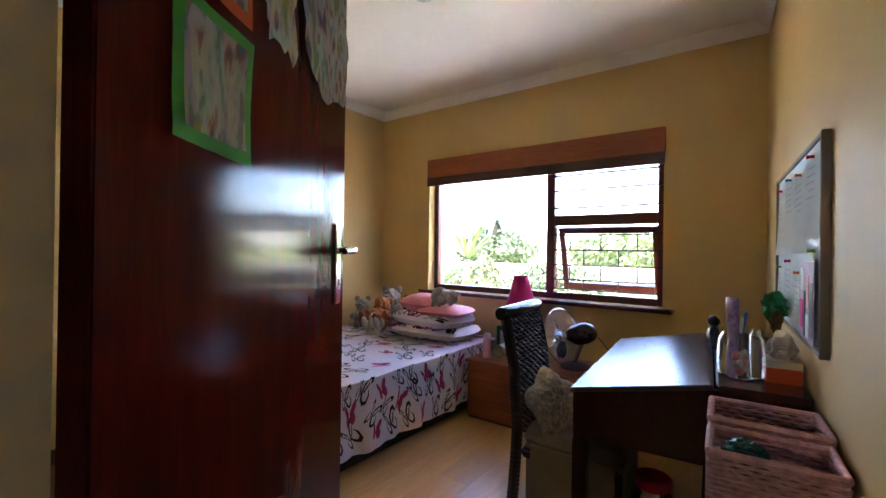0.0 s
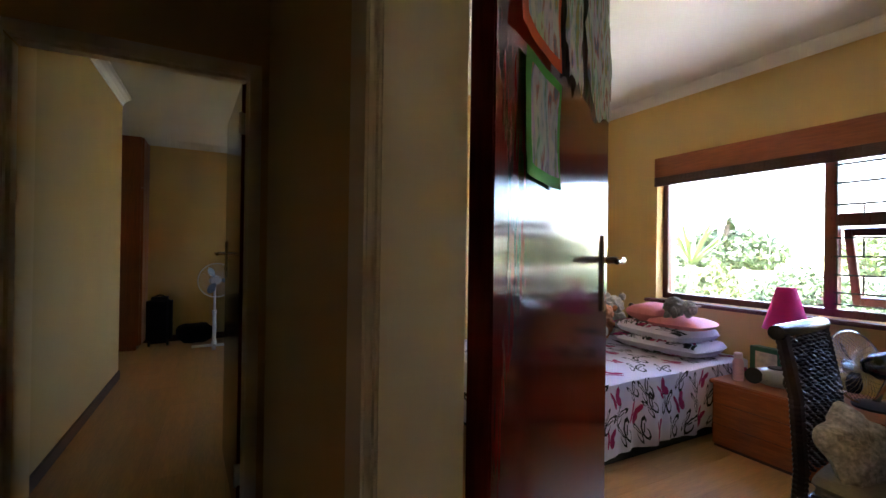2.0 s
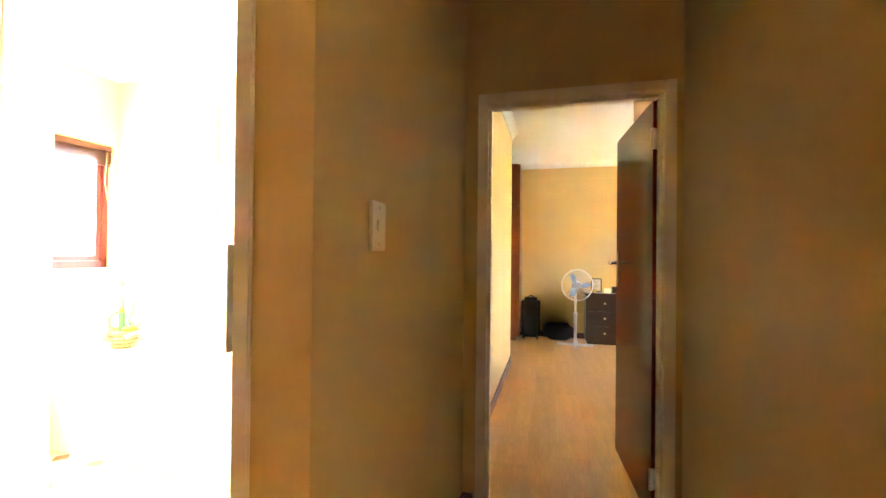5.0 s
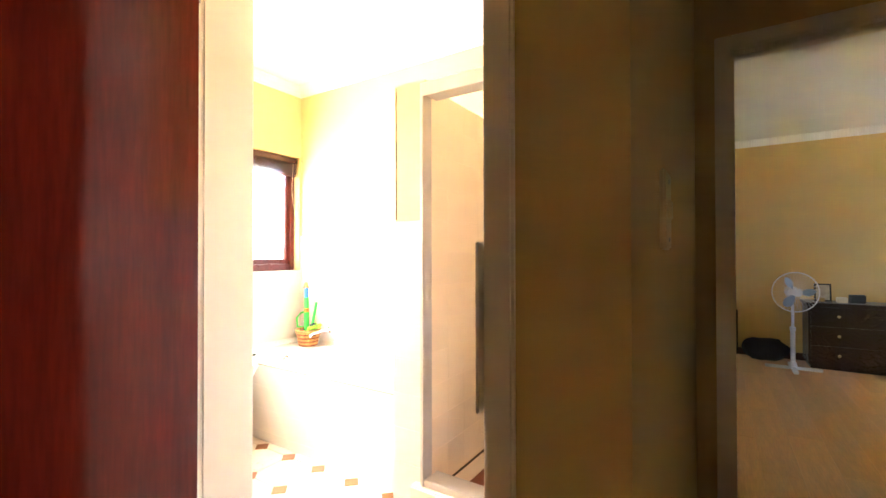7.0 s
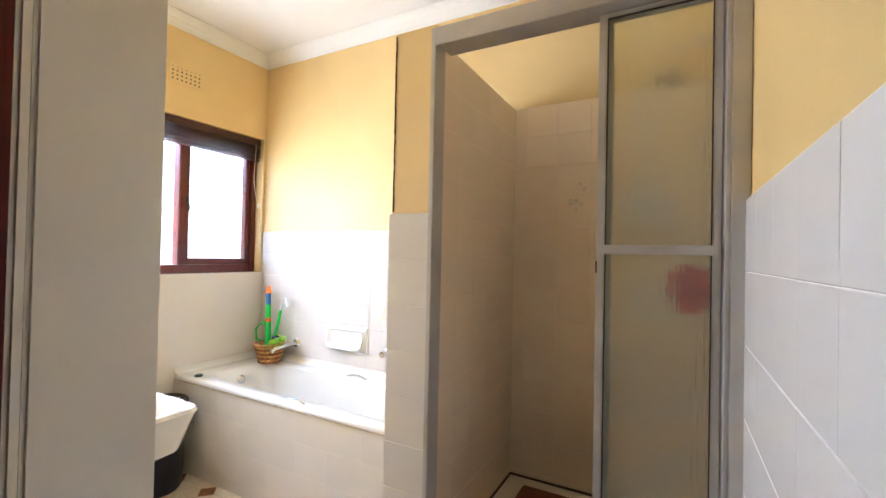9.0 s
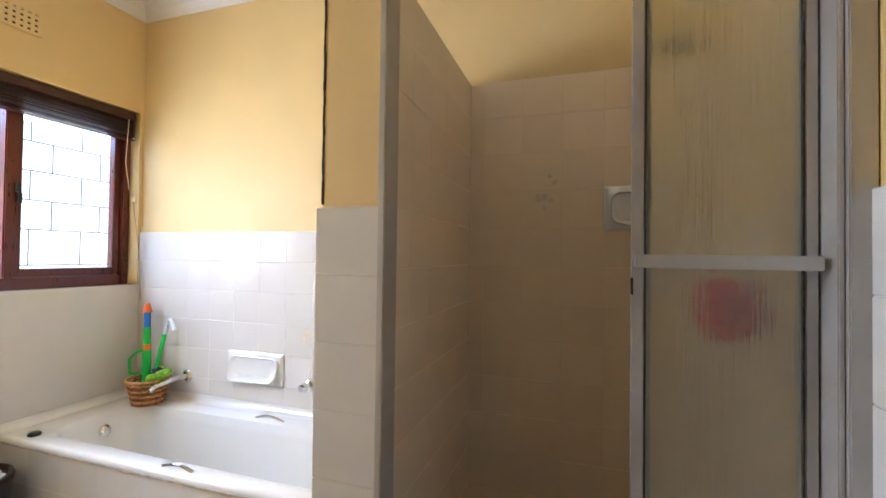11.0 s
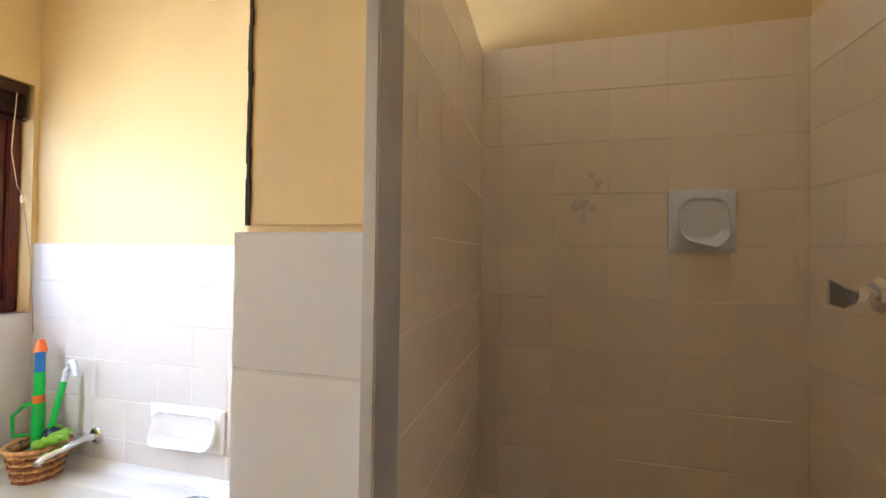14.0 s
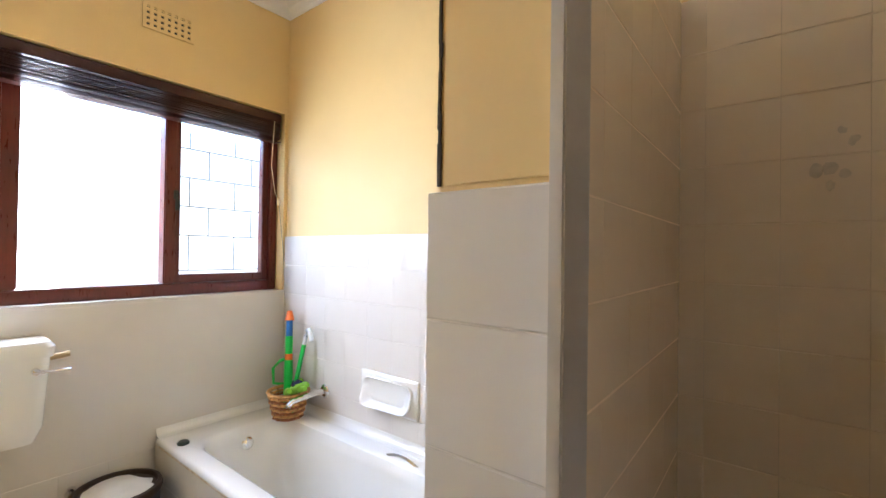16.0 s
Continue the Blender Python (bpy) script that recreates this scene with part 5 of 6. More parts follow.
M_PINK = mat("pink satin cushion", srgb(226, 130, 142), 0.55, var=0.1, scale=6, bump=0.2, bump_scale=90)
zt = BZ + 0.012
for k, (cx, cy, w, l, h, a, m_, lab) in enumerate(((2.9, 0.05, 0.48, 0.7, 0.125, 4, M_COVER, "white pillow with a butterfly print, lowest of the stack"), (2.88, 0.07, 0.46, 0.66, 0.125, -7, M_COVER, "white pillow with a butterfly print lying on another"), (2.86, -0.08, 0.36, 0.42, 0.1, 8, M_PINK, "flat pink satin cushion on the pillow stack"), (2.88, 0.16, 0.34, 0.36, 0.16, -10, M_PINK, "plump pink satin cushion on the pillow stack"))):
    z = zt + (0.055, 0.15, 0.225, 0.268)[k]
    pl_ = empty("pillow" if k < 2 else "cushion", pose(cx, cy, z, 0, 0, a))
    part("cover", pillow(w, l, h, k, 0.22 if k < 2 else 0.42), m_, pl_, smooth=True)
    if k < 2:
        random.seed(40 + k)
        pm, pk = bmesh.new(), bmesh.new()
        for q in range(22):
            u, v = (random.uniform(-0.17, 0.17), random.uniform(-0.3, 0.3)) if q < 10 else (-w / 2 + 0.035, -0.3 + (q - 10) // 2 * 0.12)
            flat = bmesh.new()
            side = 1 if q < 10 or q % 2 else -1
            butterfly(flat, pose(u, v + random.uniform(-0.02, 0.02), 0, 0, 0, random.uniform(0, 360)), random.uniform(0.1, 0.15), q % 3 == 1)
            bmesh.ops.subdivide_edges(flat, edges=flat.edges[:], cuts=1, use_grid_fill=True)
            for p in flat.verts:
                a_, b_ = max(-0.985, min(0.985, 2 * p.co.x / w)), max(-0.985, min(0.985, 2 * p.co.y / l))
                p.co = (a_ * w / 2 - (0.004 if q >= 10 else 0), b_ * l / 2, side * (h / 2 * ((1 - a_ * a_) * (1 - b_ * b_)) ** 0.22 * (1 + 0.15 * noise.noise(Vector((a_ * 1.5 + k, b_ * 1.5, side)))) + 0.003))
            me_ = bpy.data.meshes.new("print")
            flat.to_mesh(me_)
            (pm if q % 3 == 0 else pk).from_mesh(me_)
            bpy.data.meshes.remove(me_)
            flat.free()
        tagged(part("magenta_print", pm, M_PRINT, pl_), kind="stuff")
        tagged(part("black_print", pk, M_PRINTK, pl_), kind="stuff")
    tagged(pl_, lab, "pillow" if k < 2 else "cushion", "pillow stack")


def plush(name, m, s, fur, label, belly=None):
    """A soft toy: one fuzzy mesh of body, head, muzzle, ears and limbs."""
    bits = []
    for (x, y, z, rx, ry, rz, sd) in ((0, 0, 0.09, 0.09, 0.1, 0.1, 1), (0, -0.02, 0.22, 0.075, 0.075, 0.07, 2), (0, -0.085, 0.205, 0.035, 0.03, 0.028, 3), (-0.055, 0, 0.285, 0.026, 0.014, 0.03, 4), (0.055, 0, 0.285, 0.026, 0.014, 0.03, 5), (-0.1, -0.05, 0.11, 0.03, 0.06, 0.03, 6), (0.1, -0.05, 0.11, 0.03, 0.06, 0.03, 7), (-0.065, -0.11, 0.035, 0.035, 0.075, 0.035, 8), (0.065, -0.11, 0.035, 0.035, 0.075, 0.035, 9)):
        b = blob(rx * s, ry * s, rz * s, 0.22, 5, sd, 3)
        bits.append(moved(b, Matrix.Translation((x * s, y * s, z * s))))
    ob = part(name, merge(*bits), fur, at=m, smooth=False)
    return tagged(ob, label, "soft toy", "soft toys on the bed")


M_FURG = mat("grey plush", srgb(160, 148, 136), 0.95, var=0.4, scale=14, bump=0.9, bump_scale=180)
M_FURB = mat("brown plush", srgb(166, 102, 58), 0.95, var=0.45, scale=12, bump=0.9, bump_scale=180)
M_FURW = mat("cream plush", srgb(222, 206, 186), 0.95, var=0.2, scale=30, bump=0.9, bump_scale=180)
M_FURD = mat("dark plush", srgb(74, 56, 44), 0.95, var=0.3, scale=30, bump=0.9, bump_scale=180)
plush("soft_toy", pose(3.0, 0.66, zt, 0, 0, -60), 1.2, M_FURG, "grey plush soft toy slumped on the bed")
plush("soft_toy", pose(2.7, 0.58, zt + 0.02, -40, 0, -75), 1.05, M_FURB, "brown plush soft toy lying on the bed")
plush("soft_toy", pose(2.58, 0.5, zt + 0.01, -60, 0, -60), 0.78, M_FURW, "cream plush soft toy lying on the bed")
plush("soft_toy", pose(3.05, 0.46, zt, 0, 0, -80), 0.95, M_FURD, "dark brown plush soft toy beside the pillows")
plush("soft_toy", pose(2.8, 0.84, zt, 0, 0, -40), 0.9, M_FURG, "grey and white plush soft toy at the wall")
q = plush("soft_toy", pose(2.8, 0.02, zt + 0.335, 84, 0, 18), 0.75, M_FURG, "grey plush soft toy lying on the cushions")

# blanket chest and what stands on it
kc = empty("blanket_chest")
KX0, KX1, KY0, KY1, KZ = 2.74, 3.25, -1.40, -0.375, 0.44
part("body", boxes([(KX0, KX1, KY0, KY1, 0.02, KZ - 0.026)], 0.004), M_PINE, kc)
part("plank_joint", boxes([(KX0 - 0.0015, KX0, KY0 + 0.004, KY1 - 0.004, z, z + 0.003) for z in (0.15, 0.285)]), M_SKIRT, kc)
part("lid", bx(KX0 - 0.018, KX1, KY0 - 0.015, KY1 + 0.015, KZ - 0.0255, KZ, bevel=0.006), M_PINE, kc)
part("plinth", bx(KX0 + 0.01, KX1, KY0 + 0.01, KY1 - 0.01, 0, 0.0195), M_SKIRT, kc)
tagged(kc, "orange pine blanket chest below the window", "chest")
bo = empty("lotion_bottle", pose(2.86, -0.47, KZ))
part("bottle", lathe([(0, 0), (0.03, 0), (0.032, 0.01), (0.032, 0.12), (0.024, 0.14), (0.02, 0.145), (0, 0.146)], 20), mat("pink plastic", srgb(232, 176, 188), 0.35), bo, smooth=True)
part("cap", lathe([(0, 0.146), (0.026, 0.146), (0.026, 0.175), (0.02, 0.182), (0, 0.182)], 20), mat("pale pink cap", srgb(240, 206, 212), 0.4), bo, smooth=True)
tagged(bo, "pink plastic lotion bottle standing on the chest", "bottle")
gbx = empty("green_box", pose(3.12, -0.52, KZ, 0, 0, -8))
part("box", bx(-0.035, 0.035, -0.1, 0.1, 0, 0.2, bevel=0.003), mat("green card", srgb(30, 96, 70), 0.5, var=0.1), gbx)
part("panel", bx(-0.0375, -0.0352, -0.08, 0.06, 0.06, 0.17), mat("pale print", srgb(200, 190, 180), 0.6, var=0.3, scale=25), gbx)
tagged(gbx, "dark green cardboard box leaning under the window", "box")
rd = empty("radio", pose(2.93, -0.66, KZ, 0, 0, 8))
part("body", moved(blob(0.085, 0.15, 0.06, 0.03, 1, 1, 3), Matrix.Translation((0, 0, 0.058))), mat("silver plastic", (0.4, 0.4, 0.42, 1), 0.3, 0.4), rd, smooth=True)
for y in (-0.1, 0.1):
    part("speaker", moved(lathe([(0, 0), (0.045, 0), (0.05, 0.012), (0.03, 0.016), (0, 0.01)], 20), pose(-0.066, y, 0.058, 0, -80, 0)), M_BLACK, rd, "black speaker grille", smooth=True)
part("disc_lid", lathe([(0, 0.112), (0.05, 0.112), (0.045, 0.122), (0, 0.124)], 24), M_BLACK, rd, smooth=True)
tagged(rd, "silver and black portable radio on the chest", "radio")
lp = empty("table_lamp", pose(3.1, -0.63, KZ))
M_MAG = mat("magenta lampshade fabric", srgb(206, 20, 118), 0.8, var=0.06, bump=0.2, bump_scale=200)
part("base", lathe([(0, 0), (0.06, 0), (0.062, 0.012), (0.02, 0.03), (0.014, 0.06), (0.02, 0.14), (0.012, 0.22), (0.01, 0.36), (0, 0.36)], 24), mat("pink lamp base", srgb(214, 60, 130), 0.4), lp, smooth=True)
part("shade", lathe([(0.126, 0.34), (0.128, 0.342), (0.052, 0.615), (0.05, 0.615), (0.125, 0.343)], 32), M_MAG, lp, smooth=True)
tagged(lp, "table lamp with a magenta fabric shade", "lamp")
df = empty("desk_fan", pose(3.0, -1.1, KZ))
part("foot", lathe([(0, 0), (0.1, 0), (0.105, 0.012), (0.08, 0.028), (0.02, 0.04), (0.014, 0.05), (0, 0.05)], 28), M_BLACK, df, smooth=True)
part("neck", tube([(0, 0, 0.04), (-0.01, -0.03, 0.12), (-0.02, -0.06, 0.19)], 0.014, 10), M_DARKCHROME, df, smooth=True)
part("motor", moved(lathe([(0, 0), (0.055, 0), (0.074, 0.03), (0.074, 0.11), (0.055, 0.165), (0.025, 0.185), (0, 0.185)], 22), pose(0, 0.02, 0.225, 74, 0, -16)), M_GUN, df, "shiny gunmetal motor", smooth=True)
part("knob", tube([(-0.02, -0.08, 0.31), (-0.02, -0.085, 0.34)], 0.01, 8), M_CHROME, df)
DM = pose(0.0, 0.085, 0.208, 74, 0, -16)
fan_cage(df, DM, 0.198, 0.05, M_DARKCHROME, 40)
fan_blades(df, DM, 0.175, M_GUN)
part("cable", tube([(0.04, -0.15, 0.22), (0.12, -0.2, 0.12), (0.12, -0.18, 0.02), (0.2, -0.1, 0.004)], 0.004, 6), M_BLACK, df)
tagged(df, "gunmetal desk fan with a round wire cage", "fan")
mg = part("mug", lathe([(0, 0), (0.03, 0), (0.034, 0.07), (0.031, 0.07), (0.027, 0.008), (0, 0.007)], 18), M_RED, at=pose(2.85, -0.93, KZ), smooth=True)
tagged(mg, "small red cup standing beside the fan", "cup")

# woven chair with cushions
M_ROPE = mat("dark woven rattan", srgb(46, 27, 18), 0.4, var=0.35, scale=25, grain=0.2, spec=0.35)
M_FLEECE = mat("grey-beige fleece", srgb(138, 122, 104), 0.95, var=0.18, scale=9, bump=0.9, bump_scale=70)
chair = empty("woven_chair", pose(1.965, -1.265, 0, 0, 0, 4))
W = 0.195
for sx in (-1, 1):
    bend = [(0.0, 0.035), (0.3, 0.012), (0.46, 0.004), (0.72, 0.022), (0.96, 0.07)]
    wrap = []
    for q in range(97):
        z = 0.96 * q / 96
        (z0, y0), (z1, y1) = next((a, b) for a, b in zip(bend, bend[1:]) if z <= b[0] + 1e-9)
        wrap.append((sx * W, y0 + (y1 - y0) * (z - z0) / (z1 - z0), z))
    part("back_post", tube(wrap, [0.0275 if q % 2 else 0.0235 for q in range(97)], 8), M_ROPE, chair, "rope-wrapped post", smooth=True)
    part("front_leg", tube([(sx * (W - 0.01), -0.42, 0), (sx * (W - 0.01), -0.42, 0.36)], 0.018, 10), M_ROPE, chair, smooth=True)
part("seat", bx(-W - 0.005, W + 0.005, -0.43, -0.012, 0.335, 0.38, bevel=0.012), M_ROPE, chair)
bm = bmesh.new()
random.seed(17)
cols_, rows_ = 15, 33
for c_ in range(cols_):
    x = -W + 0.02 + c_ * (2 * W - 0.04) / (cols_ - 1)
    for r_ in range(rows_):
        z = 0.45 + r_ * 0.015
        y = 0.0 + max(0, z - 0.46) * 0.03 + max(0, z - 0.7) * 0.2
        q = blob(0.0165 * random.uniform(0.85, 1.15), 0.013, 0.0088 * random.uniform(0.85, 1.2), 0.3, 2, r_ * 15 + c_, 1)
        moved(q, pose(x + random.uniform(-0.003, 0.003), y + (0.0075 if (c_ + r_) % 2 else -0.0075), z + random.uniform(-0.002, 0.002), 0, random.uniform(-16, 16), 0))
        me = bpy.data.meshes.new("tmp")
        q.to_mesh(me)
        q.free()
        bm.from_mesh(me)
        bpy.data.meshes.remove(me)
tagged(part("back_weave", bm, M_ROPE, chair, "rope weave of the chair back", smooth=True), kind="stuff")
part("top_rail", tube([(-W - 0.03, 0.078, 0.965), (-W, 0.075, 0.965), (W, 0.075, 0.965), (W + 0.03, 0.078, 0.965)], [0.03, 0.032, 0.032, 0.03], 14), mat("glossy dark leather", srgb(24, 16, 13), 0.22, var=0.15, spec=0.3), chair, "glossy rolled top rail", smooth=True)
part("seat_pad", moved(pillow(0.41, 0.44, 0.1, 9), Matrix.Translation((0, -0.22, 0.42))), M_FLEECE, chair, "fleece seat cover", smooth=True)
part("seat_skirt", bx(-W - 0.008, W + 0.008, -0.44, -0.03, 0.1, 0.43, bevel=0.03, seg=3), M_FLEECE, chair, "fleece hanging round the seat", smooth=True)
tagged(chair, "dark woven high-back chair with a fleece seat cover", "chair")
bm = bmesh.new()
rings = {}
for sd in (1, -1):
    for i in range(9):
        for k in range(50):
            a, f = 6.2832 * k / 50, i / 8
            if i == 8 and sd < 0:
                rings[sd, i, k] = rings[1, i, k]
                continue
            if i == 0 and k:
                rings[sd, i, k] = rings[sd, 0, 0]
                continue
            rad = 0.148 * f * (1 + 0.14 * f * math.cos(5 * a))
            dent = 1 + 0.3 * noise.noise(Vector((rad * math.cos(a) * 75, rad * math.sin(a) * 75, sd)))
            rings[sd, i, k] = bm.verts.new((rad * math.cos(a), rad * math.sin(a), sd * 0.06 * math.sqrt(1 - f * f) * dent))
    for i in range(8):
        for k in range(50):
            q = [rings[sd, i, k], rings[sd, i + 1, k], rings[sd, i + 1, (k + 1) % 50], rings[sd, i, (k + 1) % 50]]
            bm.faces.new(q[:3] if i == 0 else q)
bmesh.ops.recalc_face_normals(bm, faces=bm.faces[:])
cu = part("star_cushion", bm, mat("pale quilted fleece", srgb(172, 160, 144), 0.95, var=0.35, scale=30, grain=0.3, bump=1.0, bump_scale=60), at=pose(1.92, -1.385, 0.555, 64, 0, -22) @ pose(0, 0, 0, 0, 0, 90), smooth=True)
tagged(cu, "grey-beige quilted star-shaped cushion leaning on the chair back", "cushion")

# sloping desk, square to the skewed wall
desk = empty("writing_desk", pose(1.715, -1.545, 0, 0, 0, 4.8))
DL, D1, D2 = 1.14, 0.48, 0.735
sl = math.atan2(0.095, D1)
part("lid", moved(bx(-0.012, DL + 0.012, -D1, 0.012, -0.02, 0.0, bevel=0.004), pose(0, 0, 0.712, -math.degrees(sl), 0, 0)), mat("satin varnished lid", srgb(74, 40, 26), 0.29, var=0.15, scale=3, grain=0.15, stretch=(0.7, 8, 8), spec=0.8), desk, "polished sloping lid")
part("shelf", bx(-0.012, DL + 0.012, -D2, -D1 - 0.006, 0.786, 0.806, bevel=0.004), M_DARKWOOD, desk)
for x0, x1 in ((0, 0.022), (DL - 0.022, DL)):
    bm = bmesh.new()
    v = [bm.verts.new(p) for p in ((x0, 0, 0.518), (x0, -D2 + 0.01, 0.518), (x0, -D2 + 0.01, 0.785), (x0, -D1, 0.785), (x0, 0, 0.69), (x1, 0, 0.518), (x1, -D2 + 0.01, 0.518), (x1, -D2 + 0.01, 0.785), (x1, -D1, 0.785), (x1, 0, 0.69))]
    bm.faces.new(v[:5]), bm.faces.new(v[5:][::-1])
    for k in range(5):
        n_ = (k + 1) % 5
        bm.faces.new((v[k], v[5 + k], v[5 + n_], v[n_]))
    bmesh.ops.recalc_face_normals(bm, faces=bm.faces[:])
    part("side_panel", bm, M_DARKWOOD, desk)
part("front_apron", bx(0.0225, DL - 0.0225, -0.02, 0.0, 0.52, 0.689), M_DARKWOOD, desk)
part("back_panel", bx(0.0225, DL - 0.0225, -D2 + 0.01, -D2 + 0.03, 0.518, 0.785), M_DARKWOOD, desk)
part("box_floor", bx(0.0225, DL - 0.0225, -D2 + 0.031, -0.021, 0.518, 0.536), M_DARKWOOD, desk)
for x in (0.0, DL - 0.052):
    for y in (-0.052, -D2 + 0.012):
        part("leg", bx(x - 0.003, x + 0.052, y, y + 0.054, 0, 0.5175, bevel=0.004), M_DARKWOOD, desk)
part("hinge_strip", bx(0.02, DL - 0.02, -D1 - 0.0055, -D1 - 0.0005, 0.795, 0.8065), M_BRASS, desk)
tagged(desk, "dark polished writing desk with a sloping lid", "desk")

DZ = 0.806
M_PINKP, M_SHELL = mat("pink trinket", srgb(226, 150, 156), 0.5, var=0.2), mat("grey shell", srgb(190, 184, 176), 0.5, var=0.2)
M_JAR = glass("clear jar glass", (0.96, 0.98, 0.97, 1), 0.01)


def glass_jar(m, r, h, label):
    ob = empty("glass_jar", m)
    j = part("jar", lathe([(0, 0), (r * 0.9, 0), (r, 0.01), (r, h * 0.78), (r * 0.8, h * 0.9), (r * 0.8, h), (r * 0.78, h), (r * 0.78, h * 0.9), (r * 0.98, h * 0.775), (r * 0.98, 0.006), (0, 0.005)], 28), M_JAR, ob, smooth=True)
    j.visible_shadow = False
    random.seed(int(r * 1000))
    for k in range(9):
        q = (k % 3) * 2.1 + k
        part("trinket", moved(blob(r * 0.24, r * 0.2, r * 0.26, 0.25, 4, k, 2), pose(r * 0.5 * math.cos(q), r * 0.5 * math.sin(q), 0.024 + 0.022 * (k // 3) + r * 0.1)), (M_FURW, M_PINKP, M_SHELL)[k % 3], ob, smooth=True)
    return tagged(ob, label, "jar")


glass_jar(pose(1.94, -2.085, DZ), 0.074, 0.17, "clear glass jar with trinkets on the desk")
glass_jar(pose(2.2, -2.155, DZ), 0.05, 0.14, "second clear glass jar at the back of the desk")
ob = empty("tissue_box", pose(1.96, -2.205, DZ, 0, 0, 5))
part("box", bx(-0.055, 0.055, -0.05, 0.05, 0, 0.075, bevel=0.003), mat("orange card box", srgb(232, 92, 30), 0.5, var=0.1), ob)
part("band", bx(-0.056, 0.056, -0.051, 0.051, 0.05, 0.0765, bevel=0.002), M_PLASTIC, ob, "cream printed band")
tagged(ob, "orange and cream cardboard box on the desk", "box")
tagged(part("soft_toy", merge(blob(0.05, 0.045, 0.04, 0.3, 4, 2, 3), moved(blob(0.03, 0.03, 0.03, 0.2, 4, 3, 2), Matrix.Translation((-0.03, 0.0, 0.035))), moved(blob(0.03, 0.03, 0.03, 0.2, 4, 4, 2), Matrix.Translation((0.035, 0.0, 0.03)))), M_FURW, at=pose(1.955, -2.205, DZ + 0.112)), "small white plush toy sitting on the orange box", "soft toy")
ob = empty("feather_ornament", pose(2.16, -2.19, DZ))
part("stem", tube([(0, 0, 0), (0, 0, 0.15), (-0.02, 0.0, 0.2)], 0.006, 6), M_LIME, ob)
part("plume", moved(blob(0.085, 0.04, 0.05, 0.5, 5, 2, 3), pose(0.02, 0, 0.235, 0, -20, 0)), mat("green feathers", srgb(38, 124, 70), 0.9, var=0.5, scale=18), ob)
part("tail", moved(blob(0.045, 0.02, 0.035, 0.5, 5, 7, 3), pose(-0.05, 0, 0.19, 0, 40, 0)), mat("brown feathers", srgb(96, 74, 40), 0.9, var=0.5, scale=18), ob)
tagged(ob, "green and brown feathered ornament on the desk", "ornament")
ob = empty("pen_holder", pose(2.32, -2.06, DZ))
part("cup", lathe([(0, 0), (0.035, 0), (0.037, 0.1), (0.033, 0.1), (0.03, 0.006), (0, 0.006)], 18), M_BLACK, ob, smooth=True)
for k in range(5):
    a = 1.256 * k
    part("pen", tube([(0.012 * math.cos(a), 0.012 * math.sin(a), 0.01), (0.034 * math.cos(a), 0.034 * math.sin(a), 0.17 + 0.02 * (k % 3))], 0.006, 6), (M_MAG, mat("lilac plastic", srgb(150, 110, 180), 0.4), M_BLACK, M_PLASTIC, M_BLUE)[k], ob)
tagged(ob, "black cup of coloured pens on the desk", "pen holder")
tb2 = part("perfume_tube", lathe([(0, 0), (0.021, 0), (0.021, 0.2), (0.024, 0.205), (0.024, 0.26), (0.02, 0.265), (0, 0.265)], 18), mat("lilac and white tube", srgb(170, 140, 186), 0.35, var=0.5, scale=45), at=pose(2.16, -2.05, DZ), smooth=True)
tagged(tb2, "tall lilac and white tube standing on the desk", "tube")
fg = part("figurine", merge(blob(0.028, 0.028, 0.06, 0.3, 3, 1, 3), moved(blob(0.026, 0.026, 0.026, 0.2, 3, 2, 3), Matrix.Translation((0, 0, 0.08)))), mat("dark painted figure", (0.03, 0.02, 0.03, 1), 0.4), at=pose(2.36, -1.97, DZ + 0.055), smooth=True)
tagged(fg, "small dark figurine standing on the desk", "figurine")


# pink wicker boxes on a low stand by the desk wall
M_PWICK = mat("dusty pink wicker", srgb(206, 156, 156), 0.7, var=0.2, scale=20, grain=0.2)
stand = empty("low_stand", pose(1.42, -2.165, 0, 0, 0, 4.3))
part("top", bx(-0.2, 0.26, -0.14, 0.15, 0.55, 0.58, bevel=0.004), M_DARKWOOD, stand)
for x in (-0.19, 0.22):
    for y in (-0.13, 0.11):
        part("leg", bx(x, x + 0.03, y, y + 0.03, 0, 0.5495), M_DARKWOOD, stand)
tagged(stand, "low dark wooden stand against the wall", "stand")


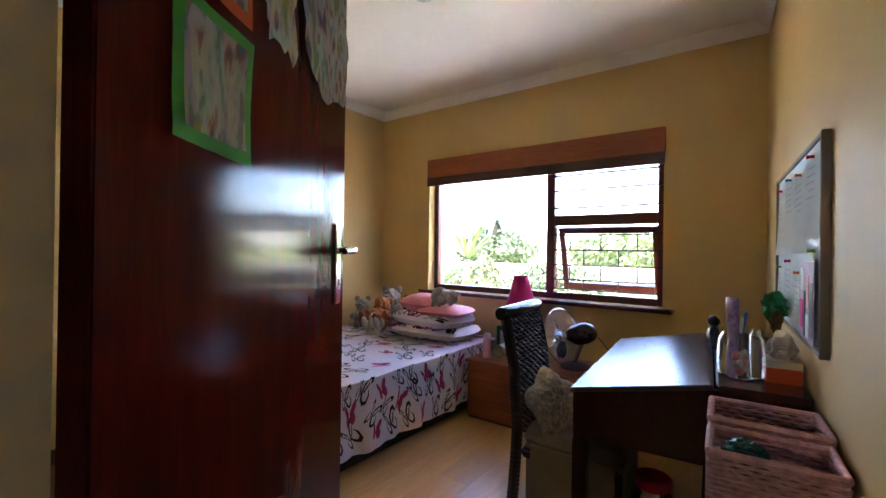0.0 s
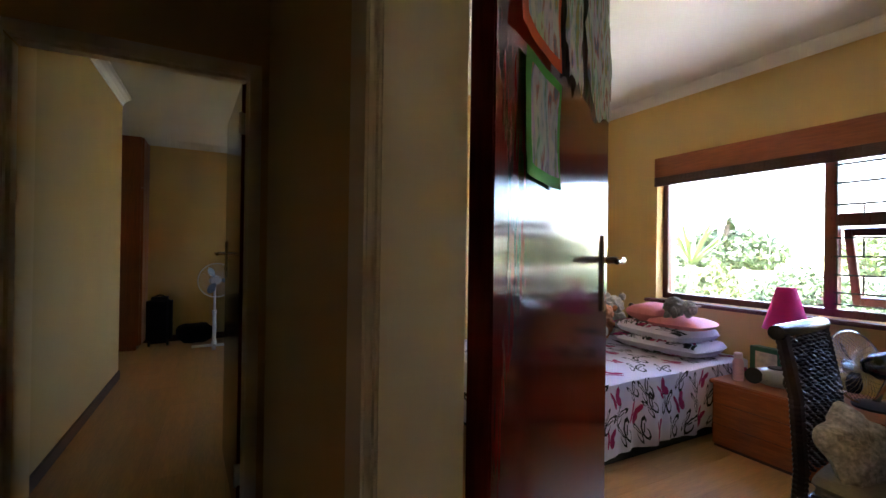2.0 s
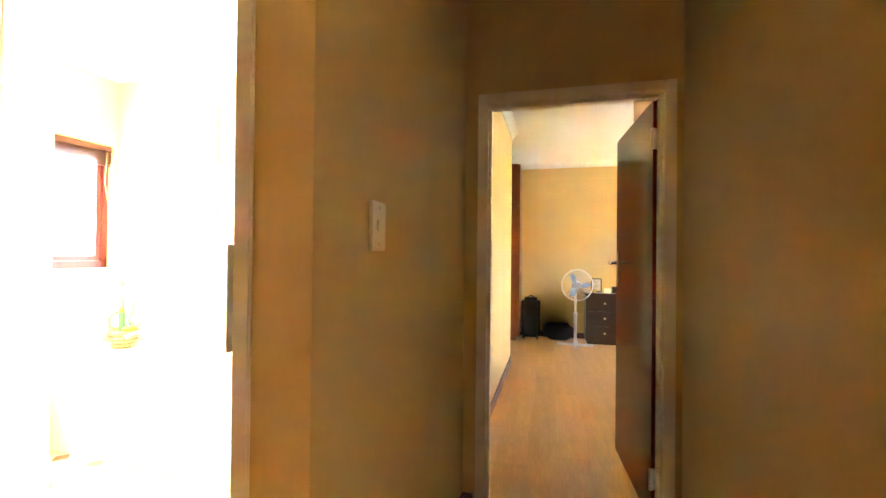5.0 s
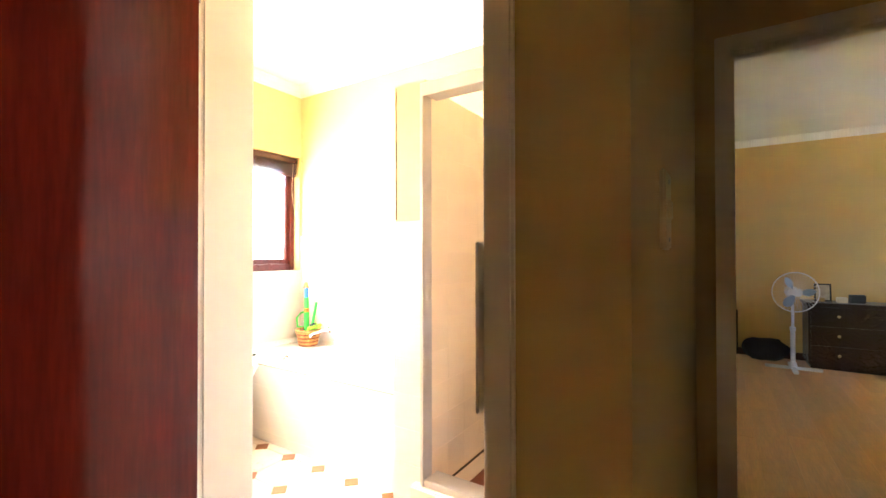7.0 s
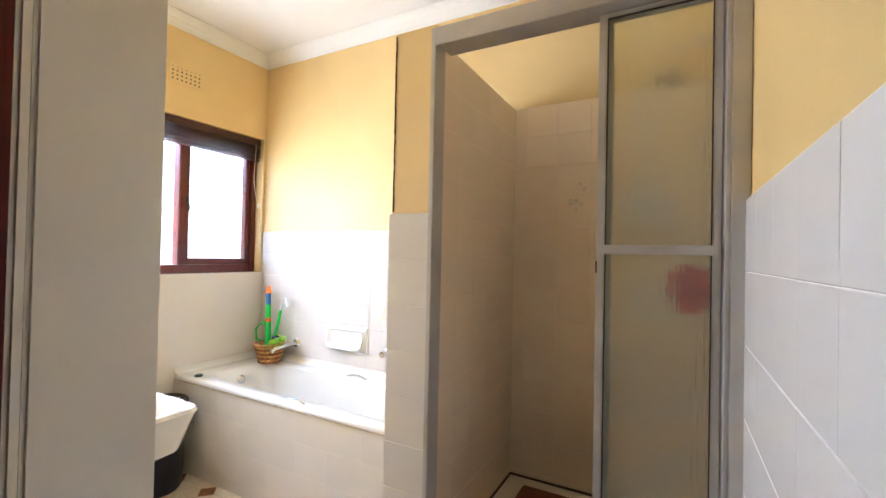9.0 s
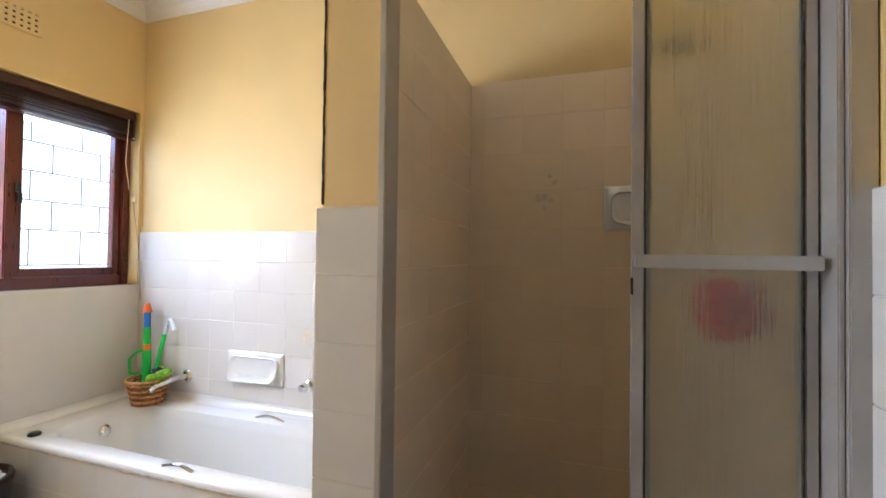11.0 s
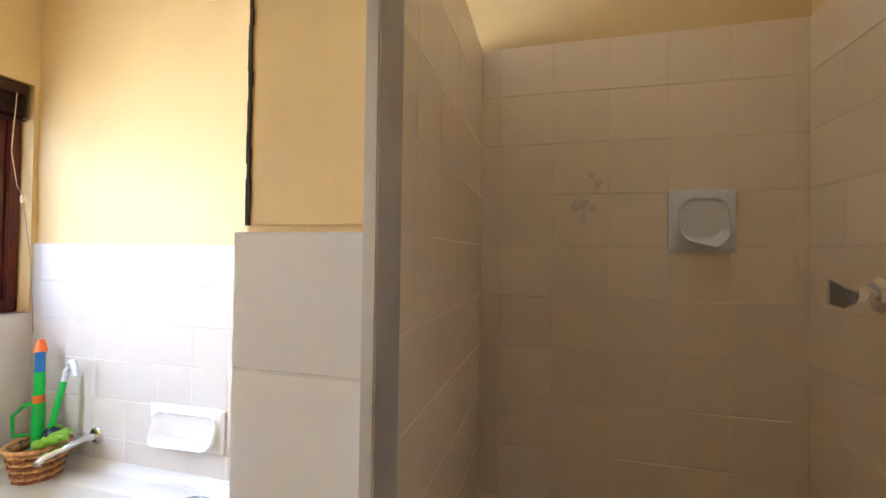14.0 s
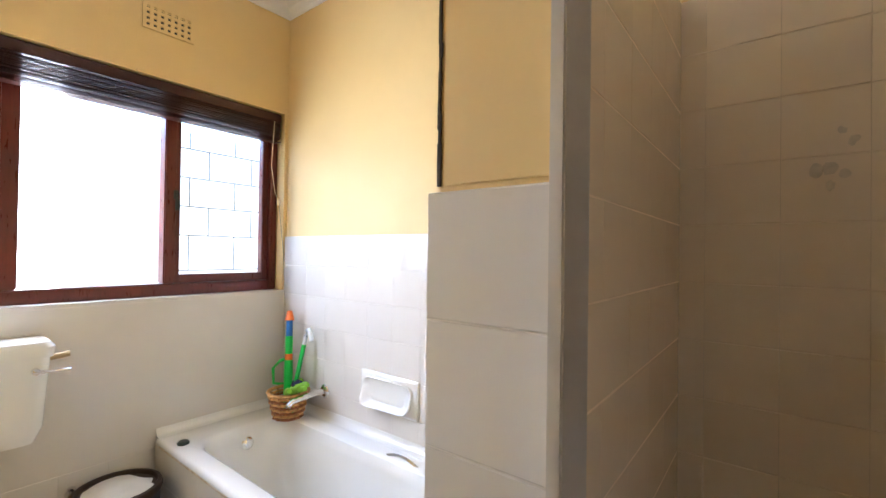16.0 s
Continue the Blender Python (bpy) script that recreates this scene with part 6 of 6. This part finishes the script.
def wicker_box(m, lx, ly, h, label):
    ob = empty("wicker_box", m)
    for nm, ax, ay, lw in (("side", 0, ly / 2, lx), ("side", 0, -ly / 2, lx), ("end", lx / 2, 0, ly), ("end", -lx / 2, 0, ly)):
        bm = bmesh.new()
        n = int(h / 0.012)
        for k in range(n):
            if nm == "side":
                pts = [(-lw / 2 + lw * i / 14, ay + 0.003 * (1 if (i + k) % 2 else -1), 0.006 + k * 0.012) for i in range(15)]
            else:
                pts = [(ax + 0.003 * (1 if (i + k) % 2 else -1), -lw / 2 + lw * i / 14, 0.006 + k * 0.012) for i in range(15)]
            q = tube(pts, 0.0052, 5)
            me = bpy.data.meshes.new("tmp")
            q.to_mesh(me)
            q.free()
            bm.from_mesh(me)
            bpy.data.meshes.remove(me)
        tagged(part(nm, bm, M_PWICK, ob), kind="stuff")
    part("rim", merge(*[tube(p, 0.009, 8) for p in ([(-lx / 2, -ly / 2, h), (lx / 2, -ly / 2, h)], [(-lx / 2, ly / 2, h), (lx / 2, ly / 2, h)], [(-lx / 2, -ly / 2, h), (-lx / 2, ly / 2, h)], [(lx / 2, -ly / 2, h), (lx / 2, ly / 2, h)])]), M_PWICK, ob)
    part("base", bx(-lx / 2, lx / 2, -ly / 2, ly / 2, 0, 0.008), M_PWICK, ob)
    return tagged(ob, label, "wicker box", "pink wicker boxes")


wicker_box(pose(1.335, -2.165, 0.581, 0, 0, 3.5), 0.17, 0.25, 0.195, "dusty pink wicker box holding a green ball")
wicker_box(pose(1.56, -2.155, 0.581, 0, 0, 3.5), 0.2, 0.26, 0.205, "dusty pink wicker box of odds and ends")
tagged(part("yarn_ball", blob(0.05, 0.05, 0.045, 0.25, 9, 2, 4), mat("teal glitter", srgb(20, 92, 80), 0.4, 0.2, var=0.5, scale=40, bump=1, bump_scale=120), at=pose(1.34, -2.115, 0.74)), "teal glittery ball lying in a wicker box", "ball")
tagged(part("folded_cloth", bx(-0.05, 0.05, -0.07, 0.07, 0, 0.12, bevel=0.02, seg=3), mat("taupe cloth", srgb(150, 120, 104), 0.9, bump=0.4), at=pose(1.34, -2.215, 0.59), smooth=True), "taupe folded cloth in a wicker box", "cloth")
tagged(part("folded_cloth", bx(-0.075, 0.075, -0.1, 0.1, 0, 0.13, bevel=0.03, seg=3), mat("dark plum cloth", srgb(60, 30, 34), 0.9, bump=0.4), at=pose(1.56, -2.16, 0.59), smooth=True), "dark plum cloth filling a wicker box", "cloth")
sj = empty("sweet_jar", pose(1.93, -1.80, 0))
part("jar", lathe([(0, 0.002), (0.075, 0.002), (0.08, 0.02), (0.08, 0.27), (0.06, 0.3), (0.06, 0.31), (0, 0.31)], 26), M_JAR, sj, smooth=True)
part("lid", lathe([(0, 0.311), (0.068, 0.311), (0.07, 0.318), (0.07, 0.345), (0.064, 0.352), (0, 0.352)], 26), mat("red plastic lid", srgb(206, 24, 40), 0.6), sj, "red plastic lid", smooth=True)
tagged(sj, "large plastic jar with a red lid under the desk", "jar")

# notice board on the desk wall
nb = empty("notice_board", pose(2.11, skew_y(2.11), 1.28, 0, 0, math.degrees(SKEW)))
part("board", bx(-0.49, 0.49, 0.002, 0.014, -0.305, 0.305), mat("pale grey board", srgb(206, 214, 220), 0.45, var=0.05), nb)
M_BEDGE = mat("weathered aluminium board edge", srgb(138, 126, 108), 0.5, var=0.1)
part("frame", boxes([(-0.505, -0.4905, 0.001, 0.024, -0.32, 0.32), (0.4905, 0.505, 0.001, 0.024, -0.32, 0.32), (-0.49, 0.49, 0.001, 0.022, 0.3055, 0.32), (-0.49, 0.49, 0.001, 0.022, -0.32, -0.3055)], 0.002), M_BEDGE, nb)
tagged(nb, "pale notice board in a grey frame on the wall", "notice board")
random.seed(21)
M_PAPER = mat("white paper", (0.78, 0.78, 0.76, 1), 0.8, var=0.04)
M_INK = mat("grey ink", (0.5, 0.5, 0.54, 1), 0.8)
pins = (M_RED, M_LIME, M_ORANGE, M_BLUE, M_MAG)
for k, (u, z, w, h) in enumerate(((-0.37, 0.15, 0.2, 0.27), (-0.4, -0.11, 0.15, 0.21), (-0.15, 0.12, 0.2, 0.29), (0.08, 0.14, 0.21, 0.28), (0.09, -0.16, 0.2, 0.24), (0.34, 0.12, 0.22, 0.3), (0.35, -0.18, 0.2, 0.22), (-0.14, -0.18, 0.19, 0.2))):
    nt_ = empty("pinned_note", nb.matrix_basis @ pose(u, 0.0155, z, 0, random.uniform(-3, 3), 0))
    bm = bmesh.new()
    g5 = [[bm.verts.new((-w / 2 + w * i / 4, 0.002 + 0.012 * (j / 5) ** 2 * (i / 4), h / 2 - h * j / 5)) for j in range(6)] for i in range(5)]
    for i in range(4):
        for j in range(5):
            bm.faces.new((g5[i][j], g5[i + 1][j], g5[i + 1][j + 1], g5[i][j + 1]))
    bmesh.ops.solidify(bm, geom=bm.faces[:], thickness=0.0006)
    part("sheet", bm, M_PAPER, nt_)
    part("writing", boxes([(-w * 0.36, w * (0.1 + 0.25 * ((r * 7 + k) % 3) / 2), 0.0128 + 0.0, 0.0132, h * 0.3 - r * 0.022, h * 0.3 - r * 0.022 + 0.0032) for r in range(5)]), M_INK, nt_)
    part("pin", moved(lathe([(0, 0), (0.006, 0), (0.004, 0.01), (0.007, 0.018), (0, 0.02)], 10), pose(0, 0.003, h * 0.44, -90, 0, 0)), pins[k % 5], nt_)
    tagged(nt_, "white handwritten note pinned to the board", "note", "pinned notes")
ft = empty("photo_collage", nb.matrix_basis @ pose(-0.36, 0.031, -0.17))
part("card", bx(-0.12, 0.12, 0, 0.002, -0.12, 0.12), mat("mauve collage card", srgb(150, 116, 150), 0.5, var=0.4, scale=22), ft)
for x0, x1, z0, z1, m_, lab in ((-0.11, -0.06, -0.1, 0.06, M_BLACK, "dark cut-out"), (-0.05, -0.01, -0.02, 0.08, M_PINKP, "pink cut-out"), (0.0, 0.03, -0.11, 0.03, M_PRINTK, "black cut-out"), (-0.045, -0.005, -0.11, -0.04, M_PAPER, "white cut-out"), (0.045, 0.1, -0.09, 0.0, M_MAG, "magenta cut-out"), (0.04, 0.09, 0.03, 0.1, M_SHELL, "grey cut-out")):
    part("cutting", bx(x0, x1, 0.0022, 0.0034, z0, z1), m_, ft, lab)
tagged(ft, "dark coloured card pinned low on the board", "card")

# children's drawings on the bedroom door
def crayon(name, seed):
    m = bpy.data.materials.new(name)
    m.use_nodes = True
    n, l = m.node_tree.nodes, m.node_tree.links
    co, no, vo, ra, mx = (n.new("ShaderNode" + k) for k in ("TexCoord", "TexNoise", "TexVoronoi", "ValToRGB", "MixRGB"))
    no.inputs["Scale"].default_value, no.inputs["Detail"].default_value = 17 + seed, 9
    vo.inputs["Scale"].default_value = 22 + seed
    mp = n.new("ShaderNodeMapping")
    mp.inputs["Location"].default_value, mp.inputs["Scale"].default_value = (seed * 3.1, seed, seed * 1.7), (1.5, 1, 0.55)
    l.new(co.outputs["Object"], mp.inputs[0]), l.new(mp.outputs[0], no.inputs[0]), l.new(mp.outputs[0], vo.inputs[0])
    els = ra.color_ramp.elements
    els[0].position, els[0].color = 0.3, srgb(104, 146, 160)
    els[1].position, els[1].color = 0.52, srgb(226, 218, 200)
    for p, c_ in ((0.36, srgb(204, 178, 84)), (0.4, srgb(140, 168, 140)), (0.45, srgb(206, 204, 198)), (0.56, srgb(212, 206, 196)), (0.6, srgb(206, 140, 116)), (0.66, srgb(120, 130, 142))):
        e = els.new(p)
        e.color = c_
    l.new(no.outputs["Fac"], ra.inputs["Fac"])
    mx.blend_type = "MULTIPLY"
    mx.inputs["Fac"].default_value = 0.25
    l.new(ra.outputs[0], mx.inputs[1]), l.new(vo.outputs["Color"], mx.inputs[2])
    l.new(mx.outputs[0], n["Principled BSDF"].inputs["Base Color"])
    n["Principled BSDF"].inputs["Roughness"].default_value = 0.75
    return m


def drawing(u, z, w, h, tilt, border, seed, label, wavy=0.0):
    ob = empty("childs_drawing", door_b1.matrix_basis @ pose(u, -0.024, z, 0, tilt, 0))

    def sheet(w, h, y, wv):
        bm = bmesh.new()
        nx, nz = 8, 12
        gr = []
        for i in range(nx + 1):
            col = []
            for j in range(nz + 1):
                a, b = i / nx - 0.5, j / nz - 0.5
                edge = 1 + wv * noise.noise(Vector((a * 5 + seed, b * 7, seed)))
                lift = 0.012 * max(0, abs(a) * 2 - 0.6) * max(0, -b * 2) + 0.004 * (1 + noise.noise(Vector((a * 3, b * 3, seed))))
                col.append(bm.verts.new((a * w * edge, y - lift, b * h * edge)))
            gr.append(col)
        for i in range(nx):
            for j in range(nz):
                bm.faces.new((gr[i][j], gr[i + 1][j], gr[i + 1][j + 1], gr[i][j + 1]))
        bmesh.ops.solidify(bm, geom=bm.faces[:], thickness=0.0007)
        return bm
    if border:
        part("border", sheet(w, h, 0, 0.02), border, ob, "coloured card border")
        part("paper", sheet(w - 0.04, h - 0.042, -0.0016, 0.01), crayon("crayon drawing", seed), ob)
    else:
        part("paper", sheet(w, h, 0, wavy), crayon("crayon drawing", seed), ob)
    return tagged(ob, label, "drawing", "drawings on the door")


drawing(0.20, 1.50, 0.19, 0.215, 2, mat("lime green card", srgb(96, 196, 66), 0.7, var=0.1), 1, "crayon drawing on lime green card, stuck to the door")
drawing(0.188, 1.772, 0.215, 0.285, 3, mat("orange card", srgb(232, 100, 40), 0.7, var=0.1), 2, "crayon drawing on orange card, stuck to the door")
drawing(0.40, 1.80, 0.125, 0.32, 2, None, 3, "narrow pale cut-out drawing hanging on the door", 0.35)
drawing(0.645, 1.83, 0.27, 0.36, -3, None, 4, "pale torn drawing of figures hanging on the door", 0.25)

# picture on the bed wall and ceiling light
wp = empty("wall_picture", pose(1.04, B1Y1 - 0.002, 1.66))
part("card", bx(-0.14, 0.14, -0.006, 0, -0.11, 0.11, bevel=0.002), M_PAPER, wp)
part("print", boxes([(-0.11, -0.02, -0.0085, -0.0065, -0.08, 0.08), (0.01, 0.11, -0.0085, -0.0065, 0.02, 0.08), (0.03, 0.09, -0.0085, -0.0065, -0.07, -0.01)]), M_RED, wp, "red printed shapes")
tagged(wp, "white card with red shapes on the wall", "picture")
cl = empty("ceiling_light", pose(1.84, -0.64, CEIL))
part("base", lathe([(0, -0.02), (0.06, -0.02), (0.062, 0), (0, 0)], 32), M_FRAME, cl, smooth=True)
part("dome", lathe([(0, -0.055), (0.03, -0.052), (0.046, -0.042), (0.052, -0.03), (0.053, -0.0205), (0, -0.0205)], 32), mat("opal glass", (0.85, 0.85, 0.83, 1), 0.2), cl, smooth=True)
tagged(cl, "white opal glass dome light on the ceiling", "ceiling light")

# ---- outside ----
def leaves(n, rx, ry, rz, size, seed, shell=0.75):
    """A crown of n small bent leaves spread through a lumpy volume."""
    rng = np.random.default_rng(seed)
    vs, fs = [], []
    for k in range(n):
        d = rng.normal(size=3)
        d /= np.linalg.norm(d)
        lump = 0.78 + 0.35 * noise.noise(Vector(d * 2.3) + Vector((seed, 0, 0)))
        r = lump * (shell + (1 - shell) * rng.random()) if rng.random() < 0.8 else lump * rng.random()
        c_ = Vector((d[0] * rx * r, d[1] * ry * r, d[2] * rz * r))
        a, b = Vector(rng.normal(size=3)).normalized(), Vector(rng.normal(size=3)).normalized()
        b = (b - a * a.dot(b)).normalized()
        s = size * (0.6 + 0.8 * rng.random())
        i = len(vs)
        vs += [c_ - a * s, c_ + b * s * 0.45 + a * 0.1 * s, c_ + a * s, c_ - b * s * 0.45 + a * 0.1 * s]
        fs.append((i, i + 1, i + 2, i + 3))
    me = bpy.data.meshes.new("crown")
    me.from_pydata([tuple(v) for v in vs], [], fs)
    return me


def foliage(name, c1):
    m = mat(name, c1, 0.55, var=0.35, scale=3, grain=0.2)
    m.node_tree.nodes["Principled BSDF"].inputs["Subsurface Weight"].default_value = 0.0
    return m


M_LEAF = foliage("fresh green leaves", (0.1, 0.135, 0.045, 1))
M_LEAF2 = foliage("dark green leaves", (0.06, 0.09, 0.036, 1))
M_BARK = mat("bark", (0.14, 0.10, 0.07, 1), 0.9, var=0.3, scale=8, bump=0.8, bump_scale=40)


def shrub(name, x, y, rx, ry, rz, n, size, seed, m_, label, trunk=0.0):
    ob = empty(name, pose(x, y, -0.3))
    me = leaves(n, rx, ry, rz, size, seed)
    me.materials.append(m_)
    cr = new("crown", me)
    cr.matrix_basis, cr.parent = pose(0, 0, trunk + rz * 0.85), ob
    pts = [(0, 0, 0), (0.03 * rx, 0.02, (trunk + rz * 0.5) * 0.5), (0.05 * rx, -0.04, trunk + rz * 0.8)]
    part("trunk", tube(pts, [0.09 * min(rx, 1.2), 0.07 * min(rx, 1.2), 0.03], 8), M_BARK, ob)
    for k in range(4):
        a = 1.57 * k + seed
        part("limb", tube([pts[1], (0.45 * rx * math.cos(a), 0.45 * ry * math.sin(a), trunk + rz * 0.8), (0.7 * rx * math.cos(a), 0.7 * ry * math.sin(a), trunk + rz * 1.1)], [0.04, 0.025, 0.01], 6), M_BARK, ob)
    return tagged(ob, label, "shrub" if trunk < 0.6 else "tree")


shrub("shrub", 7.4, 2.3, 0.5, 0.5, 0.88, 4600, 0.042, 1, M_LEAF, "rounded bright green garden shrub")
shrub("shrub", 10.6, 2.2, 0.9, 1.6, 0.75, 4600, 0.06, 2, M_LEAF2, "low dark green shrub by the garden wall")
shrub("shrub", 11.0, 5.2, 0.8, 1.5, 0.6, 3600, 0.06, 6, M_LEAF, "low spreading green shrub in the garden")
shrub("tree", 15.5, 6.6, 2.2, 2.2, 1.05, 5200, 0.1, 3, M_LEAF2, "leafy tree beyond the garden wall", 0.7)
shrub("tree", 17.5, 2.2, 2.4, 2.6, 1.0, 5200, 0.1, 4, M_LEAF, "leafy tree standing far behind the garden", 0.7)
shrub("tree", 20.0, -3.5, 2.6, 2.6, 0.95, 5000, 0.11, 5, M_LEAF2, "distant leafy tree behind the neighbour's wall", 0.9)


def strap_plant(name, x, y, base, count, length, lift, label, droop, blade=0.035):
    ob = empty(name, pose(x, y, -0.3))
    if base > 0.2:
        part("trunk", tube([(0, 0, 0), (0.05, 0.02, base * 0.5), (0, 0, base)], [0.12, 0.1, 0.09], 10), M_BARK, ob)
    random.seed(int(length * 100))
    for k in range(count):
        a = 6.2832 * k / count + random.uniform(-0.2, 0.2)
        ln, up = length * random.uniform(0.75, 1.1), lift * random.uniform(0.6, 1.2)
        pts = [Vector((0, 0, base))]
        for i in range(1, 7):
            f = i / 6
            pts.append(Vector((math.cos(a) * ln * f * (1 - 0.35 * up), math.sin(a) * ln * f * (1 - 0.35 * up), base + ln * (up * f - droop * f * f))))
        bm = bmesh.new()
        side = Vector((-math.sin(a), math.cos(a), 0))
        l_, r_ = [], []
        for i, p in enumerate(pts):
            w = blade * length * (0.5 + math.sin(math.pi * min(1, i / 6 * 0.85 + 0.12))) * (0 if i == 6 else 1) + 0.002
            l_.append(bm.verts.new(p + side * w)), r_.append(bm.verts.new(p - side * w + Vector((0, 0, 0.01))))
        for i in range(6):
            bm.faces.new((l_[i], l_[i + 1], r_[i + 1], r_[i]))
        part("leaf", bm, M_LEAF2 if droop > 0.3 else M_LEAF, ob)
    return tagged(ob, label, "plant")


strap_plant("yucca", 10.2, 4.55, 1.3, 22, 1.35, 0.97, "tall spiky strap-leaved plant in the garden", 0.08, 0.02)
strap_plant("palm", 15.0, 6.4, 2.6, 18, 1.5, 0.55, "small palm tree with drooping fronds", 0.75)
# stone boundary wall
M_STONE = mat("rough grey stone", srgb(150, 140, 126), 0.9, var=0.3, scale=5, grain=0.25, bump=0.8, bump_scale=25, per_object=0.2)
bwall = struct("garden_wall", bx(12.0, 12.3, -14, 14, -0.3, 0.86), M_GROUT, "mortar core of the stone garden wall", "garden wall")
random.seed(8)
stone_meshes = []
for k in range(6):
    q = bx(-0.05, 0, 0, 0.42, 0, 0.26, bevel=0.03, seg=1)
    for v in q.verts:
        v.co += Vector((random.uniform(-0.02, 0.0), random.uniform(-0.02, 0.02), random.uniform(-0.015, 0.015)))
    me = bpy.data.meshes.new("stone")
    q.to_mesh(me)
    q.free()
    me.materials.append(M_STONE)
    stone_meshes.append(me)
for r_ in range(4):
    for k in range(30):
        st = new("stone", stone_meshes[(k * 5 + r_ * 3) % 6])
        st.matrix_basis = pose(12.0, -6.5 + k * 0.45 + (r_ % 2) * 0.22, -0.28 + r_ * 0.285)
        st.parent = bwall
# neighbour's pale house across the garden
M_PLASTER = mat("pale plaster", (0.62, 0.6, 0.56, 1), 0.85, var=0.06, scale=1.5, bump=0.3, bump_scale=40)
M_ROOF = mat("pale roof sheet", (0.45, 0.44, 0.43, 1), 0.6, var=0.1, scale=2)
hs = empty("house", pose(21.0, -9.0, -0.3))
part("wall", bx(-3, 3, -5, 6, 0, 2.5), M_PLASTER, hs)
bm = bmesh.new()
v = [bm.verts.new(p) for p in ((-3.5, -5.5, 2.45), (3.5, -5.5, 2.45), (3.5, 6.5, 2.45), (-3.5, 6.5, 2.45), (0, -3, 3.6), (0, 4, 3.6))]
for f in ((0, 3, 5, 4), (1, 4, 5, 2), (0, 4, 1), (3, 2, 5), (0, 1, 2, 3)):
    bm.faces.new([v[i] for i in f])
bmesh.ops.recalc_face_normals(bm, faces=bm.faces[:])
part("roof", bm, M_ROOF, hs)
for y in (-3.0, 1.5):
    part("window", bx(-3.05, -2.99, y, y + 1.4, 1.0, 2.1), M_BLACK, hs)
tagged(hs, "pale plastered house with a low roof, far behind", "house")
# white wall added close outside the bathroom, bouncing light in and blocking low sky
struct("added_wall", bx(-6.6, -6.4, -8, 8, -0.3, 2.5), mat("added white wall", (0.5, 0.5, 0.48, 1), 0.8, var=0.05, scale=2, bump=0.3, bump_scale=50), "added white wall outside the bathroom", "yard wall")
M_BOUNCE = mat("pale bounce paving", (0.6, 0.58, 0.54, 1), 0.9, var=0.12, scale=3, bump=0.4, bump_scale=60)
# unseen path added for ground bounce, its grey set by the bathroom's brightness
struct("bounce_path", bx(-6.4, -4.13, -8, 8, -0.3, -0.26), mat("grey bounce path", (0.27, 0.26, 0.24, 1), 0.9, var=0.15, scale=3, bump=0.4, bump_scale=60), "grey path added unseen outside the bathroom window", "path")
# unseen pale apron, added so that sunlit ground bounces light into the bedroom
struct("bounce_apron", bx(3.56, 6.2, -8, 8, -0.3, -0.26), M_BOUNCE, "pale apron added outside the bedroom to bounce sunlight", "path")
# eaves over the outer walls
struct("roof_slab", boxes([(-4.6, 4.0, -4.5, 5.3, CEIL + 0.121, CEIL + 0.3)]), M_WHITE, "roof slab of the house", "roof")

# ---- laminate floors ----
PLANK = {}


def plank_mesh(w, l):
    key = (round(w, 3), round(l, 3))
    if key not in PLANK:
        bm = bmesh.new()
        e = 0.0015
        lo = [bm.verts.new(p) for p in ((0, 0, -0.012), (w, 0, -0.012), (w, l, -0.012), (0, l, -0.012))]
        mid = [bm.verts.new((p.co.x, p.co.y, -0.0012)) for p in lo]
        hi = [bm.verts.new(p) for p in ((e, e, 0), (w - e, e, 0), (w - e, l - e, 0), (e, l - e, 0))]
        for a, b in ((lo, mid), (mid, hi)):
            for i in range(4):
                bm.faces.new((a[i], a[(i + 1) % 4], b[(i + 1) % 4], b[i]))
        bm.faces.new(hi)
        me = bpy.data.meshes.new("plank")
        bm.to_mesh(me)
        bm.free()
        me.materials.append(M_LAMINATE)
        PLANK[key] = me
    return PLANK[key]


def planks(parent, x0, x1, y0, y1, along):
    """Boards 0.19 wide and 1.25 long with broken joints, filling a rectangle."""
    w, l = 0.19, 1.25
    a0, a1, b0, b1 = (y0, y1, x0, x1) if along == "y" else (x0, x1, y0, y1)
    r_ = 0
    b = b0
    while b < b1 - 0.01:
        ww = min(w, b1 - b)
        a = a0 - (r_ * 0.43 % 1.0) * l
        while a < a1 - 0.005:
            s, e = max(a, a0), min(a + l, a1)
            if e - s > 0.03:
                ob = new("plank", plank_mesh(ww, e - s))
                ob.matrix_basis = pose(b, s, 0) if along == "y" else pose(s, b + ww, 0, 0, 0, -90)
                ob.parent = parent
            a += l
        b += w
        r_ += 1


fb, fh = bpy.data.objects["floor_bedroom"], bpy.data.objects["floor_hall"]
planks(fb, 0.0, 3.3, -2.42, 1.085, "x")
planks(fh, -2.02, -0.0005, -4.05, -1.36, "y")
planks(fh, -1.0, -0.0005, -1.36, 0.0, "y")
planks(fh, -2.05, 1.6, 0.0005, 4.72, "y")
